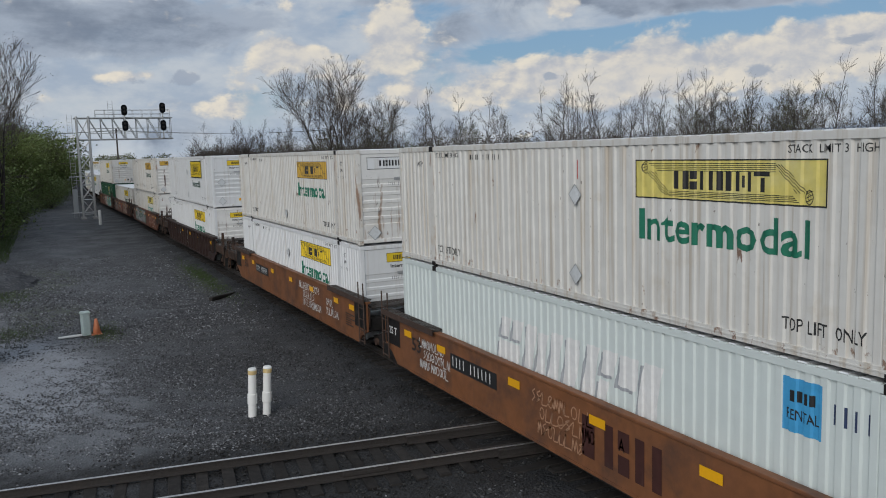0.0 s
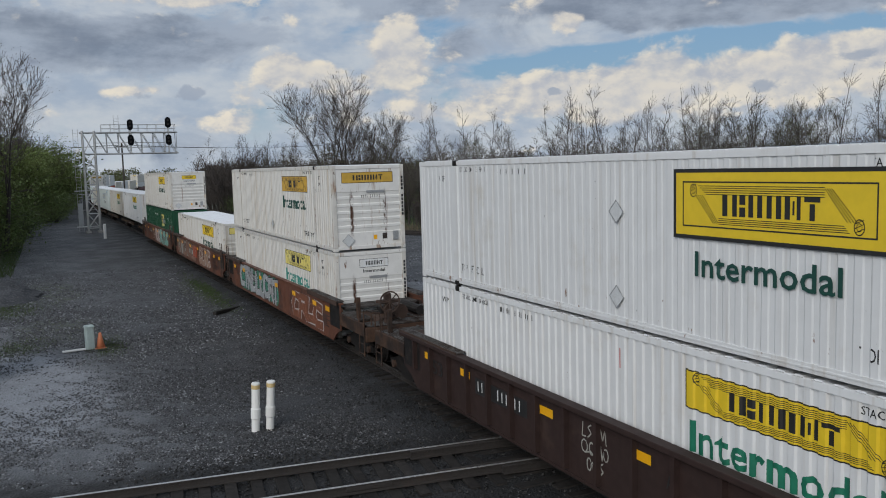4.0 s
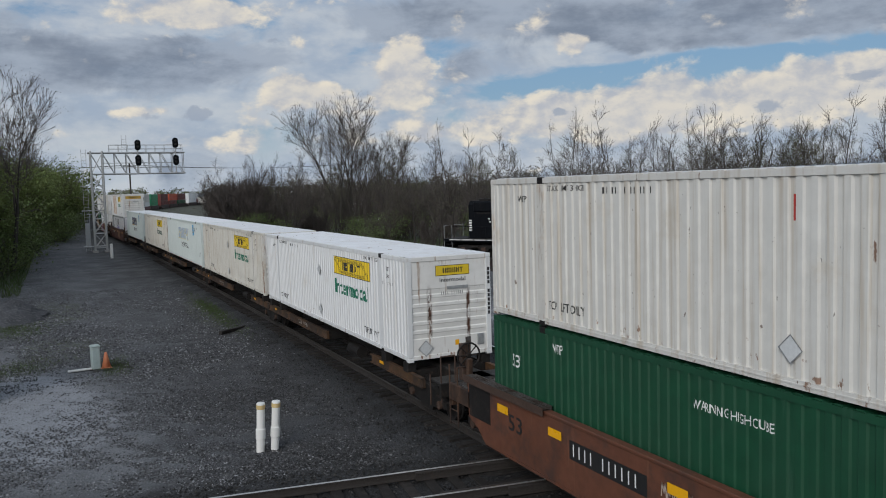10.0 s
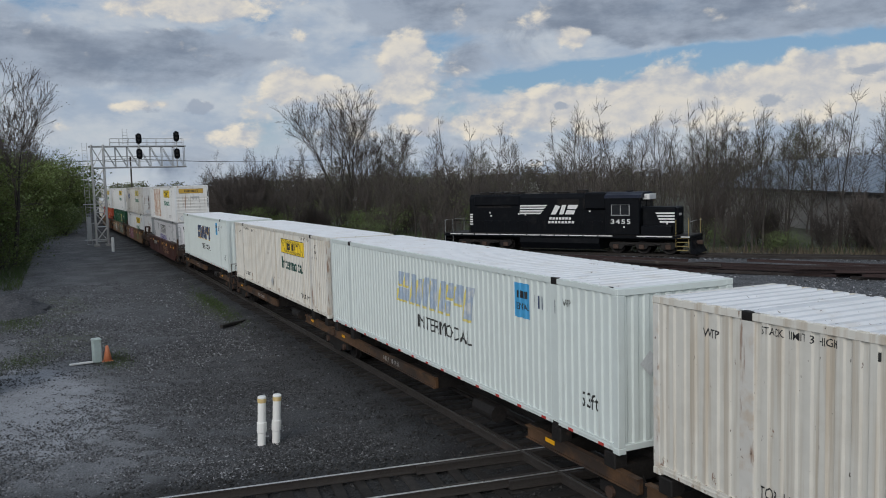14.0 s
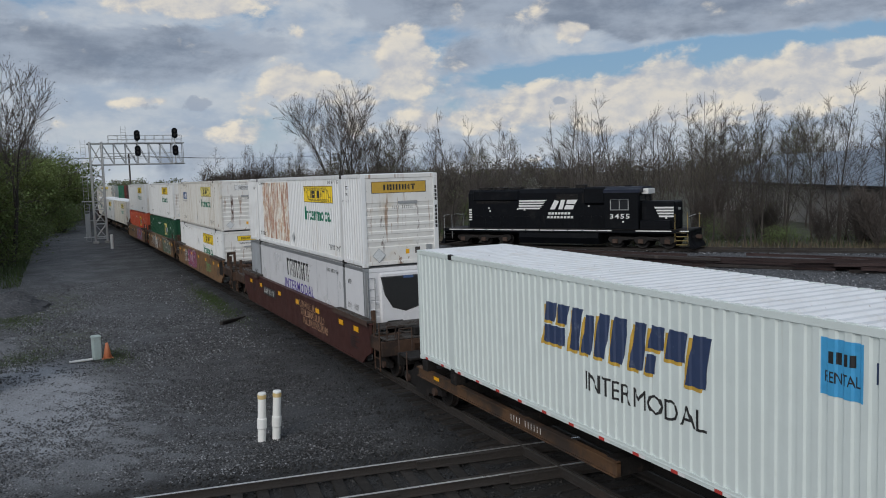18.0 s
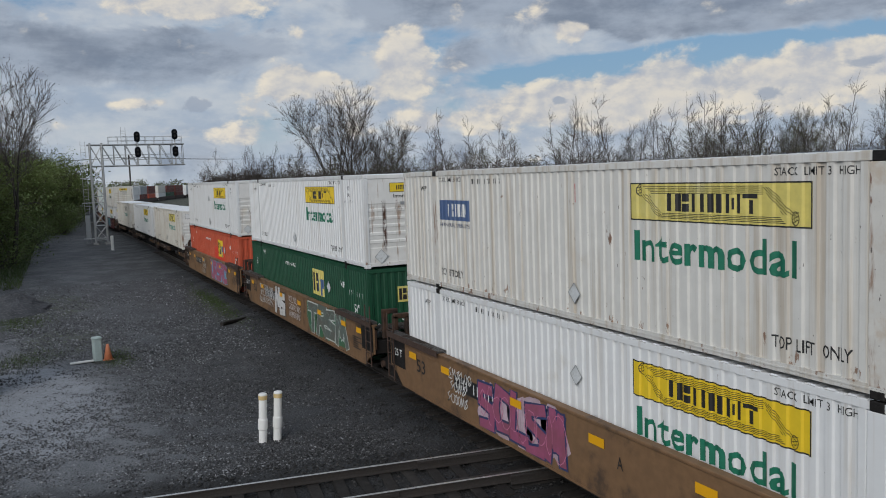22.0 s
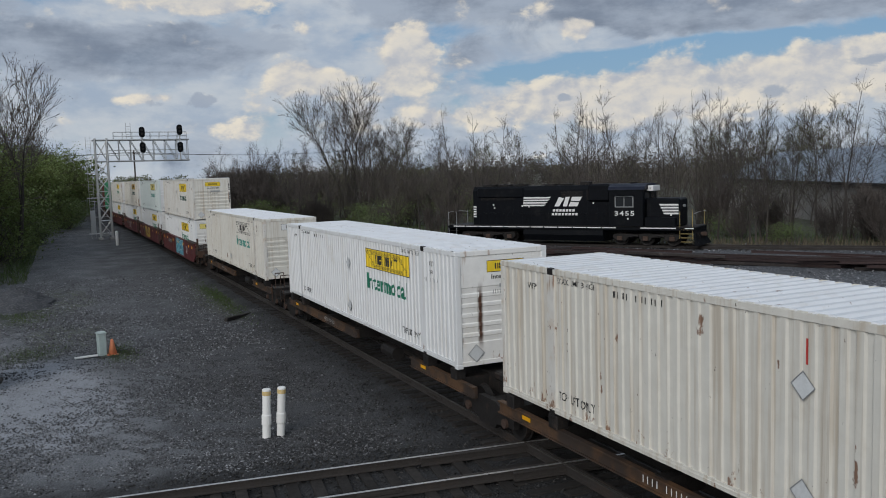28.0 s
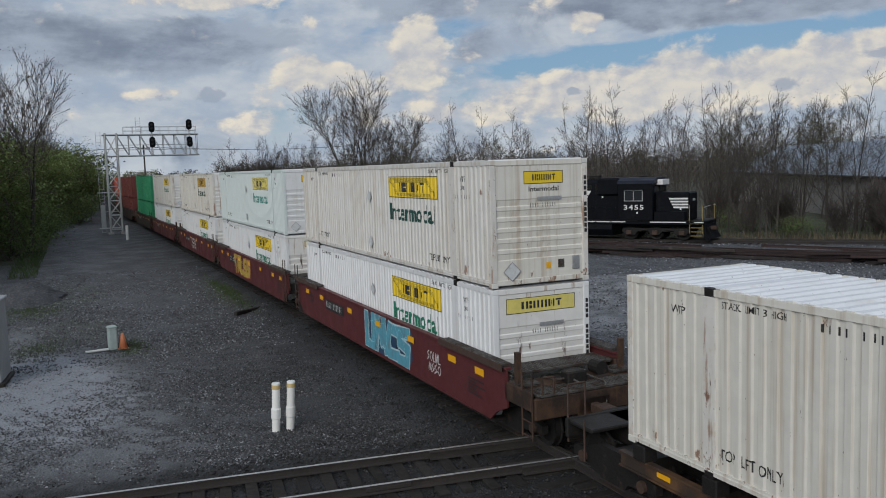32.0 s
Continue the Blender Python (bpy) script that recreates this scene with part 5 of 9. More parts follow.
def carrier_box(label, paint, ink, shadow, x, z, w, h, second_word=None, word_x=0.0, word_z=0.0, blue=True, faded=False, end_mark=True):
    root = thing("shipping_container", label, "container", "containers on the train")
    container_shell(root, paint, "roof", paint, upright=True)
    if ink:
        slanted_name(root, ink, shadow, x, z, w, h, f"{x}{z}")
    if second_word:
        put("lettering", f"sw{word_x}{word_z}", lambda: wrap_side(text_mesh(second_word, 0.34, 3.1, 0.0), word_x, word_z, 0.005), "black", root, "black painted capitals")
    if blue:
        put("sign_panel", "rent", lambda: wrap_side(sheets((0, 0.62, 0, 0.72)), 4.55, 1.95, 0.004), "cyan", root, "sky-blue rental panel")
        put("lettering", "rent", lambda: wrap_side(text_mesh("RENTAL", 0.14, 0.50, 0.006), 4.61, 2.12, 0.007), "black", root)
        put("number_mark", "rent", lambda: wrap_side(sheets(*[(0.10 * k, 0.10 * k + 0.07, 0, 0.15) for k in range(4)]), 4.68, 2.36, 0.007), "black", root)
        put("number_mark", "blue", lambda: wrap_side(serial_bars(0.95, 0.26, 6), 5.32, 2.22), "navy", root)
    put("pin_mark", "sw", lambda: wrap_side(text_mesh("WTP", 0.13, 0.26, 0.006), 6.38, 2.40), "black", root)
    put("lettering", "53ft", lambda: wrap_side(text_mesh("53ft", 0.28, 0.50, 0.008), 6.95, 0.62), "black", root)
    stripe = [(-7.7 + 0.95 * k, -7.7 + 0.95 * k + 0.16, 0, 0.055) for k in range(17)]
    put("reflective_tape", "red", lambda: wrap_side(sheets(*stripe), 0, 0.055, 0.016, True), "red", root)
    put("reflective_tape", "white", lambda: wrap_side(sheets(*[(a + 0.17, a + 0.33, c, d) for a, b, c, d in stripe]), 0, 0.055, 0.016, True), "white_ink", root)
    if end_mark:
        put("emblem", "swe", lambda: on_end(add_name(bmesh.new(), 1.0, 0.22), -0.35, 2.38, 0.006), "black", root)
        put("lettering", "swe", lambda: on_end(text_mesh("53ft", 0.26, 0.55, 0.008), -0.10, 1.15, 0.006), "black", root)
        put("number_mark", "swe", lambda: on_end(sheets((0, 0.62, 0, 0.05), (0, 0.55, -0.13, -0.02)), -0.10, 0.70, 0.006), "black", root)
        put("end_placard", "sw", lambda: on_end(diamond(0.22), -0.62, 1.55, 0.03), "placard", root, "diamond placard holder")
        put("end_slot", "sw", lambda: on_end(sheets((0, 0.10, 0, 0.42)), -0.02, 1.80, 0.006), "black", root)
    return root


def reefer_box(label):
    """A refrigerated box: smooth white side sheets in grey frames, a cooling unit with a black grille in its end."""
    root = thing("refrigerated_container", label, "container", "containers on the train")
    container_shell(root, "alu", "roof", "fibre", "fibre", smooth_side=True)
    seams = [(x, x + 0.015, 0, HC - 0.3) for x in np.arange(-5.6, 5.7, 1.22)]
    put("panel_seam", "a", lambda: wrap_side(sheets(*seams), 0, 0.18, 0.009, True), "grey_box", root)
    put("end_frame_panel", "l", lambda: wrap_side(sheets((-7.95, -6.22, 0.16, HC - 0.1)), 0, 0, 0.006, True), "grey_box", root, "grey end frame sheet")
    put("end_frame_panel", "r", lambda: wrap_side(sheets((6.22, 7.95, 0.16, HC - 0.1)), 0, 0, 0.006, True), "fibre", root)
    for key, ink, dx, dz, p in (("s", "black", -0.10, 0.10, 0.010), ("w", "white_ink", 0.0, 0.0, 0.013)):
        put("emblem", "prime" + key, lambda: wrap_side(add_blocks(bmesh.new(), 0, 3.15, 0, 0.70, (0.9, 0.9, 0.5, 1.2, 0.8, 0.5, 0.8, 0.8), -0.12, key == "w"), -1.15 + dx, 1.74 + dz, p, True), ink, root, "block shapes of a trade name")
    put("lettering", "prime", lambda: wrap_side(text_mesh("INTERMODAL", 0.40, 4.2, 0.012, 1.15), -1.75, 1.30, 0.010, True), "purple", root, "violet painted capitals")
    put("lettering", "53ft", lambda: wrap_side(text_mesh("53FT", 0.26, 0.62, 0.01), -7.45, 1.7, 0.012, True), "black", root)
    put("lettering", "xhc", lambda: wrap_side(text_mesh("XHC", 0.26, 0.52, 0.01), -7.40, 1.3, 0.012, True), "black", root)
    put("notice", "stackp", lambda: wrap_side(text_mesh("STACK  LIMIT  3  HIGH", 0.12, 1.3, 0.004), 4.2, 2.5, 0.012, True), "black", root)
    put("pin_mark", "p", lambda: wrap_side(text_mesh("WTP", 0.16, 0.34, 0.006), 6.5, 2.3, 0.012, True), "black", root)
    put("number_mark", "p", lambda: wrap_side(serial_bars(1.1, 0.19, 10), 6.45, 1.5, 0.012, True), "black", root)
    unit = put("cooling_unit", "a", lambda: boxes((L / 2 - 0.03, L / 2 + 0.10, -0.82, 0.98, 0.30, HC - 0.15), bevel=0.05), "fibre", root, "white moulded cooling unit")
    put("grille", "a", cooling_grille, "black", unit, "black cooling grille")
    put("hatch", "a", lambda: boxes((L / 2 + 0.10, L / 2 + 0.115, -0.62, -0.10, 0.62, 1.22), bevel=0.01), "black", unit)
    put("badge", "a", lambda: boxes((L / 2 + 0.13, L / 2 + 0.14, -0.05, 0.30, HC - 0.36, HC - 0.28), bevel=0.01), "blue_logo", unit)
    for y in (-1.1, 1.12):
        put("hand_ladder", f"a{y}", lambda: tubes([((L / 2 + 0.05, y - 0.12, 0.3), (L / 2 + 0.05, y - 0.12, 2.6), 0.016), ((L / 2 + 0.05, y + 0.12, 0.3), (L / 2 + 0.05, y + 0.12, 2.6), 0.016)] + [((L / 2 + 0.05, y - 0.12, z), (L / 2 + 0.05, y + 0.12, z), 0.014) for z in np.arange(0.5, 2.6, 0.35)], 6), "galv", root)
    return root


def cooling_grille():
    bm = bmesh.new()
    pts = ((-0.80, 2.62), (0.96, 2.62), (0.86, 2.05), (0.55, 1.62), (0.02, 1.48), (-0.42, 1.62), (-0.68, 2.05))
    a = [bm.verts.new((L / 2 + 0.10, y, z)) for y, z in pts]
    b = [bm.verts.new((L / 2 + 0.135, 0.08 + (y - 0.08) * 0.94, 2.1 + (z - 2.1) * 0.94)) for y, z in pts]
    n = len(pts)
    for k in range(n):
        bm.faces.new((a[k], b[k], b[(k + 1) % n], a[(k + 1) % n]))
    bm.faces.new(b[::-1])
    bmesh.ops.recalc_face_normals(bm, faces=bm.faces)
    return bm


def far_box(label, paint, sign=None, roof=None):
    """A box that never comes near: the same steel shell with its one panel."""
    root = thing("shipping_container", label, "container", "containers on the train")
    for s in (-1, 1):
        put("side_panel", f"ribbed{s}1.0", lambda: side_panel(s), paint, root)
        y0, y1 = sorted((s * HW, s * (HW - 0.07)))
        put("top_rail", f"a{s}", lambda: top_rail(s, y0, y1), paint, root)
        put("bottom_rail", f"a{s}", lambda: bottom_rail(s), paint, root)
    put("roof_panel", "a", roof_panel, roof or paint, root)
    for e in (-1, 1):
        end_beams(root, e, paint)
    put("end_wall", "frontFalse", lambda: end_panel(1), paint, root)
    put("end_wall", "rearFalse", lambda: end_panel(-1), paint, root)
    for s in (-1, 1):
        for e in (-1, 1):
            x0, x1 = sorted((e * (L / 2), e * (L / 2 - 0.145)))
            put("corner_post", f"a{s}{e}", lambda: None, paint, root)
            put("corner_fitting", f"a{s}{e}low", lambda: None, paint, root)
    if sign:
        put("sign_panel", "far", lambda: wrap_side(sheets((0, 3.62, 0, 0.66)), 1.55, 2.02, 0.004), sign, root)
    return root
# ---- railway cars ----
CW = 1.50


def side_frame(s):
    bm = bmesh.new()
    y0, y1 = sorted((s * 0.98, s * 1.12))
    prism(bm, ((-1.25, 0.36), (-1.25, 0.54), (-0.95, 0.58), (-0.40, 0.80), (0.40, 0.80), (0.95, 0.58), (1.25, 0.54), (1.25, 0.36), (0.98, 0.34), (0.45, 0.28), (0.36, 0.16), (-0.36, 0.16), (-0.45, 0.28), (-0.98, 0.34)), y0, y1)
    return bm


def wheel_mesh():
    bm = bmesh.new()
    n = 20
    prof = ((0.10, -0.06), (0.10, 0.06), (0.34, 0.03), (0.42, 0.06), (0.42, -0.06), (0.455, -0.075), (0.455, -0.10), (0.36, -0.10), (0.32, -0.03))
    rings = [[bm.verts.new((r * math.cos(k * math.tau / n), w, r * math.sin(k * math.tau / n))) for k in range(n)] for r, w in prof]
    for a, b in zip(rings, rings[1:] + rings[:1]):
        for k in range(n):
            bm.faces.new((a[k], a[(k + 1) % n], b[(k + 1) % n], b[k]))
    bmesh.ops.recalc_face_normals(bm, faces=bm.faces)
    return bm


def truck(root, x, name="truck"):
    """A four-wheel truck: bolster, two cast side frames with springs, two axles."""
    t = put(name, "bolster", lambda: boxes((-0.22, 0.22, -1.1, 1.1, 0.42, 0.74), bevel=0.03), "dark_steel", root)
    t.location = (x, 0, 0)
    for s in (-1, 1):
        put("side_frame", f"{s}", lambda: side_frame(s), "dark_steel", t)
        put("springs", f"{s}", lambda: tubes([((k * 0.13, s * 1.05, 0.22), (k * 0.13, s * 1.05, 0.46), 0.055) for k in (-2, -1, 0, 1, 2)], 8), "rust_steel", t)
    for a in (-0.90, 0.90):
        o = put("axle", "a", lambda: tubes([((0, -1.1, 0.42), (0, 1.1, 0.42), 0.075)], 8), "dark_steel", t)
        o.location = (a, 0, 0)
        for s in (-1, 1):
            w = put("wheel", f"{s}", lambda: turned(wheel_mesh(), s), "dark_steel", t)
            w.location = (a, s * 0.76, 0.42)
            c = put("axle_cap", f"{s}", lambda: tubes([((0, s * 1.08, 0.42), (0, s * 1.19, 0.42), 0.11)], 10), "rust_steel", t)
            c.location = (a, 0, 0)
    return t


def turned(bm, s):
    for v in bm.verts:
        v.co.y *= s
    if s < 0:
        bmesh.ops.reverse_faces(bm, faces=bm.faces)
    return bm


def grating(x0, x1, y0, y1, z, step=0.09):
    """An open walkway: a rim, bearing bars and cross strips."""
    bm = boxes((x0, x1, y0, y0 + 0.025, z - 0.04, z), (x0, x1, y1 - 0.025, y1, z - 0.04, z), (x0, x0 + 0.025, y0, y1, z - 0.04, z), (x1 - 0.025, x1, y0, y1, z - 0.04, z))
    x = x0 + step
    while x < x1 - 0.03:
        box(bm, x, x + 0.028, y0 + 0.02, y1 - 0.02, z - 0.024, z - 0.002)
        x += step
    y = y0 + step
    while y < y1 - 0.03:
        box(bm, x0 + 0.02, x1 - 0.02, y, y + 0.022, z - 0.032, z - 0.008)
        y += step
    box(bm, x0 + 0.02, x1 - 0.02, y0 + 0.02, y1 - 0.02, z - 0.075, z - 0.06)
    return bm


def ladder(x, y, z0, z1, w=0.42, along_x=True, rungs=4):
    d = Vector((w, 0, 0)) if along_x else Vector((0, w, 0))
    a = Vector((x, y, 0))
    rows = [(a + Vector((0, 0, z0)), a + Vector((0, 0, z1)), 0.022), (a + d + Vector((0, 0, z0)), a + d + Vector((0, 0, z1)), 0.022)]
    for k in range(rungs):
        z = z0 + 0.06 + k * (z1 - z0 - 0.5) / max(1, rungs - 1)
        rows.append((a + Vector((0, 0, z)), a + d + Vector((0, 0, z)), 0.016))
    return tubes(rows, 6)


def well_side(s, n0, n1):
    """The deep side girder of a well: belly lower in the middle, flange above and below."""
    bm = bmesh.new()
    y0, y1 = sorted((s * CW, s * (CW - 0.05)))
    prism(bm, ((-n0, 0.78), (-n0, 1.62), (n1, 1.62), (n1, 0.78), (n1 - 0.45, 0.60), (n1 - 0.80, 0.33), (-n0 + 0.80, 0.33), (-n0 + 0.45, 0.60)), y0, y1)
    y0, y1 = sorted((s * (CW + 0.03), s * (CW - 0.14)))
    box(bm, -n0, n1, y0, y1, 1.62, 1.68, bevel=0.01)
    box(bm, -n0 + 1.7, n1 - 1.7, *sorted((s * (CW + 0.02), s * (CW - 0.35))), 0.33, 0.385)
    return bm


def ribbed_side(s, n0, n1):
    bm = well_side(s, n0, n1)
    x = -n0 + 0.8
    while x < n1 - 0.5:
        prism(bm, ((x, 0.45 if -n0 + 1.7 < x < n1 - 1.7 else 0.85), (x + 0.09, 0.45 if -n0 + 1.7 < x < n1 - 1.7 else 0.85), (x + 0.09, 1.62), (x, 1.62)), *sorted((s * (CW + 0.11), s * CW)))
        x += 0.98
    box(bm, -n0, n1, *sorted((s * (CW + 0.13), s * (CW - 0.1))), 1.60, 1.70, bevel=0.01)
    return bm


def scrawl(seed, w, h, strokes=9, thick=0.05):
    """Loose spray-paint loops and strokes that spell nothing."""
    rng = random.Random(seed)
    bm = bmesh.new()
    for k in range(strokes):
        x = w * (k + 0.5) / strokes
        pts = []
        a0, r1, r2 = rng.uniform(0, 6.28), rng.uniform(0.2, 0.5) * w / strokes * 1.6, rng.uniform(0.25, 0.48) * h
        turns = rng.uniform(0.5, 1.2) * 6.28
        for i in range(10):
            a = a0 + turns * i / 9
            pts.append((x + r1 * math.cos(a) + rng.uniform(-0.02, 0.02), h / 2 + r2 * math.sin(a)))
        for (ax, az), (bx, bz) in zip(pts, pts[1:]):
            d = Vector((bx - ax, bz - az))
            if d.length < 1e-4:
                continue
            nrm = Vector((-d.y, d.x)).normalized() * thick / 2
            q = [(ax - nrm.x, az - nrm.y), (bx - nrm.x, bz - nrm.y), (bx + nrm.x, bz + nrm.y), (ax + nrm.x, az + nrm.y)]
            try:
                poly_sheet(bm, [(px, min(h, max(0, pz))) for px, pz in q])
            except ValueError:
                pass
    bmesh.ops.recalc_face_normals(bm, faces=bm.faces)
    for f in bm.faces:
        if f.normal.y > 0:
            f.normal_flip()
    return bm


def bulges(seed, w, h, n, grow=0.0, jag=0.32):
    """A row of swollen, jagged sprayed shapes that touch."""
    rng = random.Random(seed)
    bm = bmesh.new()
    for k in range(n):
        cx, cz = w * (k + 0.5) / n, h * (0.5 + rng.uniform(-0.06, 0.06))
        rx, rz = w / n * rng.uniform(0.48, 0.60) + grow, h * rng.uniform(0.38, 0.46) + grow
        lean = rng.uniform(-0.15, 0.25)
        pts = []
        m = 18
        for i in range(m):
            a = math.tau * i / m
            c, s_ = math.cos(a), math.sin(a)
            sq = 1.0 / max(abs(c), abs(s_)) ** 0.6
            r = sq * (1 + rng.uniform(-jag, jag * 0.5))
            pts.append((cx + rx * c * r + lean * rz * s_ * r, max(0.0, min(h + grow, cz + rz * s_ * r))))
        poly_sheet(bm, pts)
    return bm


STROKES = ((((0.0, 0.0), (0.1, 1.0), (0.9, 1.0), (0.9, 0.5), (0.15, 0.5)), ((0.4, 0.5), (1.0, 0.0))), (((1.0, 0.9), (0.25, 1.0), (0.0, 0.5), (0.25, 0.0), (1.0, 0.1)),),
           (((0.0, 0.0), (0.25, 1.0), (0.55, 0.3), (0.8, 1.0), (1.0, 0.0)),), (((1.0, 0.95), (0.1, 0.9), (0.1, 0.55), (0.95, 0.45), (0.9, 0.05), (0.0, 0.0)),),
           (((0.0, 1.0), (0.1, 0.05), (0.9, 0.0), (1.0, 1.0)),), (((0.5, 0.0), (0.45, 1.0)), ((0.0, 0.95), (1.0, 1.0))), (((0.1, 1.0), (0.0, 0.0), (1.0, 0.05)),))


def glyphs(seed, w, h, n, thick):
    """A row of fat sprayed shapes built of broad strokes; they spell nothing."""
    rng = random.Random(seed)
    bm = bmesh.new()
    slot_w = w / n
    for k in range(n):
        lean, lift = rng.uniform(-0.12, 0.22), rng.uniform(-0.05, 0.05) * h
        gw, gh = slot_w * rng.uniform(0.72, 0.95), h * rng.uniform(0.66, 0.82)
        x0, z0 = slot_w * k + slot_w * 0.1, (h - gh) / 2 + lift
        coat = 0
        for line in STROKES[rng.randrange(len(STROKES))]:
            pts = [(x0 + (u + lean * v + rng.uniform(-0.07, 0.07)) * gw, z0 + (v + rng.uniform(-0.05, 0.05)) * gh) for u, v in line]
            for (ax, az), (bx, bz) in zip(pts, pts[1:]):
                d = Vector((bx - ax, bz - az)).normalized()
                nrm, d = Vector((-d.y, d.x)) * thick / 2, d * thick * 0.42
                q = ((ax - d.x - nrm.x, az - d.y - nrm.y), (bx + d.x - nrm.x, bz + d.y - nrm.y), (bx + d.x + nrm.x, bz + d.y + nrm.y), (ax - d.x + nrm.x, az - d.y + nrm.y))
                y = -0.0003 * (coat + 6 * (k % 2))
                bm.faces.new([bm.verts.new((px, y, min(h, max(0.0, pz)))) for px, pz in q])
                coat += 1
    bmesh.ops.recalc_face_normals(bm, faces=bm.faces)
    for f in bm.faces:
        if f.normal.y > 0:
            f.normal_flip()
    return bm


def on_side(bm, x, z, y=-CW - 0.006):
    for v in bm.verts:
        v.co = (v.co.x + x, y + v.co.y, v.co.z + z)
    return bm


PAINTS = {}


def spray(colour):
    if colour not in PAINTS:
        key = "spray_%d" % len(PAINTS)
        M[key] = material("spray_paint", colour, 0.55, vary=0.1, grain=6, stain=tuple(c * 0.6 + k * 0.4 for c, k in zip(colour, (0.13, 0.065, 0.035))), stain_at=(0.46, 0.66), stain_scale=1.6, streak=(0.12, 0.06, 0.033), streak_at=(0.58, 0.74), bump=0.02, toss=0.0)
        PAINTS[colour] = key
    return PAINTS[colour]


def graffiti(root, seed, x, w, z=0.5, h=1.05, fill=(0.5, 0.5, 0.5), rim=(0.02, 0.02, 0.02), n=5, back=None):
    if back:
        put("graffiti", f"b{seed}", lambda: on_side(bulges(seed, w, h, n, 0.10, 0.22), x, z, -CW - 0.004), spray(back), root, "sprayed coloured backing")
    t = min(0.30, 0.34 * w / n)
    for name, key, colour, wide, off in (("graffiti", "r", rim, t + 0.10, 0.007), ("graffiti", "f", fill, t, 0.0115)):
        ob = put(name, f"{key}{seed}", lambda: on_side(glyphs(seed, w, h, n, wide), x, z, -CW - off), spray(colour), root, "sprayed outline of fat shapes" if key == "r" else "sprayed fat shapes")
        tagged(ob, kind="stuff")
    pale = tuple(min(0.7, c * 1.6 + 0.08) for c in fill)
    put("scrawl", f"m{seed}", lambda: on_side(scrawl(seed + 9, w, h * 0.9, n * 2, 0.018), x, z + h * 0.05, -CW - 0.0165), spray(pale), root)


def handwriting(seed, w, h, thick):
    """Two or three slanting lines of quick, joined-up spray strokes that spell nothing."""
    rng = random.Random(seed)
    bm = bmesh.new()
    rows = 2 if h < 0.8 else 3
    for r in range(rows):
        z0, hh = h * (rows - 1 - r) / rows, h / rows * 0.86
        x, end = rng.uniform(0, 0.25) * w, w * rng.uniform(0.7, 1.0)
        pts = []
        while x < end:
            kind = rng.randrange(4)
            wd = hh * rng.uniform(0.45, 0.8)
            if kind == 0:
                a0 = rng.uniform(0, 6.28)
                pts += [(x + wd * (0.5 + 0.45 * math.cos(a0 + 0.75 * i)), z0 + hh * (0.5 + 0.45 * math.sin(a0 + 0.75 * i))) for i in range(9)]
            elif kind == 1:
                pts += [(x, z0), (x + wd * 0.2, z0 + hh), (x + wd * 0.5, z0 + hh * rng.uniform(0, 0.4)), (x + wd * 0.8, z0 + hh), (x + wd, z0)]
            elif kind == 2:
                pts += [(x + wd * 0.8, z0 + hh), (x + wd * 0.1, z0 + hh * 0.75), (x + wd * 0.8, z0 + hh * 0.4), (x, z0)]
            else:
                pts += [(x + wd * 0.2, z0 + hh), (x, z0), (x + wd * 0.9, z0 + 0.05 * hh)]
            x += wd * 1.2
            if rng.random() < 0.3:
                pts.append(None)
        for a, b in zip(pts, pts[1:]):
            if a is None or b is None:
                continue
            d = Vector((b[0] - a[0], b[1] - a[1]))
            if d.length < 0.01:
                continue
            n = Vector((-d.y, d.x)).normalized() * thick / 2
            poly_sheet(bm, ((a[0] - n.x, a[1] - n.y), (b[0] - n.x, b[1] - n.y), (b[0] + n.x, b[1] + n.y), (a[0] + n.x, a[1] + n.y)))
    bmesh.ops.recalc_face_normals(bm, faces=bm.faces)
    for f in bm.faces:
        if f.normal.y > 0:
            f.normal_flip()
    return bm


def tag(root, seed, x, w, z=0.7, h=0.6, colour=(0.6, 0.6, 0.58)):
    put("scrawl", f"t{seed}", lambda: on_side(handwriting(seed, w, h, 0.026), x, z), spray(colour), root, "thin sprayed scrawl")


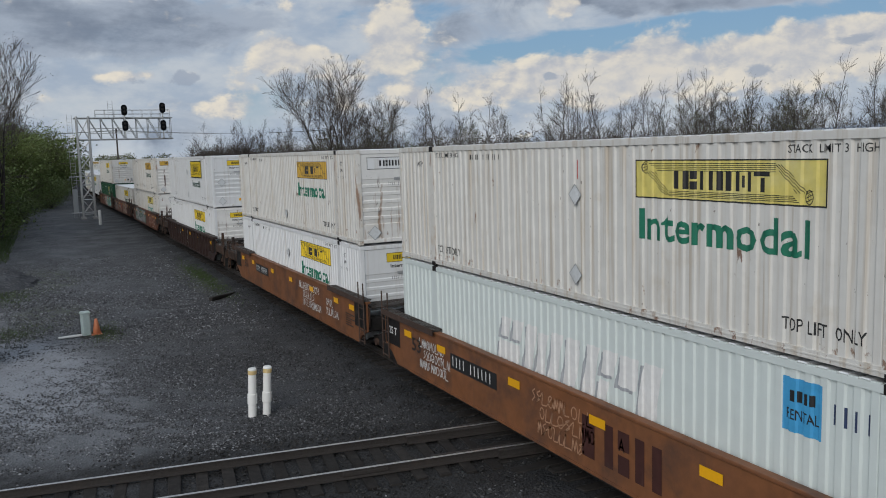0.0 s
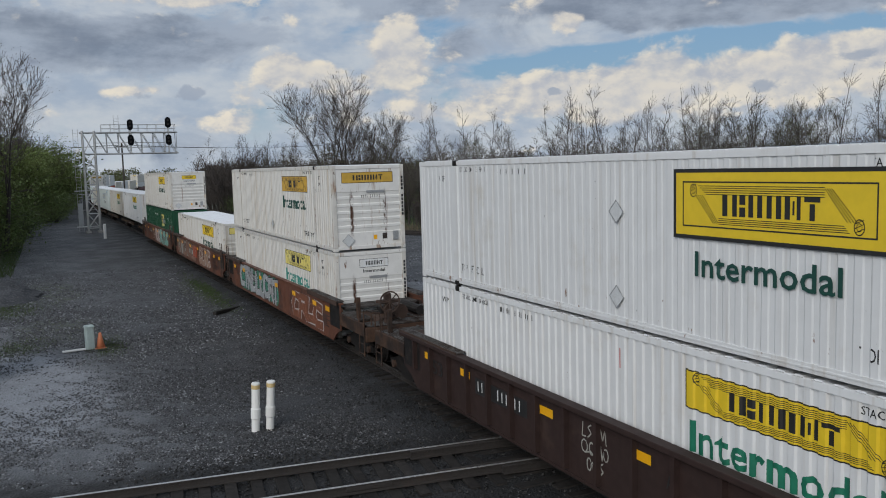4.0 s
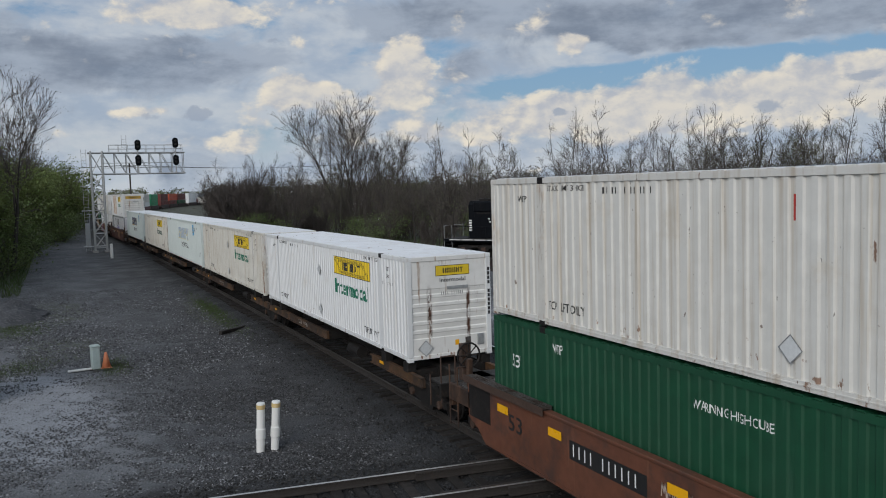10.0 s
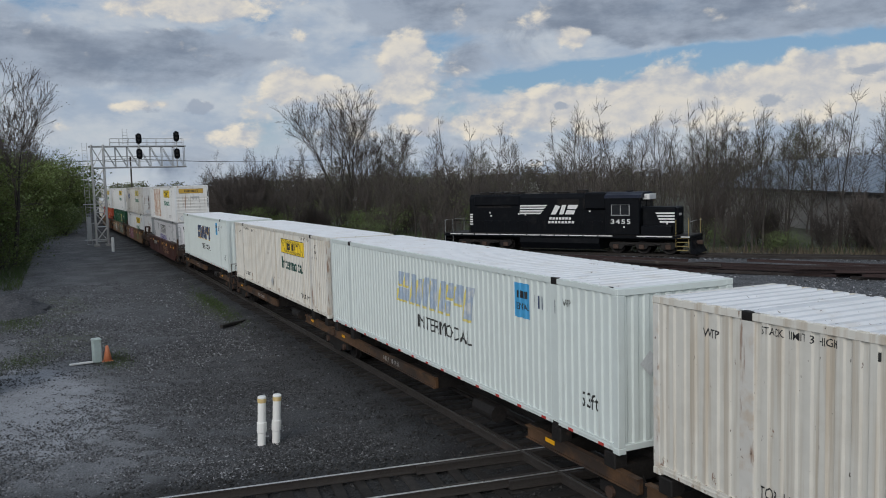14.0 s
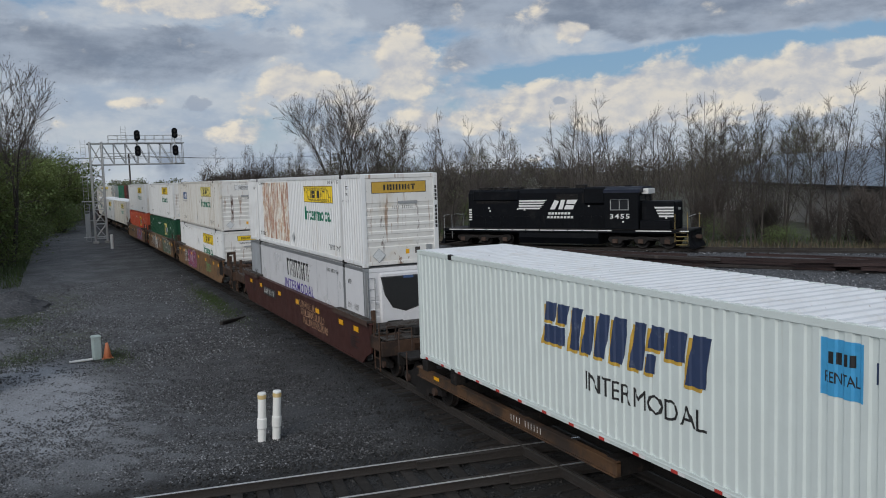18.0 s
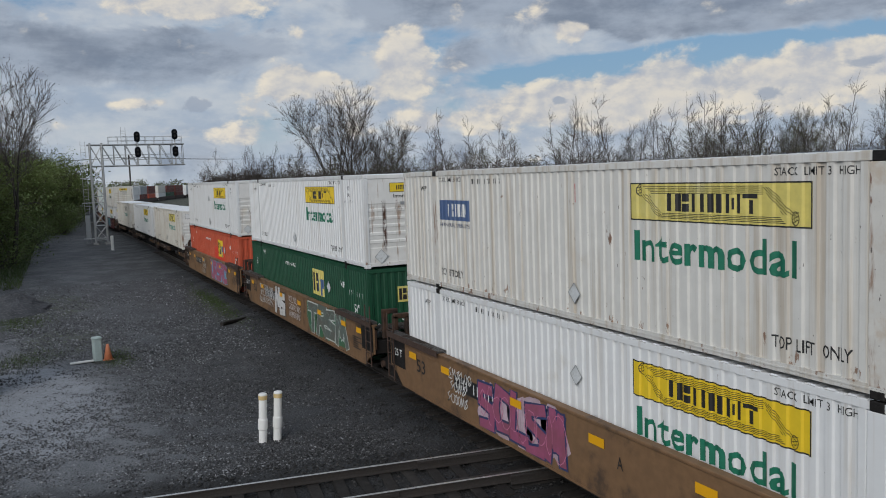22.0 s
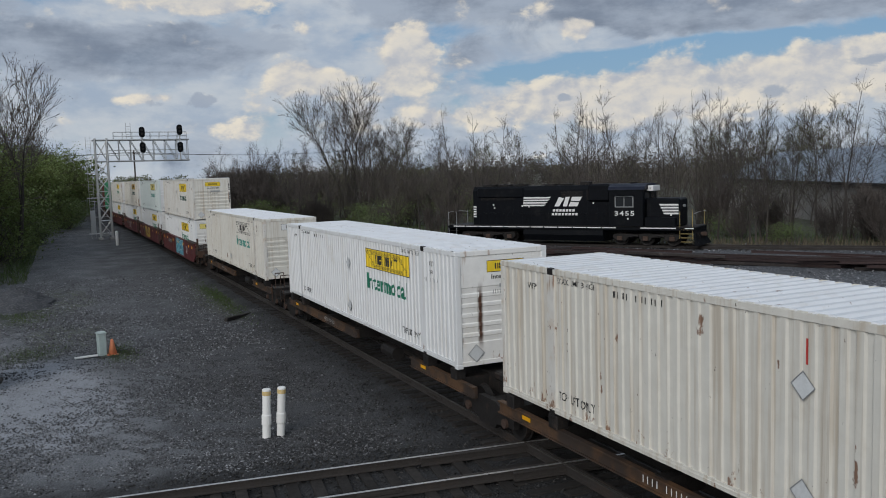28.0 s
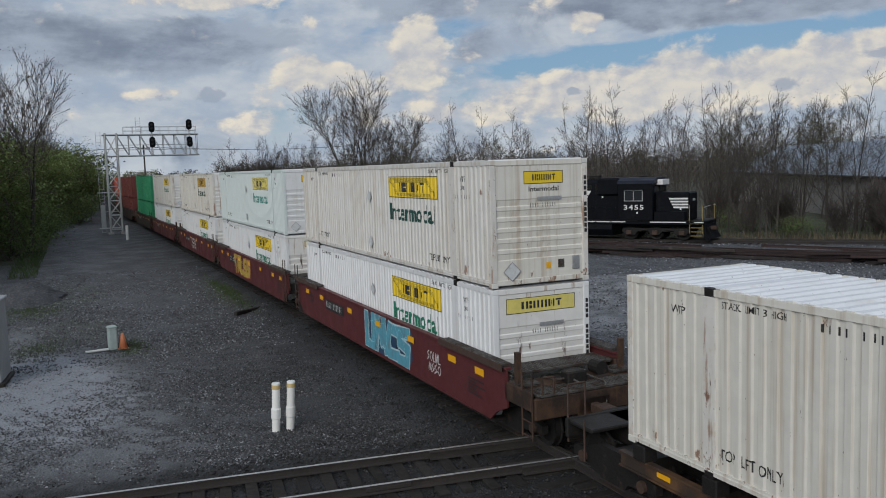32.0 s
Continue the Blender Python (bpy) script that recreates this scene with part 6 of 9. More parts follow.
def well_car(label, paint, back, front, ribs=False, hoops=False, dark_end=True, plain=False, brake=False):
    """One platform of a container well car. back, front: half the way to the neighbour, and 'joint' or 'coupler'."""
    root = thing("well_car", label, "railway car", "cars of the train")
    n0, n1 = 9.0, 9.0
    key = "ribbed" if ribs else "plain"
    for s in (-1, 1):
        put("side_girder", f"{key}{s}", lambda: (ribbed_side if ribs else well_side)(s, n0, n1), paint, root)
    put("well_floor", "a", lambda: well_floor(), "dark_steel", root)
    for e, (half, kind) in ((-1, back), (1, front)):
        put("end_bulkhead", f"{e}", lambda: boxes((*sorted((e * 8.55, e * 8.88)), -CW + 0.05, CW - 0.05, 0.75, 1.16), bevel=0.02), "dark_steel", root)
        put("draft_casting", f"{e}", lambda: boxes((*sorted((e * 8.8, e * 9.06)), -0.55, 0.55, 1.12, 1.34), bevel=0.03), "dark_steel", root)
        for s in (-1, 1):
            put("end_bracket", f"{e}{s}", lambda: boxes((*sorted((e * 8.6, e * 8.98)), *sorted((s * (CW - 0.13), s * (CW - 0.05))), 0.9, 1.5), bevel=0.02), "end_brown", root)
        for s in (-1, 1):
            if not plain:
                put("walkway", f"{e}{s}", lambda: grating(*sorted((e * 5.7, e * 8.95)), *sorted((s * (CW + 0.10), s * (CW - 0.17))), 1.75), "grating", root)
                put("walkway_skirt", f"{e}{s}", lambda: boxes((*sorted((e * 5.65, e * 9.0)), *sorted((s * (CW + 0.115), s * (CW + 0.10))), 1.60, 1.76)), "rust_steel", root)
        if not plain:
            put("end_walkway", f"{e}", lambda: grating(*sorted((e * 8.18, e * 8.95)), -CW + 0.2, CW - 0.2, 1.52), "grating", root)
        if kind == "coupler":
            x1 = half - 0.42
            put("end_platform", f"{e}{half:.2f}", lambda: end_platform(e, x1), "end_brown", root)
            put("coupler", f"{e}{half:.2f}", lambda: coupler(e, x1, half), "rust_steel", root)
            truck(root, e * (x1 - 1.55))
            if not plain:
                put("end_walkway", f"p{e}{half:.2f}", lambda: grating(*sorted((e * (x1 - 0.62), e * x1)), -CW + 0.15, CW - 0.15, 1.30), "grating", root)
                for s in (-1, 1):
                    put("ladder", f"{e}{s}{half:.2f}", lambda: ladder(e * (x1 - 0.30) - 0.2, s * (CW - 0.02), 0.35, 1.78, 0.42), "end_brown", root)
                    put("stanchion", f"{e}{s}{half:.2f}", lambda: boxes((e * (x1 - 0.9) - 0.06, e * (x1 - 0.9) + 0.06, *sorted((s * (CW - 0.1), s * (CW - 0.22))), 1.2, 2.05), bevel=0.01), "end_brown", root)
                if hoops:
                    put("cover_plate", f"{e}{half:.2f}", lambda: boxes((*sorted((e * 9.05, e * (x1 - 0.75))), 0.15, 1.15, 1.33, 1.40), (*sorted((e * 9.1, e * 9.75)), -1.0, -0.05, 1.33, 1.47), bevel=0.02), "end_brown", root)
                else:
                    put("air_tank", f"end{e}{half:.2f}", lambda: tubes([((e * 9.05, 0.72, 1.46), (e * (x1 - 0.75), 0.72, 1.46), 0.16)], 12), "dark_steel", root)
                put("control_valve", f"end{e}{half:.2f}", lambda: boxes((e * 9.5 - 0.16, e * 9.5 + 0.16, -0.35, 0.15, 1.30, 1.56), bevel=0.03), "dark_steel", root)
                for s in (-1, 1):
                    put("side_step", f"end{e}{s}{half:.2f}", lambda: grating(*sorted((e * 9.02, e * (x1 - 0.66))), *sorted((s * (CW - 0.05), s * 0.95)), 1.40), "grating", root)
                    put("handrail", f"end{e}{s}{half:.2f}", lambda: pipe(bmesh.new(), [(e * (x1 - 0.04), s * 1.25, 1.2), (e * (x1 - 0.04), s * 1.25, 1.66), (e * (x1 - 0.04), s * 0.98, 1.66), (e * (x1 - 0.04), s * 0.98, 1.2)], 0.02), "end_brown", root)
                put("brake_pipe", f"end{e}{half:.2f}", lambda: pipe(pipe(bmesh.new(), [(e * 9.0, -0.55, 1.36), (e * 9.5, -0.55, 1.40), (e * 9.5, -0.2, 1.40), (e * (x1 - 0.2), -0.2, 1.36)], 0.025), [(e * 9.0, 0.35, 1.36), (e * (x1 - 0.1), 0.35, 1.36), (e * x1, 0.30, 0.9)], 0.022), "grating", root)
                if e > 0 and brake:
                    brake_gear(root, x1)
        else:
            put("joint_casting", f"{e}{half:.2f}", lambda: boxes((*sorted((e * 8.9, e * (half + 0.06))), -0.35, 0.35, 0.75, 1.12), bevel=0.05), "rust_steel", root)
            if e > 0:
                truck(root, half)
            if not plain:
                for s in (-1, 1):
                    put("ladder", f"j{e}{s}", lambda: ladder(e * 8.78 - 0.2, s * (CW + 0.09), 0.42, 2.25, 0.42, True, 5), "rust_steel", root)
                put("hose", f"{e}{half:.2f}", lambda: pipe(bmesh.new(), [(e * 8.9, -0.5, 1.2), (e * 9.2, -0.6, 1.38), (e * 9.5, -0.55, 1.25), (e * half, -0.4, 1.15)], 0.025), "dark_steel", root)
        if dark_end and not plain:
            put("end_patch", f"{e}", lambda: on_side(sheets((e * 8.45 - 0.5, e * 8.45 + 0.5, 0.82, 1.58)), 0, 0, -CW - 0.003), "dark_steel", root)
        if hoops:
            for s in (-1, 1):
                put("bridge_hoop", f"{e}{s}", lambda: hoop(e * 9.25, s), "end_brown", root)
    if not plain:
        for k, x in enumerate((-7.6, -5.6, -2.2, 0.6, 3.3, 6.0, 7.5)):
            o = put("reflector", "a", lambda: on_side(sheets((0, 0.46, 0, 0.17)), 0, 1.24, -CW - 0.020), "reflect", root)
            o.location.x = x
        put("number_panel", "a", lambda: on_side(sheets((0, 2.2, 0, 0.36)), -4.9, 0.98, -CW - 0.005), "black", root)
        put("number_mark", "car", lambda: on_side(serial_bars(1.95, 0.23, 11), -4.78, 1.05, -CW - 0.009), "white_ink", root)
        put("stencil", "53", lambda: on_side(text_mesh("53", 0.34, 0.55, 0.01), -7.15, 0.95), "black", root)
        put("stencil", "rows", lambda: on_side(sheets(*[(0.0, random.Random(k).uniform(0.4, 0.9), -0.07 * k, -0.07 * k + 0.035) for k in range(6)]), 7.1, 1.05), "black", root)
        put("stencil", "a", lambda: on_side(text_mesh("A", 0.22, 0.16, 0.01), 1.4, 1.0), "black", root)
    return root


def well_floor():
    bm = boxes((-8.6, 8.6, -0.55, 0.55, 0.28, 0.34))
    for x in (-8.0, -4.0, 0.0, 4.0, 8.0):
        box(bm, x - 0.3, x + 0.3, -CW + 0.05, CW - 0.05, 0.27, 0.345)
    return bm


def end_platform(e, x1):
    bm = boxes((*sorted((e * 8.9, e * x1)), -0.42, 0.42, 0.72, 1.12), (*sorted((e * 8.9, e * (x1 - 0.7))), -CW + 0.08, CW - 0.08, 1.16, 1.32), bevel=0.03)
    box(bm, *sorted((e * (x1 - 0.12), e * x1)), -CW + 0.05, CW - 0.05, 0.78, 1.24, bevel=0.02)
    for s in (-1, 1):
        box(bm, *sorted((e * 8.9, e * (x1 - 0.1))), *sorted((s * CW, s * (CW - 0.08))), 0.95, 1.36, bevel=0.02)
    return bm


def coupler(e, x1, half):
    bm = boxes((*sorted((e * (x1 - 0.3), e * (half - 0.12))), -0.10, 0.10, 0.76, 0.98), (*sorted((e * (half - 0.22), e * (half + 0.02))), -0.17, 0.15, 0.70, 1.02), bevel=0.03)
    pipe(bm, [(e * (x1 - 0.1), 0.3, 0.85), (e * x1, 0.32, 0.6), (e * half, 0.2, 0.42)], 0.03)
    return bm


def hoop(x, s):
    y = s * 1.05
    return boxes((x - 0.08, x + 0.08, y - 0.24, y - 0.12, 1.30, 2.10), (x - 0.08, x + 0.08, y + 0.12, y + 0.24, 1.30, 2.10), (x - 0.08, x + 0.08, y - 0.24, y + 0.24, 2.02, 2.16), bevel=0.015)


def hand_wheel(r=0.32):
    bm = bmesh.new()
    n = 16
    pts = [(0, r * math.cos(k * math.tau / n), r * math.sin(k * math.tau / n)) for k in range(n + 1)]
    pipe(bm, pts, 0.024, 6)
    for k in range(4):
        a = k * math.pi / 4
        tube(bm, (0, r * math.cos(a), r * math.sin(a)), (0, -r * math.cos(a), -r * math.sin(a)), 0.016, n=6)
    tube(bm, (-0.12, 0, 0), (0.05, 0, 0), 0.06, n=8)
    return bm


def brake_gear(root, x1):
    stand = put("brake_stand", f"{x1:.2f}", lambda: boxes((x1 - 0.35, x1 - 0.20, -0.72, -0.50, 1.2, 2.2), (x1 - 0.40, x1 - 0.15, -0.95, -0.30, 1.9, 2.0), bevel=0.02), "rust_steel", root)
    w = put("hand_wheel", "a", hand_wheel, "rust_steel", stand)
    w.location = (x1 - 0.08, -0.61, 1.95)
    put("air_tank", f"{x1:.2f}", lambda: tubes([((x1 - 1.35, -0.1, 1.55), (x1 - 0.45, -0.1, 1.55), 0.24)], 14), "rust_steel", root)


def spine_car(label, paint, back, front, brake=False):
    """One platform of a spine car: a centre beam with side channels and arms that carry the box."""
    root = thing("spine_car", label, "railway car", "cars of the train")
    b, f = back[0], front[0]
    put("centre_beam", f"{b:.2f}{f:.2f}", lambda: boxes((-b + 0.3, f - 0.3, -0.36, 0.36, 0.58, 1.06), bevel=0.03), "dark_steel", root)
    for s in (-1, 1):
        for k, (x0, x1) in enumerate(((-min(b, 8.6) + 0.2, 0.3), (4.9, min(f, 8.8)))):
            put("side_channel", f"{s}{k}{b:.1f}{f:.1f}", lambda: boxes((x0, x1, *sorted((s * 1.22, s * 1.14)), 0.70, 0.94), (x0, x1, *sorted((s * 1.27, s * 1.14)), 0.92, 0.955), (x0, x1, *sorted((s * 1.27, s * 1.14)), 0.68, 0.71)), paint, root)
        for x in (-POST, POST, -7.8, 7.8):
            put("pedestal", f"{s}{x}", lambda: boxes((x - 0.16, x + 0.16, *sorted((s * 1.30, s * 1.02)), 0.94, 1.225), bevel=0.02), "dark_steel", root)
    for x in (-7.8, -POST, -3.0, 0.1, 5.1, POST, 7.8):
        arm = put("cross_arm", "a", lambda: boxes((-0.14, 0.14, -1.18, 1.18, 0.66, 0.98)), "dark_steel", root)
        arm.location.x = x
    put("air_tank", "spine", lambda: tubes([((2.0, -0.85, 0.62), (3.0, -0.85, 0.62), 0.20)], 14), "dark_steel", root)
    put("brake_rod", "spine", lambda: tubes([((-6, -0.6, 0.55), (6, -0.6, 0.5), 0.03), ((-5, 0.55, 0.55), (6, 0.55, 0.5), 0.025)], 6), "dark_steel", root)
    for e, (half, kind) in ((-1, back), (1, front)):
        if kind == "coupler":
            put("coupler", f"s{e}{half:.2f}", lambda: coupler(e, half - 0.5, half), "rust_steel", root)
            put("end_platform", f"s{e}{half:.2f}", lambda: boxes((*sorted((e * (half - 1.3), e * (half - 0.45))), -1.25, 1.25, 0.98, 1.06), (*sorted((e * (half - 0.55), e * (half - 0.45))), -1.3, 1.3, 0.7, 1.08), bevel=0.02), "dark_steel", root)
            truck(root, e * (half - 1.75))
            put("grab_iron", f"s{e}{half:.2f}", lambda: pipe(pipe(bmesh.new(), [(e * (half - 0.5), -1.25, 0.6), (e * (half - 0.5), -1.25, 1.75), (e * (half - 0.5), -0.85, 1.75), (e * (half - 0.5), -0.85, 1.0)], 0.02), [(e * (half - 1.1), -1.28, 0.4), (e * (half - 1.1), -1.28, 1.2)], 0.02), "rust_steel", root)
            if brake and e > 0:
                st = put("brake_stand", f"s{half:.2f}", lambda: boxes((half - 0.75, half - 0.55, -0.62, -0.35, 1.0, 2.0), bevel=0.02), "rust_steel", root)
                w = put("hand_wheel", "a", hand_wheel, "dark_steel", st)
                w.location = (half - 0.45, -0.48, 1.72)
        elif e > 0:
            truck(root, half)
            put("joint_casting", f"s{half:.2f}", lambda: boxes((half - 0.9, half + 0.5, -0.45, 0.45, 0.95, 1.16), bevel=0.05), "dark_steel", root)
    for x in (-7.4, 5.6):
        o = put("reflector", "spine", lambda: on_side(sheets((0, 0.34, 0, 0.09)), 0, 0.79, -1.232), "reflect", root)
        o.location.x = x
    put("number_mark", "spine", lambda: on_side(serial_bars(1.3, 0.13, 11), -3.4, 0.76, -1.232), "white_ink", root)
    return root


# ---- the train ----
TRAIN_T = (0.0, 1.0, 2.0, 3.0, 3.5, 5.5, 6.0, 7.0, 8.0, 9.0, 10.0, 11.0, 12.0, 13.0, 14.0, 17.0, 18.0, 19.0, 20.0, 21.0, 22.0, 23.0, 24.0, 25.0, 28.0, 29.0, 30.0, 31.0, 32.0)
TRAIN_S = (0.0, 10.88, 21.88, 32.83, 38.37, 60.16, 65.6, 76.6, 87.51, 98.39, 109.25, 120.13, 131.05, 141.97, 152.74, 184.92, 195.57, 206.2, 217.0, 227.93, 238.92, 249.72, 260.68, 271.41, 303.34, 314.24, 325.0, 335.83, 346.6)
rolling = []  # thing, metres along the train, height


def roll(ob, mid, z):
    rolling.append((ob, mid, z))
    return ob


LOW, HIGH, DECK = 0.335, 3.262, 1.23
white_steel = "white corrugated steel shipping container with a yellow side panel"


def build_train():
    far_ends = (-20.16, -39.66, -62.97, -86.34, -105.66, -124.88, -145.96, -163.1, -180.16, -196.9, -215.37, -235.74, -259.47, -278.91, -298.25, -318.84, -337.29, -357.97, -379.08, -398.81, -417.85, -438.95, -458.3, -481.6, -501.0, -520.4, -543.7, -563.1, -582.5, -605.8, -625.2, -644.6, -667.9, -687.3, -706.7, -730.0, -749.4, -768.8, -792.1, -811.5)
    mid = [u + L / 2 for u in far_ends]
    n = len(mid)
    spines = {6, 7, 8, 9, 10, 15, 16, 17}
    joints = {(0, 1), (3, 4), (4, 5), (6, 7), (7, 8), (8, 9), (12, 13), (13, 14), (15, 16), (18, 19), (19, 20), (21, 22)}
    livery = {0: "car_orange", 1: "car_orange", 2: "car_dark", 3: "car_brown", 4: "car_brown", 5: "car_brown", 11: "car_maroon", 12: "car_tan", 13: "car_tan", 14: "car_tan",
              18: "car_red", 19: "car_red", 20: "car_red", 21: "car_red", 22: "car_dark"}
    tint = {"car_orange": "orange-brown", "car_dark": "dark brown rib-sided", "car_brown": "red-brown graffiti-covered", "car_maroon": "dark maroon", "car_tan": "tan graffiti-covered", "car_red": "dull red"}
    cars = []
    for k in range(n):
        ends = []
        for other, pair in ((k + 1, (k, k + 1)), (k - 1, (k - 1, k))):
            if 0 <= other < n:
                half = abs(mid[other] - mid[k]) / 2
                kind = "joint" if pair in joints else "coupler"
            else:
                half, kind = 11.6, "coupler"
            if kind == "coupler" and k not in spines and (other in spines):
                half = min(half, 10.9)
            ends.append((half, kind))
        back, front = ends
        if k in spines:
            car = spine_car("dark brown skeleton spine car with yellow marks under a container", "spine_brown", back, front, brake=k in (6, 15))
        else:
            paint = livery.get(k, "car_dark")
            car = well_car(f"{tint[paint]} steel well car with grated walkways", paint, back, front, ribs=k == 2, hoops=paint == "car_tan", dark_end=paint not in ("car_red", "car_maroon"), plain=k > 22, brake=k == 3)
        cars.append(roll(car, mid[k], 0.0))
    decorate(cars)
    jb = white_steel
    plans = {
        0: (carrier_box("pale white shipping container with a painted-over name and blue panel", "white_pale", "white_ink", "grey_box", -3.0, 1.30, 5.2, 0.92, blue=True, end_mark=False),
            white_box("white shipping container with pale yellow panel and green word", "white_old", "pale_yellow", "teal", "end_old", red=True)),
        1: (white_box("clean " + jb, "white", "yellow", "teal", "white", second=True),
            white_box("aged white shipping container with ochre panel, rust-streaked end", "white_old", "ochre", "teal", "end_old", "white", wide=True, end_word=False, red=True, second=False)),
        2: (white_box("white shipping container with yellow panel, rust-streaked end", "white", "yellow", "teal", "end_old", clean=True, red=True, second=False), smooth_white()),
        3: (white_box("aged white shipping container with faded yellow panel and word", "white_old", "pale_yellow", "teal_faded", "end_old", "white", red=True, second=False),
            white_box("aged white shipping container with ochre panels and rusty end", "white_old", "ochre", "teal_dark", "end_old", "ochre", wide=True, end_word=False, second=False)),
        4: (white_box("white shipping container with yellow panel, alone in its well", "white_old", "yellow", "teal_dark", "white_old", "pale_yellow", wide=True, end_word=False, red=True, second=False),),
        5: (domestic_box("dark green corrugated steel shipping container with a pale yellow square", "green"),
            white_box("white shipping container with yellow panel, rust along its foot", "white_old", "yellow", "teal_dark", "end_old", red=True, second=False)),
        6: (white_box("white shipping container with yellow panel on a spine car", "white", "yellow", "teal", "end_old"),),
        7: (white_box("cream corrugated steel shipping container with a yellow side panel", "cream", "yellow", "teal", "end_old"),),
        8: (carrier_box("pale white shipping container with a faded blue name", "white_pale", "navy_faded", "pale_yellow", -2.0, 1.55, 4.7, 0.78, "INTERMODAL", -0.6, 0.95),),
        9: (white_box("cream rust-spotted steel shipping container with a yellow side panel", "cream", "yellow", "teal_dark", "end_old", second=False),),
        10: (carrier_box("pale green-white shipping container with a slanting dark blue name", "white_pale", "navy", "ochre", -1.95, 1.52, 4.6, 0.80, "INTERMODAL", -0.55, 0.86),),
        11: (reefer_box("smooth white refrigerated container with a black cooling grille"), rusty_box()),
        12: (white_box("clean " + jb, "white", "yellow", "teal", "end_old"),
             sponsor_box()),
        13: (domestic_box("dark green corrugated steel shipping container with a pale yellow square", "green"),
             white_box("white shipping container with yellow panel, brown-stained end", "white", "yellow", "teal", "end_old", red=True, second=False)),
        14: (domestic_box("faded orange-red corrugated steel shipping container with a yellow square", "orange", True),
             white_box("clean white shipping container with yellow panel above orange box", "white", "yellow", "teal", "end_old")),
        15: (white_box("cream rust-spotted steel shipping container with a faded yellow panel", "cream", "pale_yellow", "teal_faded", "end_old", "white", wide=True, end_word=False, red=True),),
        16: (white_box("clean white shipping container with yellow panel on spine car", "white", "yellow", "teal", "end_old", red=True),),
        17: (white_box("cream corrugated steel shipping container with an outlined side panel", "cream", None, "teal_faded", "cream", "white", wide=False, end_word=False, second=False),),
        18: (white_box(jb, "white", "yellow", "teal", "end_old", "pale_yellow", wide=True, end_word=False), white_box("white shipping container with yellow panel and cream end", "white_old", "yellow", "teal_dark", "cream")),
        19: (white_box(jb, "white", "yellow", "teal", "end_old"), white_box("pale white shipping container with faded panel and word", "white_pale", "pale_yellow", "teal_faded", "white")),
        20: (white_box(jb, "white", "yellow", "teal", "end_old"), white_box("cream corrugated steel shipping container with a yellow panel", "cream", "ochre", "teal_dark", "end_old")),
        21: (white_box(jb, "white", "yellow", "teal", "end_old"), white_box("aged " + jb, "white_old", "yellow", "teal", "end_old")),
    }
    for k, stack in plans.items():
        zs = (DECK,) if k in spines else (LOW, HIGH)
        for ob, z in zip(stack, zs):
            roll(ob, mid[k], z)
    # the distant rest of the train
    paints = {22: ("green_bright", "green_bright"), 23: ("maroon_box", "maroon_box"), 24: ("maroon_box", "orange"), 25: ("green", "maroon_box"), 26: ("white", "white"), 27: ("maroon_box", "grey_box"),
              28: ("orange", "maroon_box"), 29: ("white", "white_old"), 30: ("green", "maroon_box"), 31: ("maroon_box", "maroon_box"), 32: ("white", "white"), 33: ("grey_box", "white"), 34: ("white", "white"),
              35: ("maroon_box", "white"), 36: ("white", "white"), 37: ("blue_box", "white"), 38: ("white", "white"), 39: ("green", "white")}
    words = {"green_bright": "bright green", "maroon_box": "dark red", "green": "dark green", "white": "white", "grey_box": "grey", "orange": "orange-red", "white_old": "aged white", "blue_box": "blue"}
    for k in range(22, n):
        for paint, z in zip(paints[k], (LOW, HIGH)):
            roll(far_box(f"{words[paint]} corrugated steel shipping container far down the line", paint, "yellow" if paint == "white" and k % 2 else None), mid[k], z)


def smooth_white():
    """The newer box: shallow ribs, a heavy black-rimmed panel, thick corner frames."""
    root = thing("shipping_container", "bright white new shipping container with a black-rimmed yellow panel", "container", "containers on the train")
    container_shell(root, "white", "roof", "white", shallow=0.35)
    small_writing(root, clean=True)
    put("sign_rim", "new", lambda: wrap_side(border(3.62, 1.02, 0.055), 1.35, 1.62, 0.022, True), "black", root)
    put("sign_panel", "new", lambda: wrap_side(sheets((0.055, 3.565, 0.055, 0.965)), 1.35, 1.62, 0.020, True), "yellow", root, "painted yellow trade panel with a black rim")
    put("sign_marks", "new", lambda: wrap_side(scroll_mark(3.2, 0.66), 1.55, 1.80, 0.024, True), "black", root)
    put("lettering", "new", lambda: wrap_side(text_mesh("Intermodal", 0.36, 2.5, 0.016, 1.02), 1.80, 1.08, 0.018, True), "teal_dark", root, "painted dark green word")
    end_sign(root)
    put("end_placard", "high", lambda: on_end(diamond(0.22), -0.78, 1.42, 0.03), "placard", root, "diamond placard holder")
    put("placard_rim", "ehigh", lambda: on_end(diamond_rim(0.23), -0.78, 1.42, 0.034), "alu", root)
    return root


def rusty_box():
    root = white_box("white shipping container with a large rust-eaten stretch of side", "white", "yellow", "teal", "end_old", "ochre", wide=True, end_word=False, second=False)
    put("rust_patch", "a", lambda: wrap_side(sheets((0, 4.5, 0, 2.42)), -5.25, 0.30, 0.0025), "rusty", root, "rust-eaten stretch of paint")
    return root


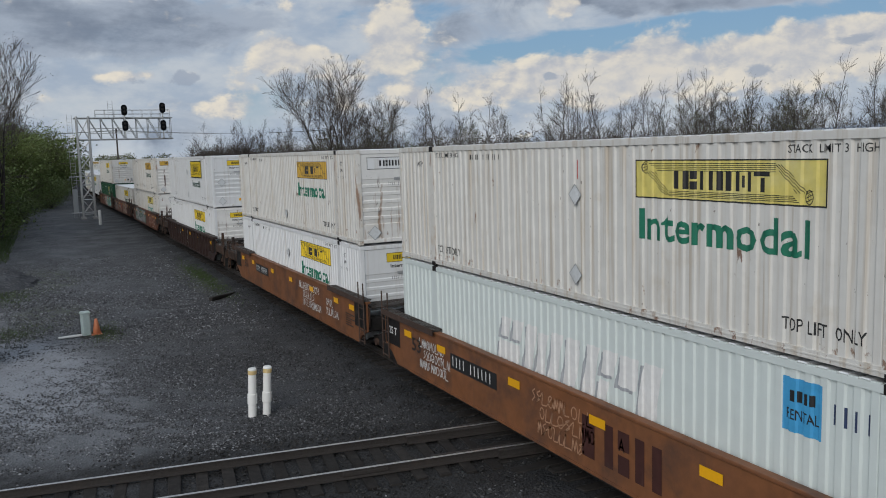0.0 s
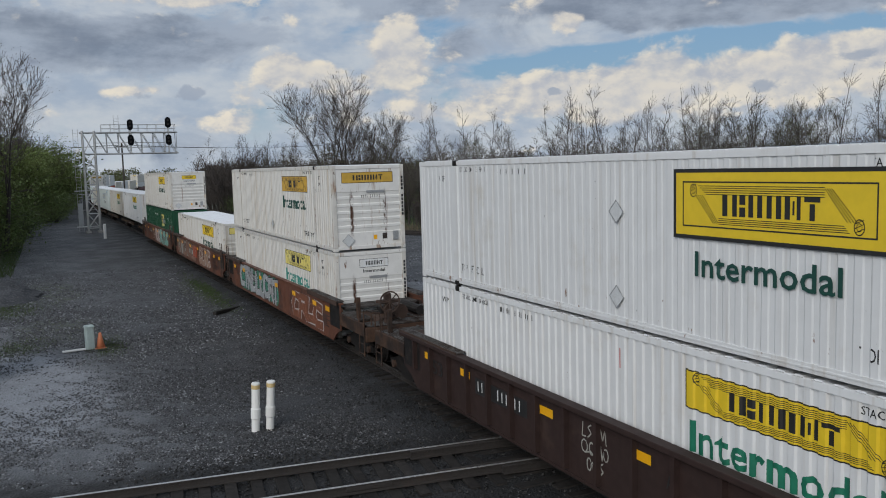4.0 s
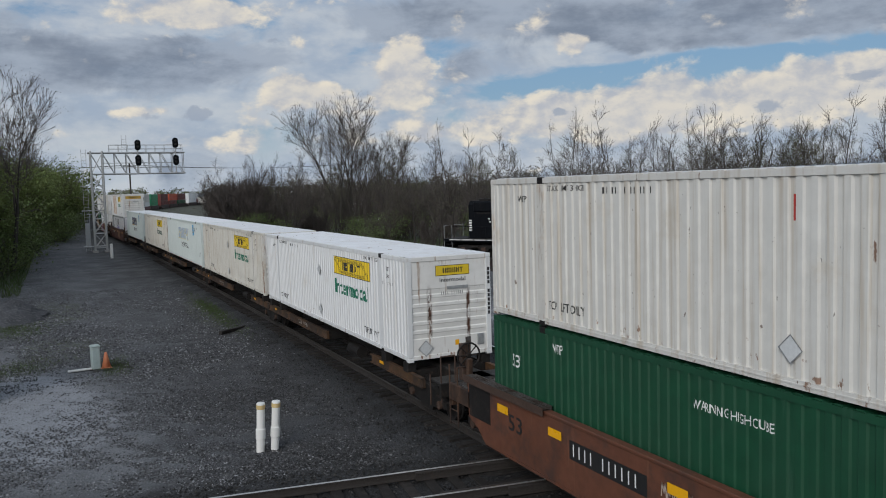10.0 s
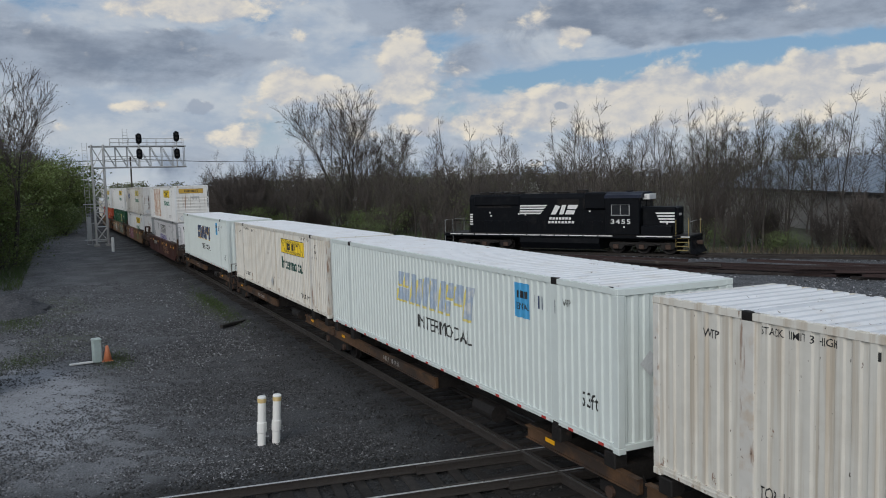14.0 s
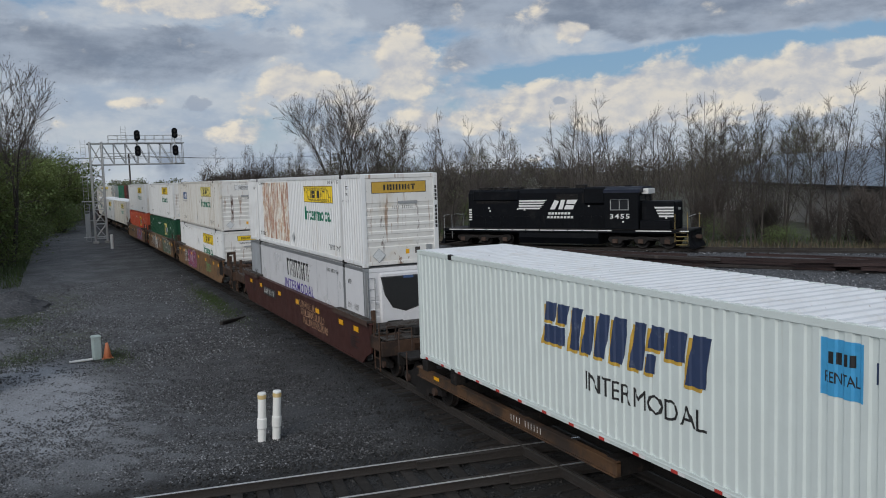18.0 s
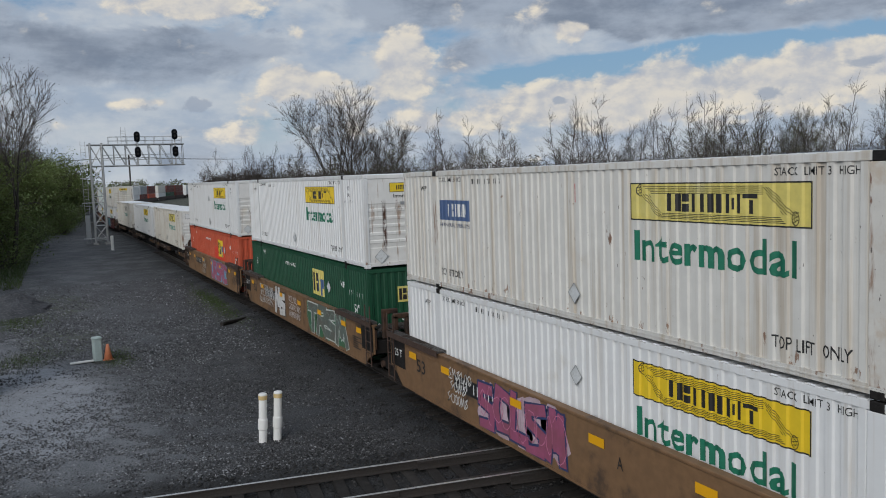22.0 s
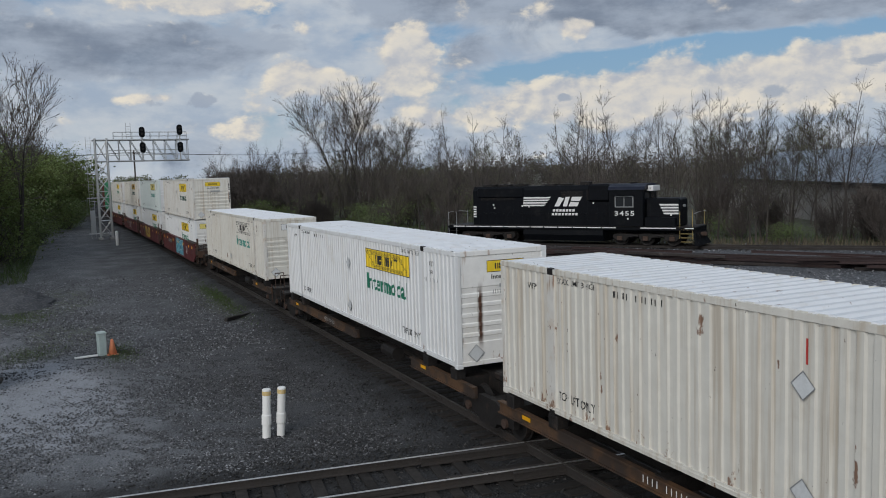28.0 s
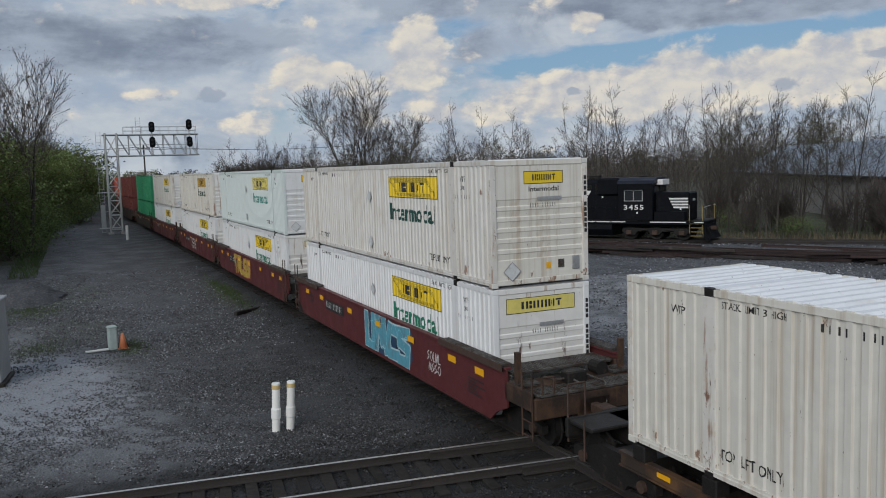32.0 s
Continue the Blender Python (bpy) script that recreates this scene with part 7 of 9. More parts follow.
def sponsor_box():
    root = white_box("aged white shipping container with a blue and a faded yellow panel", "white_old", "pale_yellow", "teal", "end_old", "white", wide=False, end_word=False, red=True, second=False)
    put("sign_panel", "blue", lambda: wrap_side(sheets((0, 1.55, 0, 0.48)), -5.85, 1.72, 0.004), "blue_logo", root, "blue trade panel")
    put("sign_marks", "blue", lambda: wrap_side(add_blocks(bmesh.new(), 0.36, 1.42, 0.09, 0.39, (1.0, 0.7, 0.5, 1.0, 0.75), 0.0), -5.85, 1.72, 0.007), "white_ink", root)
    put("lettering", "blue", lambda: wrap_side(text_mesh("SHIPPING SUPPLY SPECIALISTS", 0.09, 1.55, 0.003), -5.85, 1.56, 0.005), "navy", root)
    return root


def decorate(cars):
    for k in (0, 12, 13, 14):
        put("stencil", "125t", lambda: on_side(text_mesh("125 T", 0.20, 0.62, 0.012), -8.78, 1.12, -CW - 0.008), "white_ink", cars[k], "white stencilled mark on a dark end")
    grey, black, pale, teal, white = (0.36, 0.38, 0.39), (0.015, 0.015, 0.018), (0.55, 0.42, 0.40), (0.22, 0.50, 0.44), (0.66, 0.66, 0.64)
    tag(cars[0], 11, -6.9, 1.9, 0.6, 0.8, white)
    tag(cars[0], 12, -1.6, 2.6, 0.55, 0.9, (0.45, 0.25, 0.15))
    put("graffiti", "ttx", lambda: on_side(add_blocks(bmesh.new(), 0, 2.3, 0, 0.75, (1.0, 1.0, 1.0)), 0.2, 0.6), "car_maroon", cars[0], "dark red block shapes")
    tag(cars[0], 13, 4.2, 2.4, 0.6, 0.7, black)
    tag(cars[1], 14, 1.9, 2.6, 0.6, 0.9, white)
    tag(cars[1], 15, 4.8, 1.5, 0.7, 0.6, white)
    tag(cars[2], 16, -0.9, 0.9, 0.6, 0.9, (0.4, 0.4, 0.36))
    graffiti(cars[3], 21, -6.2, 7.2, 0.42, 1.18, grey, black, 9, (0.04, 0.22, 0.15))
    graffiti(cars[3], 22, 3.2, 3.8, 0.45, 1.0, (0.20, 0.07, 0.035), (0.5, 0.5, 0.5), 4)
    graffiti(cars[4], 23, -7.5, 7.4, 0.45, 1.1, (0.22, 0.12, 0.085), (0.03, 0.03, 0.03), 8, (0.36, 0.42, 0.40))
    put("graffiti", "ttx2", lambda: on_side(add_blocks(bmesh.new(), 0, 1.6, 0, 0.7, (1.0, 1.0, 1.0)), -1.1, 0.7, -CW - 0.016), "orange", cars[4], "orange block shapes")
    graffiti(cars[4], 24, 1.2, 3.6, 0.45, 1.1, (0.34, 0.22, 0.16), (0.6, 0.6, 0.58), 4)
    tag(cars[4], 25, 5.2, 2.2, 0.6, 0.8, black)
    graffiti(cars[5], 26, -0.6, 2.6, 0.45, 1.1, pale, (0.6, 0.55, 0.5), 4)
    graffiti(cars[5], 27, 2.1, 4.6, 0.42, 1.15, teal, (0.35, 0.62, 0.55), 5)
    tag(cars[5], 28, -2.4, 1.5, 0.6, 0.8, (0.5, 0.4, 0.33))
    tag(cars[11], 31, 0.6, 4.2, 0.6, 0.9, (0.50, 0.30, 0.18))
    put("number_mark", "maroon", lambda: on_side(serial_bars(1.9, 0.24, 9), -4.8, 1.05, -CW - 0.012), "white_ink", cars[11])
    graffiti(cars[12], 32, -3.6, 3.4, 0.42, 1.15, (0.34, 0.09, 0.17), (0.03, 0.05, 0.14), 5, (0.55, 0.42, 0.48))
    tag(cars[12], 33, -5.4, 1.4, 0.6, 0.9, white)
    put("graffiti", "spr", lambda: on_side(scrawl(36, 1.6, 0.6, 5, 0.09), 3.6, 0.6), spray((0.16, 0.34, 0.14)), cars[12], "green spray smear")
    tag(cars[13], 34, -6.4, 3.4, 0.6, 0.9, white)
    graffiti(cars[13], 35, -3.1, 1.7, 0.42, 1.18, white, black, 2)
    tag(cars[13], 37, -1.2, 2.4, 0.6, 0.9, (0.6, 0.55, 0.52))
    graffiti(cars[13], 38, 2.0, 4.4, 0.42, 1.2, (0.12, 0.15, 0.13), (0.60, 0.64, 0.60), 4, (0.04, 0.16, 0.08))
    graffiti(cars[14], 39, 0.6, 4.6, 0.42, 1.15, (0.42, 0.12, 0.20), (0.16, 0.34, 0.52), 5, (0.22, 0.46, 0.62))
    tag(cars[14], 40, -2.6, 1.2, 0.5, 1.0, (0.62, 0.6, 0.55))
    graffiti(cars[18], 41, -0.4, 3.8, 0.42, 1.2, (0.10, 0.34, 0.44), (0.45, 0.62, 0.66), 4, (0.02, 0.06, 0.12))
    tag(cars[18], 42, 4.4, 1.6, 0.7, 0.6, white)
    graffiti(cars[19], 43, -3.4, 4.2, 0.45, 1.1, (0.50, 0.34, 0.06), (0.4, 0.08, 0.06), 5)
    tag(cars[20], 44, -2.0, 3.0, 0.6, 0.8, white)


build_train()
# ---- the locomotive ----


def build_loco():
    root = thing("diesel_locomotive", "black six-axle diesel locomotive with white stripes, parked on a curve", "locomotive", at=pose(-53.17, 25.41, SIDING_Z + 0.01, 0, 0, 32.4) @ Matrix.Diagonal((0.985, 1.0, 0.97, 1.0)))
    k = "loco_black"
    part("frame_sill", boxes((-10.2, 10.2, -1.52, 1.52, 1.16, 1.40), (-10.2, 10.2, -0.9, 0.9, 0.95, 1.16), bevel=0.02), k, root)
    part("walkway", boxes((-10.1, 10.1, -1.56, 1.56, 1.401, 1.43)), "dark_steel", root)
    hood = part("long_hood", hood_body(), k, root)
    for j in range(14):
        x = -7.5 + j * 0.79
        part("hood_door", boxes((x, x + 0.76, -0.915, -0.900, 1.5, 3.35), bevel=0.006), k, hood)
        part("latch", boxes((x + 0.66, x + 0.70, -0.93, -0.914, 2.3, 2.42)), "dark_steel", hood)
    for x0, x1, z0, z1 in ((-7.3, -4.2, 3.45, 4.05), (-0.2, 1.6, 3.55, 4.05), (1.9, 3.6, 3.4, 4.1)):
        g = bmesh.new()
        z = z0
        while z < z1:
            box(g, x0, x1, -0.93, -0.90, z, z + 0.035)
            z += 0.07
        part("intake_grille", g, "dark_steel", hood)
    for x in (-6.9, -5.5, -4.1):
        fan = part("radiator_fan", tube(bmesh.new(), (x, 0, 4.53), (x, 0, 4.70), 0.62, n=18), "dark_steel", hood)
        part("fan_hub", tube(bmesh.new(), (x, 0, 4.70), (x, 0, 4.73), 0.16, n=10), k, fan)
    for x in (-1.4, -0.1):
        part("brake_fan", tube(bmesh.new(), (x, 0, 4.53), (x, 0, 4.67), 0.55, n=18), "dark_steel", hood)
    part("exhaust_stack", boxes((1.1, 1.9, -0.25, 0.25, 4.53, 4.80), bevel=0.03), "dark_steel", hood)
    part("filter_box", boxes((2.1, 3.85, -1.15, 1.15, 3.3, 4.60), bevel=0.12), k, root)
    cab = part("cab", boxes((3.9, 6.5, -1.52, 1.52, 1.43, 4.20), bevel=0.04), k, root)
    part("cab_roof", cab_roof(), "loco_blue", cab)
    for s in (-1, 1):
        for x0, x1 in ((4.45, 5.05), (5.12, 5.72)):
            part("side_window", boxes((x0, x1, *sorted((s * 1.53, s * 1.50)), 2.95, 3.62)), "glass", cab)
        part("window_frame", boxes((4.38, 4.44, *sorted((s * 1.545, s * 1.5)), 2.88, 3.70), (5.06, 5.11, *sorted((s * 1.545, s * 1.5)), 2.88, 3.70), (5.73, 5.79, *sorted((s * 1.545, s * 1.5)), 2.88, 3.70), (4.38, 5.79, *sorted((s * 1.545, s * 1.5)), 2.86, 2.92), (4.38, 5.79, *sorted((s * 1.545, s * 1.5)), 3.64, 3.70)), "galv", cab)
        part("sun_visor", boxes((4.35, 5.85, *sorted((s * 1.72, s * 1.52)), 3.72, 3.76), bevel=0.01), k, cab)
        part("windshield", boxes((6.50, 6.52, *sorted((s * 0.15, s * 1.1)), 3.42, 3.95)), "glass", cab)
    part("number_board", boxes((6.45, 7.0, -0.75, 0.75, 4.02, 4.42), bevel=0.03), "white_ink", cab, "pale number board above the windshield")
    part("number_mark", turned_text(serial_bars(0.36, 0.16, 4), 6.53, -0.756, 4.13), "black", cab)
    part("horn", tubes([((5.0, 0.2, 4.62), (5.5, 0.2, 4.66), 0.06), ((5.0, 0, 4.62), (5.4, 0, 4.66), 0.05)], 8), "dark_steel", cab)
    nose = part("short_hood", boxes((6.5, 9.0, -0.95, 0.95, 1.43, 3.48), bevel=0.10), k, root)
    part("nose_headlight", tubes([((8.98, -0.15, 2.9), (9.06, -0.15, 2.9), 0.1), ((8.98, 0.15, 2.9), (9.06, 0.15, 2.9), 0.1)], 10), "galv", nose)
    for j in range(4):
        z = 2.95 - j * 0.21
        bm = bmesh.new()
        poly_sheet(bm, ((7.55 + 0.10 * j, z), (8.9, z), (8.9, z + 0.12), (7.5 + 0.10 * j, z + 0.12)))
        part("white_stripe", turned_text(bm, 0, -0.957, 0), "white_ink", nose)
    part("fuel_tank", tank_body(), k, root)
    part("battery_box", boxes((6.6, 8.8, -1.5, -1.0, 1.43, 2.1), (6.6, 8.8, 1.0, 1.5, 1.43, 2.1), bevel=0.03), k, root)
    # painted marks on the side that is seen
    y = -0.934
    for j in range(4):
        bm = bmesh.new()
        z = 3.55 - j * 0.20
        poly_sheet(bm, ((-3.4 - 0.02 * j, z), (-1.22 - 0.16 * j, z), (-0.98 - 0.16 * j, z + 0.12), (-3.4 - 0.02 * j, z + 0.12)))
        part("white_stripe", turned_text(bm, 0, y, 0), "white_ink", hood)
    bm = bmesh.new()
    for pts in (((-0.75, 2.92), (-0.35, 2.92), (0.05, 3.55), (-0.35, 3.66)), ((-0.05, 2.92), (0.30, 2.92), (0.55, 3.66), (0.2, 3.66)), ((0.42, 2.92), (1.15, 2.92), (1.3, 3.22), (0.6, 3.28)), ((0.62, 3.36), (1.35, 3.32), (1.55, 3.66), (0.72, 3.66))):
        poly_sheet(bm, pts)
    part("emblem", turned_text(bm, 0, y, 0), "white_ink", hood, "white slanting emblem shapes")
    for x0, z0 in [(-0.9 + 0.27 * k, 2.52) for k in range(7)] + [(-1.0 + 0.28 * k, 2.22) for k in range(8)]:
        part("name_bar", turned_text(add_blocks(bmesh.new(), x0, x0 + 0.20, z0, z0 + 0.18, (0.9,), 0.15, False), 0, y, 0), "white_ink", hood)
    part("fleet_number", turned_text(text_mesh("3455", 0.34, 1.5, 0.02, 1.2), 4.35, -1.527, 2.25), "white_ink", cab, "white cab-side fleet number")
    for x0, x1 in [(-9.6 + 1.18 * j, -9.6 + 1.18 * j + 1.08) for j in range(12)] + [(6.3, 8.9), (9.5, 10.15)]:
        part("sill_stripe", boxes((x0, x1, -1.535, -1.522, 1.30, 1.375)), "white_ink", root)
    for j in range(5):
        part("white_stripe", boxes((-8.02, -7.75, -0.936, -0.93, 2.05 + 0.2 * j, 2.17 + 0.2 * j)), "white_ink", hood)
    for x, z in ((-6.2, 3.0), (-6.1, 2.75), (-3.6, 2.9), (-3.0, 2.85), (2.4, 3.1), (8.3, 2.2), (5.3, 1.95)):
        part("placard_mark", boxes((x, x + 0.12, -0.94 if x < 3.8 else (-1.53 if x < 6.5 else -0.96), -0.93 if x < 3.8 else (-1.52 if x < 6.5 else -0.95), z, z + 0.12)), "white_ink", root)
    # handrails
    for s in (-1, 1):
        y = s * 1.50
        xs = [-9.4 + 1.62 * j for j in range(9)]
        for x in xs:
            part("handrail_post", tubes([((x, y, 1.42), (x, y, 2.45), 0.018)], 6), k, root)
        part("handrail", tubes([((xs[0], y, 2.45), (3.7, y, 2.45), 0.018)], 6), k, root)
        for x in (9.15, 10.05, -9.35, -10.1):
            part("grab_post", tubes([((x, y, 0.55), (x, y, 2.55), 0.022)], 6), "yellow_rail" if x > 0 else "galv", root)
        for e in (-1, 1):
            steps = bmesh.new()
            for j in range(4):
                box(steps, e * 9.6 - 0.38, e * 9.6 + 0.38, *sorted((s * 1.52, s * 1.22)), 0.35 + 0.29 * j, 0.38 + 0.29 * j)
            part("step_well", steps, "yellow_rail" if e > 0 else "dark_steel", root)
    for e in (-1, 1):
        part("end_handrail", pipe(bmesh.new(), [(e * 10.15, -1.5, 2.4), (e * 10.3, -0.9, 2.5), (e * 10.3, -0.35, 2.5)], 0.02), "galv", root)
        part("end_handrail", pipe(bmesh.new(), [(e * 10.15, 1.5, 2.4), (e * 10.3, 0.9, 2.5), (e * 10.3, 0.35, 2.5)], 0.02), "galv", root)
        part("coupler", boxes((*sorted((e * 10.1, e * 10.65)), -0.14, 0.14, 0.72, 1.0), bevel=0.04), "rust_steel", root)
        plow = bmesh.new()
        prism(plow, ((e * 10.15, 0.10), (e * 10.55, 0.12), (e * 10.3, 0.55), (e * 10.2, 1.15), (e * 10.1, 1.15)), -1.45, 1.45)
        part("plow", plow, k, root)
        for j in range(5):
            part("brake_hose", pipe(bmesh.new(), [(e * 10.25, -1.1 + 0.5 * j, 1.0), (e * 10.42, -1.1 + 0.5 * j, 0.8), (e * 10.4, -1.0 + 0.5 * j, 0.55)], 0.025), "dark_steel", root)
        loco_truck(root, e * 6.55)
    return root


def turned_text(bm, x, y, z):
    for v in bm.verts:
        v.co = (v.co.x + x, y, v.co.z + z)
    return bm


def hood_body():
    bm = bmesh.new()
    prof = ((-0.91, 1.43), (-0.91, 4.22), (-0.66, 4.54), (0.66, 4.54), (0.91, 4.22), (0.91, 1.43))
    a = [bm.verts.new((-8.05, y, z)) for y, z in prof]
    b = [bm.verts.new((3.9, y, z)) for y, z in prof]
    for j in range(5):
        bm.faces.new((a[j], a[j + 1], b[j + 1], b[j]))
    bm.faces.new(a[::-1])
    bm.faces.new(b)
    box(bm, -7.6, -3.4, -1.02, 1.02, 3.62, 4.48, bevel=0.1)
    bmesh.ops.recalc_face_normals(bm, faces=bm.faces)
    return bm


def cab_roof():
    bm = bmesh.new()
    prof = ((-1.56, 4.15), (-1.45, 4.38), (-0.8, 4.58), (0.8, 4.58), (1.45, 4.38), (1.56, 4.15))
    a = [bm.verts.new((3.85, y, z)) for y, z in prof]
    b = [bm.verts.new((6.62, y, z)) for y, z in prof]
    for j in range(5):
        bm.faces.new((a[j], a[j + 1], b[j + 1], b[j]))
    bm.faces.new(a[::-1])
    bm.faces.new(b)
    bmesh.ops.recalc_face_normals(bm, faces=bm.faces)
    return bm


def tank_body():
    bm = bmesh.new()
    prof = ((-1.45, 1.14), (-1.5, 0.75), (-1.2, 0.28), (1.2, 0.28), (1.5, 0.75), (1.45, 1.14))
    a = [bm.verts.new((-3.2, y, z)) for y, z in prof]
    b = [bm.verts.new((3.4, y, z)) for y, z in prof]
    for j in range(5):
        bm.faces.new((a[j], a[j + 1], b[j + 1], b[j]))
    bm.faces.new(a[::-1])
    bm.faces.new(b)
    bm.faces.new((a[0], b[0], b[5], a[5]))
    bmesh.ops.recalc_face_normals(bm, faces=bm.faces)
    return bm


def loco_truck(root, x):
    t = part("truck", boxes((-1.9, 1.9, -0.6, 0.6, 0.55, 0.85), bevel=0.03), "dark_steel", root)
    t.location = (x, 0, 0)
    for s in (-1, 1):
        bm = bmesh.new()
        prism(bm, ((-2.5, 0.62), (-2.4, 0.86), (2.4, 0.86), (2.5, 0.62), (2.2, 0.36), (1.5, 0.36), (1.3, 0.62), (0.5, 0.62), (0.3, 0.36), (-0.3, 0.36), (-0.5, 0.62), (-1.3, 0.62), (-1.5, 0.36), (-2.2, 0.36)), *sorted((s * 1.18, s * 1.02)))
        part("side_frame", bm, "dark_steel", t)
        for a in (-1.95, 0.0, 1.95):
            w = put("wheel", f"l{s}", lambda: turned(big_wheel(), s), "dark_steel", t)
            w.location = (a, s * 0.78, 0.51)
            part("journal_box", boxes((a - 0.2, a + 0.2, *sorted((s * 1.28, s * 1.1)), 0.36, 0.70), bevel=0.04), "rust_steel", t)
        for a in (-0.95, 0.95):
            part("brake_cylinder", tubes([((a, s * 1.2, 0.78), (a + 0.45, s * 1.2, 0.72), 0.1)], 10), "dark_steel", t)


def big_wheel():
    bm = wheel_mesh()
    for v in bm.verts:
        v.co.x *= 1.2
        v.co.z *= 1.2
    return bm


build_loco()

# ---- the signal gantry ----


def build_gantry():
    root = thing("signal_gantry", "galvanised lattice cantilever signal bridge with black signal heads", "signal gantry", at=pose(-101.6, 0, 0))
    x0, x1, y0, y1 = -0.55, 0.55, -6.0, -4.75
    top, low = 10.9, 8.5
    for x in (x0, x1):
        for y in (y0, y1):
            part("mast_leg", tubes([((x, y, -0.3), (x, y, top + 0.2), 0.11)], 8), "galv", root)
            part("footing", boxes((x - 0.3, x + 0.3, y - 0.3, y + 0.3, -0.45, -0.15), bevel=0.03), "debris", root)
    zs = np.linspace(0.15, 8.4, 6)
    for a, b in zip(zs, zs[1:]):
        for x in (x0, x1):
            part("mast_brace", tubes([((x, y0, a), (x, y1, b), 0.045), ((x, y1, a), (x, y0, b), 0.045), ((x, y0, a), (x, y1, a), 0.045)], 6), "galv", root)
        for y in (y0, y1):
            part("mast_brace", tubes([((x0, y, a), (x1, y, b), 0.03), ((x0, y, a), (x1, y, a), 0.03)], 6), "galv", root)
    for x in (x0, x1):
        part("mast_brace", tubes([((x, y0, low), (x, y1, top), 0.035), ((x, y1, low), (x, y0, top), 0.035)], 6), "galv", root)
        for z in (low, top):
            part("chord", tubes([((x, y0 - (0.3 if z == top else 0), z), (x, 4.25, z), 0.08)], 8), "galv", root)
        ys = np.linspace(y1, 4.1, 8)
        for j, (a, b) in enumerate(zip(ys, ys[1:])):
            part("truss_post", tubes([((x, b, low), (x, b, top), 0.04)], 6), "galv", root)
            part("truss_diagonal", tubes([((x, a, top), (x, b, low), 0.04)], 6), "galv", root)
        part("deck_rail", tubes([((x, -4.0, z), (x, 4.0, z), 0.022) for z in (11.35, 11.8)], 6), "galv", root)
        for y in np.linspace(-4.0, 4.0, 9):
            part("rail_post", tubes([((x, y, 10.9), (x, y, 11.8), 0.022)], 6), "galv", root)
        part("lower_rail", tubes([((x, -4.7, z), (x, 3.9, z), 0.02) for z in (9.2, 9.75)], 6), "galv", root)
    part("deck", grating(x0, x1, -4.7, 4.2, 10.98, 0.3), "galv", root)
    part("cross_tie", tubes([((x0, y, low), (x1, y, low), 0.03) for y in np.linspace(y1, 4.2, 8)], 6), "galv", root)
    part("ladder", ladder(0.0, -6.95, -0.2, 11.3, 0.50, False, 30), "galv", root)
    for z in (4.0, 6.8, 2.2):
        part("ladder_bracket", tubes([((x0, -6.7, z), (x0, -5.0, z), 0.03)], 6), "galv", root)
    part("antenna_ladder", ladder(0.0, -2.6, 10.9, 12.9, 0.5, False, 6), "galv", root)
    for y, zz in ((-0.95, 11.75), (3.2, 12.0)):
        for z in (zz, 10.0):
            h = part("signal_head", signal_head(y, z), "loco_black", root, "black round-topped signal head")
            part("lens_hood", tubes([((0.95, y, z + d), (1.25, y, z + d), 0.12) for d in (0.24, -0.18)], 10), "dark_steel", h)
        part("signal_pole", tubes([((0.75, y, 8.5), (0.75, y, zz + 0.3), 0.07)], 8), "galv", root)
        part("pole_clamp", boxes((0.5, 0.8, y - 0.1, y + 0.1, 8.5, 8.65), (0.5, 0.8, y - 0.1, y + 0.1, 10.85, 11.0)), "galv", root)
    part("service_case", boxes((0.06, 0.10, -6.92, -6.47, 0.4, 3.0), bevel=0.01), "cabinet", root)
    part("platform", boxes((-0.5, 0.5, -7.2, -4.7, 0.30, 0.36)), "galv", root)
    part("mast_platform", tubes([((0.3, -7.2, z), (0.3, -4.7, z), 0.05) for z in (0.35, 4.4, 7.2)], 6), "galv", root)
    return root


def signal_head(y, z):
    bm = bmesh.new()
    n = 16
    pts = [(y + 0.33 * math.cos(a), z + 0.28 * (1 if math.sin(a) > 0 else -1) + 0.33 * math.sin(a)) for a in np.linspace(0, math.tau, n, endpoint=False)]
    a = [bm.verts.new((0.82, p, q)) for p, q in pts]
    b = [bm.verts.new((0.95, p, q)) for p, q in pts]
    for j in range(n):
        bm.faces.new((a[j], a[(j + 1) % n], b[(j + 1) % n], b[j]))
    bm.faces.new(a[::-1])
    bm.faces.new(b)
    bmesh.ops.recalc_face_normals(bm, faces=bm.faces)
    return bm


build_gantry()

# ---- small things on the ground ----


def zg(x, y):
    return float(ground_height(np.array([x]), np.array([y]))[0])


def lathe(prof, n=20):
    bm = bmesh.new()
    rings = [[bm.verts.new((r * math.cos(k * math.tau / n), r * math.sin(k * math.tau / n), z)) for k in range(n)] for r, z in prof]
    for a, b in zip(rings, rings[1:]):
        for k in range(n):
            bm.faces.new((a[k], a[(k + 1) % n], b[(k + 1) % n], b[k]))
    bm.faces.new(rings[0][::-1])
    bm.faces.new(rings[-1])
    return bm


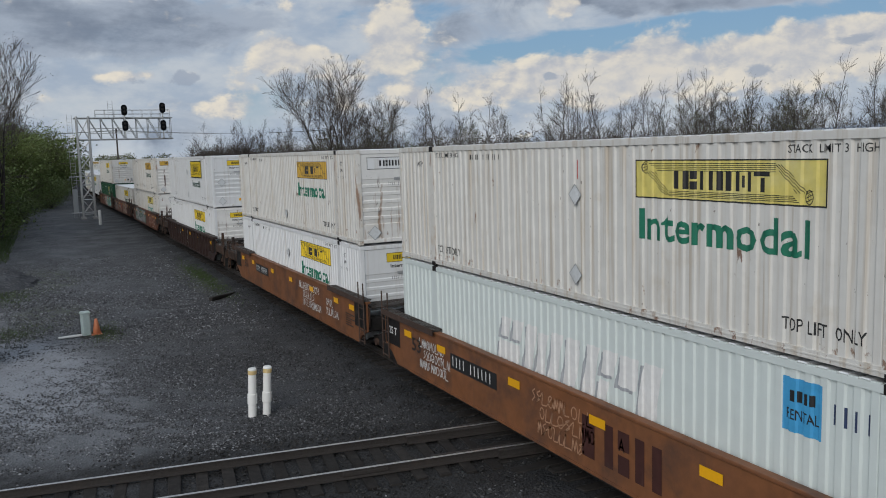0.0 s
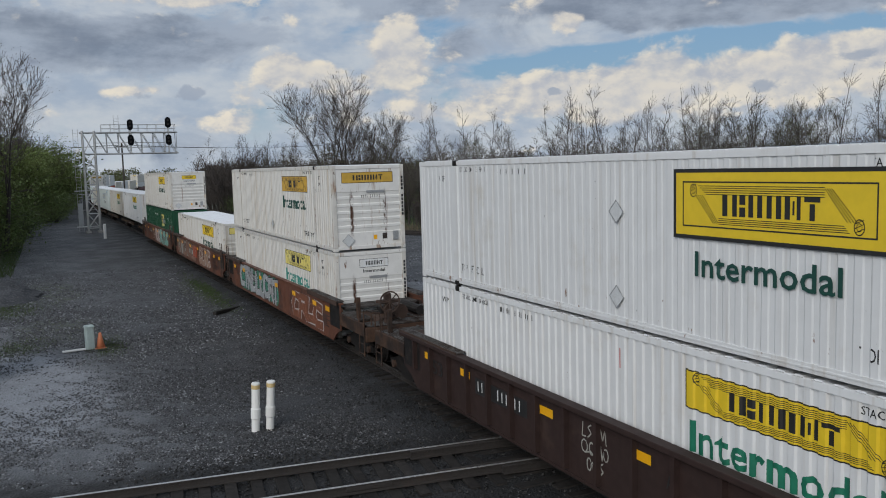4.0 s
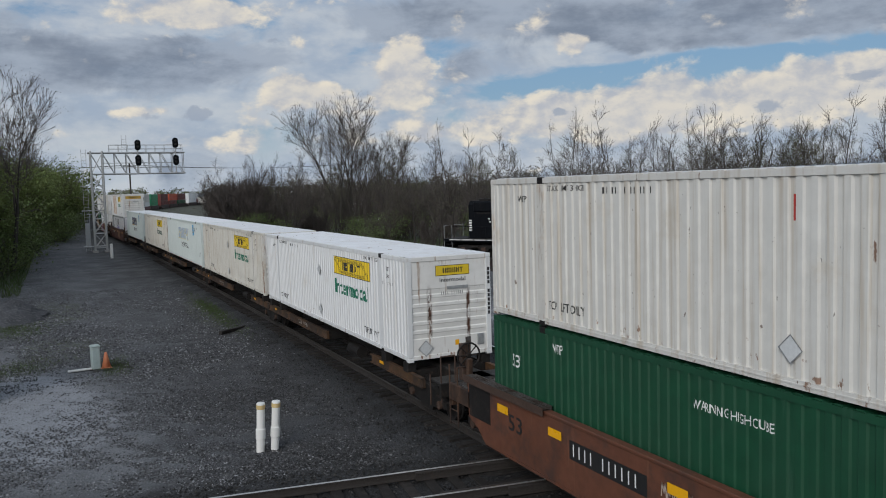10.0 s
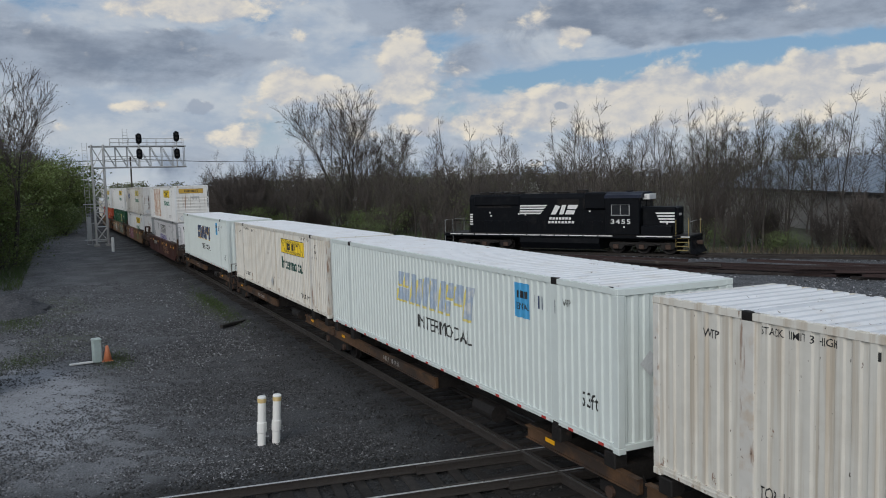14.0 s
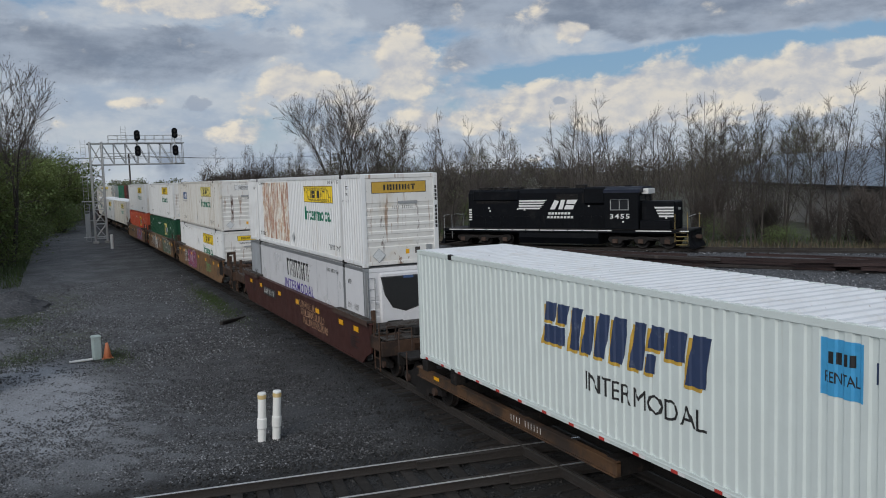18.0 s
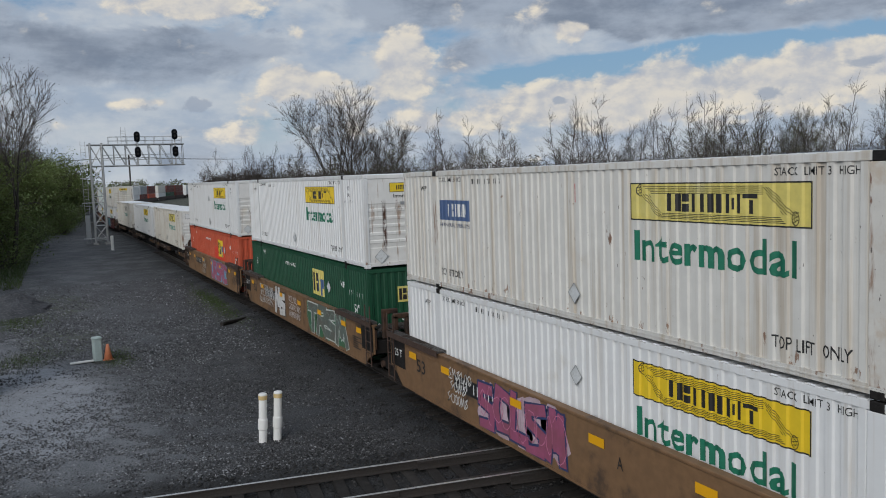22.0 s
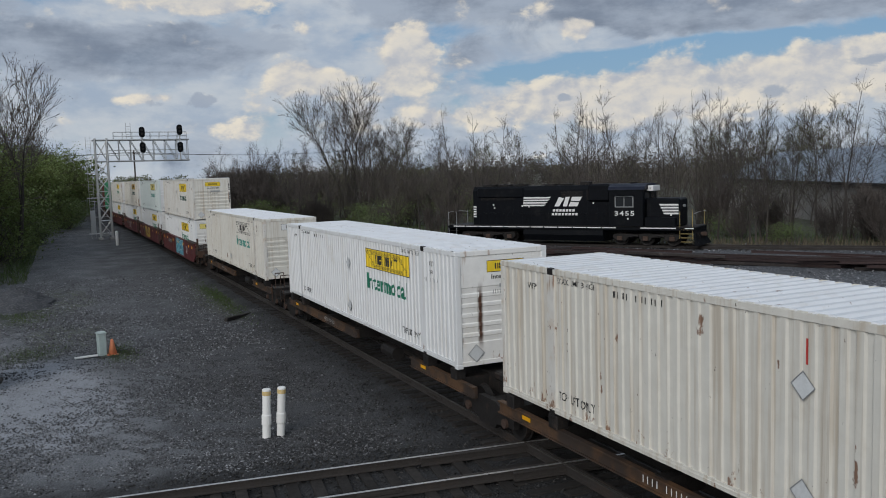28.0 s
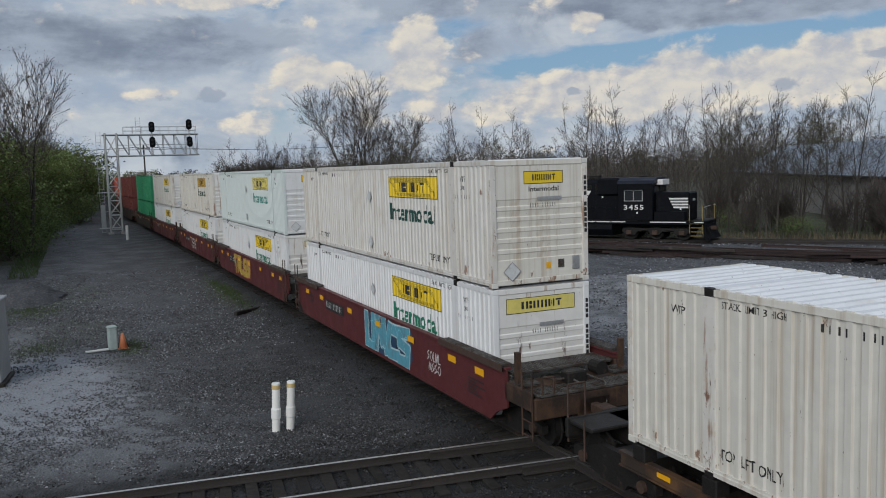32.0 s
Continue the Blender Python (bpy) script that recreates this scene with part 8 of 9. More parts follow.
def build_small():
    for x, y, lean in ((-19.93, -5.58, 0.85), (-19.93, -5.22, 1.1)):
        t = thing("vent_pipe", "white plastic vent pipe with a yellowed cap, standing in gravel", "pipe", "pair of vent pipes", at=pose(x, y, zg(x, y) - 0.02, -3.0 * lean, 1.4 * lean, 0))
        part("shaft", lathe(((0.100, -0.2), (0.100, 1.16))), "pvc", t, smooth=False)
        part("sleeve", lathe(((0.100, 0.34), (0.118, 0.36), (0.118, 0.60), (0.100, 0.62))), "pvc", t)
        part("cap_band", lathe(((0.100, 1.10), (0.108, 1.11), (0.108, 1.20), (0.100, 1.21))), "pvc_cap", t, "yellowed band")
        part("cap", lathe(((0.106, 1.205), (0.106, 1.235), (0.09, 1.255), (0.02, 1.26))), "pvc", t)
        for a, z in ((-1.9, 0.14), (-1.2, 0.25), (-1.6, 0.06)):
            part("drill_hole", tubes([((0.098 * math.cos(a + 3.1), 0.098 * math.sin(a + 3.1), z), (0.104 * math.cos(a + 3.1), 0.104 * math.sin(a + 3.1), z), 0.01)], 8), "black", t)
    x, y = -32.73, -8.80
    b = thing("utility_bollard", "grey-green plastic utility bollard on a dark pad", "bollard", at=pose(x, y, zg(x, y), 0, 0, 12))
    part("post", boxes((-0.15, 0.15, -0.15, 0.15, 0, 0.9), bevel=0.04), "bollard", b)
    part("lid", boxes((-0.17, 0.17, -0.17, 0.17, 0.82, 0.92), bevel=0.04), "bollard", b)
    part("pad", boxes((-0.6, 0.6, -0.25, 1.2, -0.05, 0.02), bevel=0.02), "tie", b, "dark rubber pad")
    c = thing("traffic_cone", "faded orange plastic traffic cone leaning on a bollard", "cone", at=pose(x, y + 0.36, zg(x, y), 0, -5, 0))
    part("body", lathe(((0.16, 0.03), (0.05, 0.58), (0.035, 0.60))), "cone", c, smooth=True)
    part("foot", boxes((-0.2, 0.2, -0.2, 0.2, 0.0, 0.035), bevel=0.015), "cone", c)
    p = thing("white_board", "weathered white board lying on the ground", "board", at=pose(x + 0.2, y - 0.55, zg(x, y) + 0.05, 4, 0, 98))
    part("board", boxes((-0.4, 0.4, -0.09, 0.09, 0.0, 0.05), bevel=0.01), "house_white", p)
    x, y = -90.6, -4.9
    p = thing("marker_post", "white plastic marker post by the track", "post", at=pose(x, y, zg(x, y)))
    part("post", lathe(((0.15, -0.1), (0.15, 1.40), (0.10, 1.5)), 12), "pvc", p)
    s = thing("timber_baulk", "dark rotten timber baulk lying by the track", "timber", at=pose(-38.1, -2.75, zg(-38.1, -2.75) + 0.05, 0, 3, 139))
    part("baulk", boxes((-1.1, 1.1, -0.09, 0.09, -0.06, 0.10), bevel=0.02), "tie", s)
    # relay cases at the edge of the yard
    for x, y, w, dpt, h, nm, turn in ((-29.65, -13.0, 1.6, 1.75, 2.62, "relay_cabinet", -6), (-92.0, -16.5, 2.4, 3.2, 2.2, "relay_hut", 3)):
        c = thing(nm, "grey steel relay cabinet with a flat overhanging lid", "cabinet", at=pose(x, y, zg(x, y), 0, 0, turn))
        part("housing", boxes((-w / 2, w / 2, -dpt / 2, dpt / 2, 0.12, h), bevel=0.02), "cabinet", c)
        part("lid", boxes((-w / 2 - 0.06, w / 2 + 0.06, -dpt / 2 - 0.06, dpt / 2 + 0.06, h, h + 0.07), bevel=0.02), "galv", c)
        part("plinth", boxes((-w / 2 - 0.1, w / 2 + 0.1, -dpt / 2 - 0.1, dpt / 2 + 0.1, -0.1, 0.12), bevel=0.02), "dark_steel", c)
        dr = part("door", boxes((w / 2, w / 2 + 0.025, -dpt / 2 + 0.1, dpt / 2 - 0.1, 0.25, h - 0.1), bevel=0.01), "cabinet", c)
        part("handle", boxes((w / 2 + 0.025, w / 2 + 0.06, -0.05, 0.0, h * 0.45, h * 0.55), bevel=0.01), "galv", dr)
        part("vent", boxes(*[(w / 2 + 0.025, w / 2 + 0.035, -dpt / 4, dpt / 4, h - 0.35 + 0.04 * j, h - 0.335 + 0.04 * j) for j in range(4)]), "dark_steel", dr)
    p = thing("cabinet_mast", "slim white conduit mast behind a relay cabinet", "mast", at=pose(-30.75, -12.28, zg(-30.75, -12.28)))
    part("conduit", tubes([((0, 0, -0.1), (0, 0, 4.6), 0.075)], 10), "pvc", p)


build_small()


def build_scrap():
    """A long heap of old rails and timbers beside the connecting curve."""
    rng = random.Random(12)
    meshes = {}
    bm = boxes((-3.0, 3.0, -0.11, 0.11, 0, 0.17), bevel=0.015)
    meshes["timber"] = bm
    bm = bmesh.new()
    prism(bm, [(a * 1.0, b + 0.17) for a, b in RAIL], -4.0, 4.0)
    bmesh.ops.rotate(bm, verts=bm.verts, cent=(0, 0, 0), matrix=Matrix.Rotation(radians(90), 3, "Z"))
    meshes["rail"] = bm
    heap = thing("scrap_pile", "long heap of rusted rails and rotten timbers on gravel", "scrap")
    data = {}
    for key, b in meshes.items():
        me = bpy.data.meshes.new("old_" + key)
        b.to_mesh(me)
        b.free()
        data[key] = me
    a, b = Vector((-52.3, 17.6, 0)), Vector((-27.0, 33.6, 0))
    d = (b - a).normalized()
    side = Vector((-d.y, d.x, 0))
    for k in range(120):
        f = rng.random()
        c = a.lerp(b, f) + side * rng.uniform(-1.3, 1.6)
        key = "rail" if rng.random() < 0.6 else "timber"
        ob = piece("old_rail" if key == "rail" else "old_timber", data[key], "old_rail" if key == "rail" else "plank", heap)
        ob.matrix_basis = pose(c.x, c.y, zg(c.x, c.y) + rng.uniform(0.0, 0.6) * (1 - abs(k % 7 - 3) / 5), rng.uniform(-3, 3), rng.uniform(-1.6, 1.6), math.degrees(math.atan2(d.y, d.x)) + rng.gauss(0, 6))
    for k in range(7):
        f = rng.uniform(0.5, 1.0)
        c = a.lerp(b, f) + side * rng.uniform(0.5, 2.4)
        s = thing("grey_slab", "grey flat slab lying by the scrap heap", "slab", "slabs by the heap", at=pose(c.x, c.y, zg(c.x, c.y) + 0.06, rng.uniform(-4, 4), 0, rng.uniform(0, 180)))
        part("slab", boxes((-0.7, 0.7, -0.4, 0.4, -0.04, 0.06), bevel=0.02), "debris", s)


build_scrap()


def build_heap():
    """A low heap of grey stone by the way."""
    bm = bmesh.new()
    n, m = 26, 10
    rng = random.Random(3)
    top = bm.verts.new((0, 0, 0.9))
    prev = None
    for j in range(1, m + 1):
        r = j / m
        ring = [bm.verts.new((r * 3.8 * math.cos(k * math.tau / n) + rng.uniform(-0.1, 0.1), r * 2.1 * math.sin(k * math.tau / n) + rng.uniform(-0.1, 0.1), 0.95 * math.cos(r * math.pi / 2) ** 1.3 - 0.06 + rng.uniform(-0.05, 0.05))) for k in range(n)]
        for k in range(n):
            if prev is None:
                bm.faces.new((top, ring[k], ring[(k + 1) % n]))
            else:
                bm.faces.new((prev[k], ring[k], ring[(k + 1) % n], prev[(k + 1) % n]))
        prev = ring
    t = thing("gravel_heap", "low heap of grey crushed stone", "gravel heap", at=pose(-49.7, -12.3, zg(-49.7, -12.3)))
    part("mound", bm, "stone", t)


build_heap()
# ---- buildings in the distance ----


def build_shed():
    a, b = Vector((-93.0, 78.0, 0)), Vector((-41.0, 48.5, 0))
    d = (b - a).normalized()
    turn = math.degrees(math.atan2(d.y, d.x))
    n = (b - a).length
    root = thing("metal_shed", "long tan metal shed with a blue-grey roof behind bare trees", "building", at=pose(a.x, a.y, 0.4, 0, 0, turn))
    part("wall", boxes((0, n, 0, 0.2, -1.0, 3.7), (0, n, 15.8, 16.0, -1.0, 3.7), (0, 0.2, 0.2, 15.8, -1.0, 3.7), (n - 0.2, n, 0.2, 15.8, -1.0, 3.7)), "wall_tan", root)
    for x in (0, n - 0.2):
        bm = bmesh.new()
        pts = [(0, 3.7), (16, 3.7), (8, 6.9)]
        u = [bm.verts.new((x, y, z)) for y, z in pts]
        v = [bm.verts.new((x + 0.2, y, z)) for y, z in pts]
        for k in range(3):
            bm.faces.new((u[k], u[(k + 1) % 3], v[(k + 1) % 3], v[k]))
        bm.faces.new(u[::-1])
        bm.faces.new(v)
        bmesh.ops.recalc_face_normals(bm, faces=bm.faces)
        part("gable", bm, "wall_tan", root)
    for s in (0, 1):
        bm = bmesh.new()
        y0, y1 = (-0.5, 8.0) if s == 0 else (16.5, 8.0)
        q = [bm.verts.new(p) for p in ((-0.6, y0, 3.55), (n + 0.6, y0, 3.55), (n + 0.6, y1, 6.98), (-0.6, y1, 6.98))]
        w = [bm.verts.new(v.co + Vector((0, 0, 0.14))) for v in q]
        for k in range(4):
            bm.faces.new((q[k], q[(k + 1) % 4], w[(k + 1) % 4], w[k]))
        bm.faces.new(q[::-1])
        bm.faces.new(w)
        bmesh.ops.recalc_face_normals(bm, faces=bm.faces)
        r = part("roof", bm, "roof_metal", root)
        for k in range(0, int(n), 2):
            seam = bmesh.new()
            tube(seam, (k, y0, 3.72), (k, y1, 7.14), 0.03, n=4)
            part("roof_seam", seam, "roof_metal", r)
    part("eave_trim", boxes((-0.6, n + 0.6, -0.56, -0.5, 3.45, 3.72)), "dark_steel", root)
    for k in range(6):
        part("bay_door", boxes((4 + 8 * k, 8 + 8 * k, -0.05, 0.0, 0, 2.9)), "wall_tan", root)


build_shed()


def house(x, y, turn, w, d, h, wall, label):
    root = thing("house", label, "house", at=pose(x, y, 0.4, 0, 0, turn))
    part("wall", boxes((-w / 2, w / 2, -d / 2, d / 2, 0, h)), wall, root)
    bm = bmesh.new()
    pts = [(-w / 2 - 0.4, h), (w / 2 + 0.4, h), (0, h + w * 0.32)]
    u = [bm.verts.new((px, -d / 2 - 0.4, pz)) for px, pz in pts]
    v = [bm.verts.new((px, d / 2 + 0.4, pz)) for px, pz in pts]
    for k in range(3):
        bm.faces.new((u[k], u[(k + 1) % 3], v[(k + 1) % 3], v[k]))
    bm.faces.new(u[::-1])
    bm.faces.new(v)
    bmesh.ops.recalc_face_normals(bm, faces=bm.faces)
    part("roof", bm, "shingle", root)
    for k in (-1, 1):
        wdw = part("window", boxes((k * w * 0.25 - 0.5, k * w * 0.25 + 0.5, -d / 2 - 0.04, -d / 2 - 0.002, 1.0, 2.2)), "house_white", root)
        part("pane", boxes((k * w * 0.25 - 0.42, k * w * 0.25 + 0.42, -d / 2 - 0.06, -d / 2 - 0.041, 1.08, 2.12)), "glass", wdw)
    return root


def toward(px_dir, dist):
    return EYE[0] + px_dir[0] * dist, EYE[1] + px_dir[1] * dist


for ang, dist, turn, w, wall, text in ((0.36, 150, 60, 9, "house_white", "small white house with a dark roof among bare trees"), (0.43, 165, 50, 10, "house_grey", "small grey house with a dark roof among bare trees"), (0.525, 170, 40, 10, "house_white", "small white house with a dark roof among bare trees")):
    hx, hy = toward((-math.cos(ang), math.sin(ang)), dist)
    house(hx, hy, turn, w, 8, 3.2, wall, text)

for k, (ang, dist) in enumerate(((0.158, 420), (0.166, 400))):
    tx, ty = toward((-math.cos(ang), math.sin(ang)), dist)
    t = thing("parked_trailer", "white box trailer parked far off by the line", "trailer", "parked trailers", at=pose(tx, ty, 0.3, 0, 0, 18 + 60 * k))
    part("box_body", boxes((-5, 5, -1.3, 1.3, 1.1, 3.9), bevel=0.05), "white_old", t)
    part("axle_set", tubes([((-3.6, -1.2, 0.5), (-3.6, 1.2, 0.5), 0.5), ((-2.4, -1.2, 0.5), (-2.4, 1.2, 0.5), 0.5)], 12), "black", t)
    part("landing_leg", boxes((2.8, 3.0, -0.9, -0.7, 0, 1.1), (2.8, 3.0, 0.7, 0.9, 0, 1.1)), "dark_steel", t)



def utility_pole(ang, dist, height):
    x, y = toward((-math.cos(ang), math.sin(ang)), dist)
    root = thing("utility_pole", "weathered wooden utility pole with a crossarm and wires", "utility pole", at=pose(x, y, 0.0, 0, 0, 10))
    part("pole", tubes([((0, 0, -0.5), (0, 0, height), 0.17)], 8), "bark", root)
    part("crossarm", boxes((-0.06, 0.06, -1.3, 1.3, height - 0.9, height - 0.75)), "bark", root)
    for u in (-1.2, 0.0, 1.2):
        part("insulator", tubes([((0, u, height - 0.75), (0, u, height - 0.5), 0.06)], 6), "galv", root)
        bm = bmesh.new()
        for s in (-1, 1):
            pts = [(u * 0.3 + 0.2 * k, u + s * 7.0 * k, height - 0.5 - 0.9 * (1 - ((k - 4) / 4) ** 2)) for k in range(9)]
            pipe(bm, pts, 0.03, 4)
        tagged(part("wire", bm, "dark_steel", root), kind="stuff")


utility_pole(0.0776, 190, 13.0)

# ---- trees ----


class Shape:
    """Vertices and faces gathered in lists, faster than a bmesh for a crown."""

    def __init__(self):
        self.v, self.f = [], []

    def limb(self, p0, p1, r0, r1, n):
        d = (p1 - p0).normalized()
        a = d.orthogonal().normalized()
        b = d.cross(a)
        k0 = len(self.v)
        for p, r in ((p0, r0), (p1, r1)):
            for k in range(n):
                c, s = math.cos(k * math.tau / n), math.sin(k * math.tau / n)
                self.v.append(p + a * (c * r) + b * (s * r))
        for k in range(n):
            self.f.append((k0 + k, k0 + (k + 1) % n, k0 + n + (k + 1) % n, k0 + n + k))

    def leaf(self, p, size, rng):
        a = Vector((rng.gauss(0, 1), rng.gauss(0, 1), rng.gauss(0, 0.7))).normalized() * size
        b = a.orthogonal().normalized() * size * rng.uniform(0.5, 0.9)
        k = len(self.v)
        self.v += [p - a, p + b * 0.9, p + a, p - b]
        self.f.append((k, k + 1, k + 2, k + 3))

    def mesh(self, name, mat):
        me = bpy.data.meshes.new(name)
        me.from_pydata([tuple(p) for p in self.v], [], self.f)
        me.materials.append(M[mat])
        return me


def grow(trunk, twigs, tips, rng, p, d, length, r, depth, most, upward, wander):
    """A limb that bends, tapers and forks; its thin ends are gathered as twigs."""
    steps = 4 if depth == 0 else (3 if depth < most else 2)
    for k in range(steps):
        d = (d + Vector((rng.gauss(0, wander), rng.gauss(0, wander), rng.gauss(0, wander) + upward))).normalized()
        q = p + d * (length / steps)
        r1 = max(0.015, r * 0.86)
        (trunk if r > 0.04 else twigs).limb(p, q, r, r1, 6 if r > 0.09 else (4 if r > 0.04 else 3))
        p, r = q, r1
        if (depth or k > 1) and k < steps - 1 and rng.random() < 0.8 and depth < most:
            side = (d * 0.8 + Vector((rng.gauss(0, 0.5), rng.gauss(0, 0.5), rng.gauss(0.15, 0.3)))).normalized()
            grow(trunk, twigs, tips, rng, p, side, length * rng.uniform(0.45, 0.72), r * 0.55, depth + 1, most, upward, wander)
    if depth >= most:
        tips.append((p, d))
        return
    for k in range(rng.choice((2, 2, 3))):
        side = (d + Vector((rng.gauss(0, 0.36), rng.gauss(0, 0.36), rng.gauss(0.05, 0.2)))).normalized()
        grow(trunk, twigs, tips, rng, p, side, length * rng.uniform(0.6, 0.8), r * rng.uniform(0.58, 0.74), depth + 1, most, upward, wander)


def tree(label, seed, height, stems=1, most=4, spread=0.0, leaf=None, leaves=0, leaf_size=0.1, upward=0.03, wander=0.12, low=0.3, name="tree", twig="twig", clump=0.5, girth=1.0):
    rng = random.Random(seed)
    root = thing(name, label, "tree")
    trunk, twigs, tips, crown = Shape(), Shape(), [], Shape()
    for s in range(stems):
        a = rng.uniform(0, 6.28) if s == 0 else a + math.tau / stems + rng.uniform(-0.4, 0.4)
        p = Vector((0.3 * math.cos(a) * (stems > 1), 0.3 * math.sin(a) * (stems > 1), -0.2))
        d = Vector((math.cos(a) * spread, math.sin(a) * spread, 1)).normalized()
        grow(trunk, twigs, tips, rng, p, d, height * low * rng.uniform(0.85, 1.1), (height * 0.0105 / (stems ** 0.35) + 0.03) * girth, 0, most, upward, wander)
    top = max(p.z for p, d in tips)
    k = height / top
    for sh in (trunk, twigs):
        sh.v = [v * k for v in sh.v]
    tips = [(p * k, d) for p, d in tips]
    piece("trunk", trunk.mesh("trunk", "bark"), None, root)
    if twigs.v:
        tagged(piece("branchwork", twigs.mesh("branchwork", twig), None, root, "fine bare twigs"), kind="stuff")
    if leaf:
        for n in range(leaves):
            p, d = tips[rng.randrange(len(tips))]
            q = p + Vector((rng.gauss(0, clump), rng.gauss(0, clump), rng.gauss(0, clump * 0.8)))
            crown.leaf(q, leaf_size * rng.uniform(0.6, 1.3), rng)
        piece("crown", crown.mesh("crown", leaf), None, root, "crown of small spring leaves")
    return root


def slender(label, seed, height, stems=1, lean=0.08, reach=0.30, first=0.22, leaf=None, leaves=0, leaf_size=0.05, name="tree"):
    """A bare tree with a straight leader: limbs that rise steeply and curve upward, each with its spray of fine twigs."""
    rng = random.Random(seed)
    root = thing(name, label, "tree")
    trunk, twigs, tips, crown = Shape(), Shape(), [], Shape()

    def shoot(p, d, length, r, depth):
        steps = 3 if depth < 2 else 2
        for k in range(steps):
            d = (d + Vector((rng.gauss(0, 0.055), rng.gauss(0, 0.055), 0.07))).normalized()
            q = p + d * (length / steps)
            r1 = max(0.009, r * 0.72)
            (trunk if r > 0.04 else twigs).limb(p, q, r, r1, 4 if r > 0.04 else 3)
            if depth < 3:
                for j in range((2, 2, 1)[depth]):
                    a = rng.uniform(0, math.tau)
                    out = d.orthogonal().normalized()
                    out = (out * math.cos(a) + d.cross(out) * math.sin(a)) * rng.uniform(0.40, 0.75)
                    shoot(p.lerp(q, rng.uniform(0.3, 1.0)), (d + out).normalized(), length * rng.uniform(0.42, 0.66), max(0.011, r * 0.5), depth + 1)
            p, r = q, r1
        tips.append(p)

    for s in range(stems):
        a = rng.uniform(0, math.tau)
        h = height * (1.0 if s == 0 else rng.uniform(0.65, 0.95))
        p = Vector((0.35 * math.cos(a), 0.35 * math.sin(a), 0)) * (stems > 1) + Vector((0, 0, -0.2))
        d = Vector((math.cos(a) * lean, math.sin(a) * lean, 1)).normalized()
        n, r = 11, h * 0.0085 + 0.02
        for k in range(n):
            d = (d + Vector((rng.gauss(0, 0.045), rng.gauss(0, 0.045), 0.04))).normalized()
            q = p + d * (h / n)
            r1 = max(0.014, r * 0.84)
            trunk.limb(p, q, r, r1, 6 if r > 0.07 else 4)
            f = (k + 1) / n
            if f > first:
                for j in range(2):
                    b = rng.uniform(0, math.tau)
                    up = rng.uniform(0.9, 1.7)
                    ln = h * reach * (1.15 - f * 0.85) * rng.uniform(0.6, 1.15)
                    shoot(p.lerp(q, rng.random()), Vector((math.cos(b), math.sin(b), up)).normalized(), ln, max(0.014, r * 0.42), 1)
            p, r = q, r1
        shoot(p, d, h * 0.10, r, 2)
    stem = piece("trunk", trunk.mesh("trunk", "bark"), None, root)
    if stems > 2:
        tagged(stem, kind="stuff")
    tagged(piece("branchwork", twigs.mesh("branchwork", "twig"), None, root, "fine bare twigs"), kind="stuff")
    if leaf:
        for n in range(leaves):
            p = tips[rng.randrange(len(tips))]
            crown.leaf(p + Vector((rng.gauss(0, 0.22), rng.gauss(0, 0.22), rng.gauss(-0.1, 0.22))), leaf_size * rng.uniform(0.6, 1.3), rng)
        piece("crown", crown.mesh("crown", leaf), None, root, "thin crown of opening buds")
    return root


def plant(model, x, y, turn, size, lift=0.0, flat=1.0):
    ob = copy_thing(model, pose(x, y, zg(x, y) + lift, 0, 0, turn))
    ob.scale = (size * flat, size * flat, size)
    return ob


def bush(label, seed, w, h, leaf, leaves, size):
    rng = random.Random(seed)
    root = thing("bush", label, "bush")
    trunk, crown = Shape(), Shape()
    ends = []
    for k in range(16):
        a = rng.uniform(0, 6.28)
        p = Vector((rng.gauss(0, w * 0.12), rng.gauss(0, w * 0.12), -0.1))
        q = p + Vector((math.cos(a) * w * rng.uniform(0.1, 0.5), math.sin(a) * w * rng.uniform(0.1, 0.5), h * rng.uniform(0.4, 1.0)))
        m = p.lerp(q, 0.5) + Vector((rng.gauss(0, 0.15), rng.gauss(0, 0.15), 0.2))
        trunk.limb(p, m, 0.035, 0.022, 4)
        trunk.limb(m, q, 0.022, 0.008, 3)
        ends += [m, q]
        for j in range(4):
            e = q.lerp(m, rng.random()) + Vector((rng.gauss(0, w * 0.14), rng.gauss(0, w * 0.14), rng.gauss(0.2, h * 0.14)))
            trunk.limb(m.lerp(q, rng.random()), e, 0.012, 0.004, 3)
            ends.append(e)
    for k in range(leaves):
        e = ends[rng.randrange(len(ends))]
        q = e + Vector((rng.gauss(0, w * 0.09), rng.gauss(0, w * 0.09), rng.gauss(0, h * 0.10)))
        q.z = max(q.z, 0.02)
        crown.leaf(q, size * rng.uniform(0.6, 1.3), rng)
    piece("stem", trunk.mesh("stem", "bark"), None, root)
    piece("crown", crown.mesh("crown", leaf), None, root)
    return root


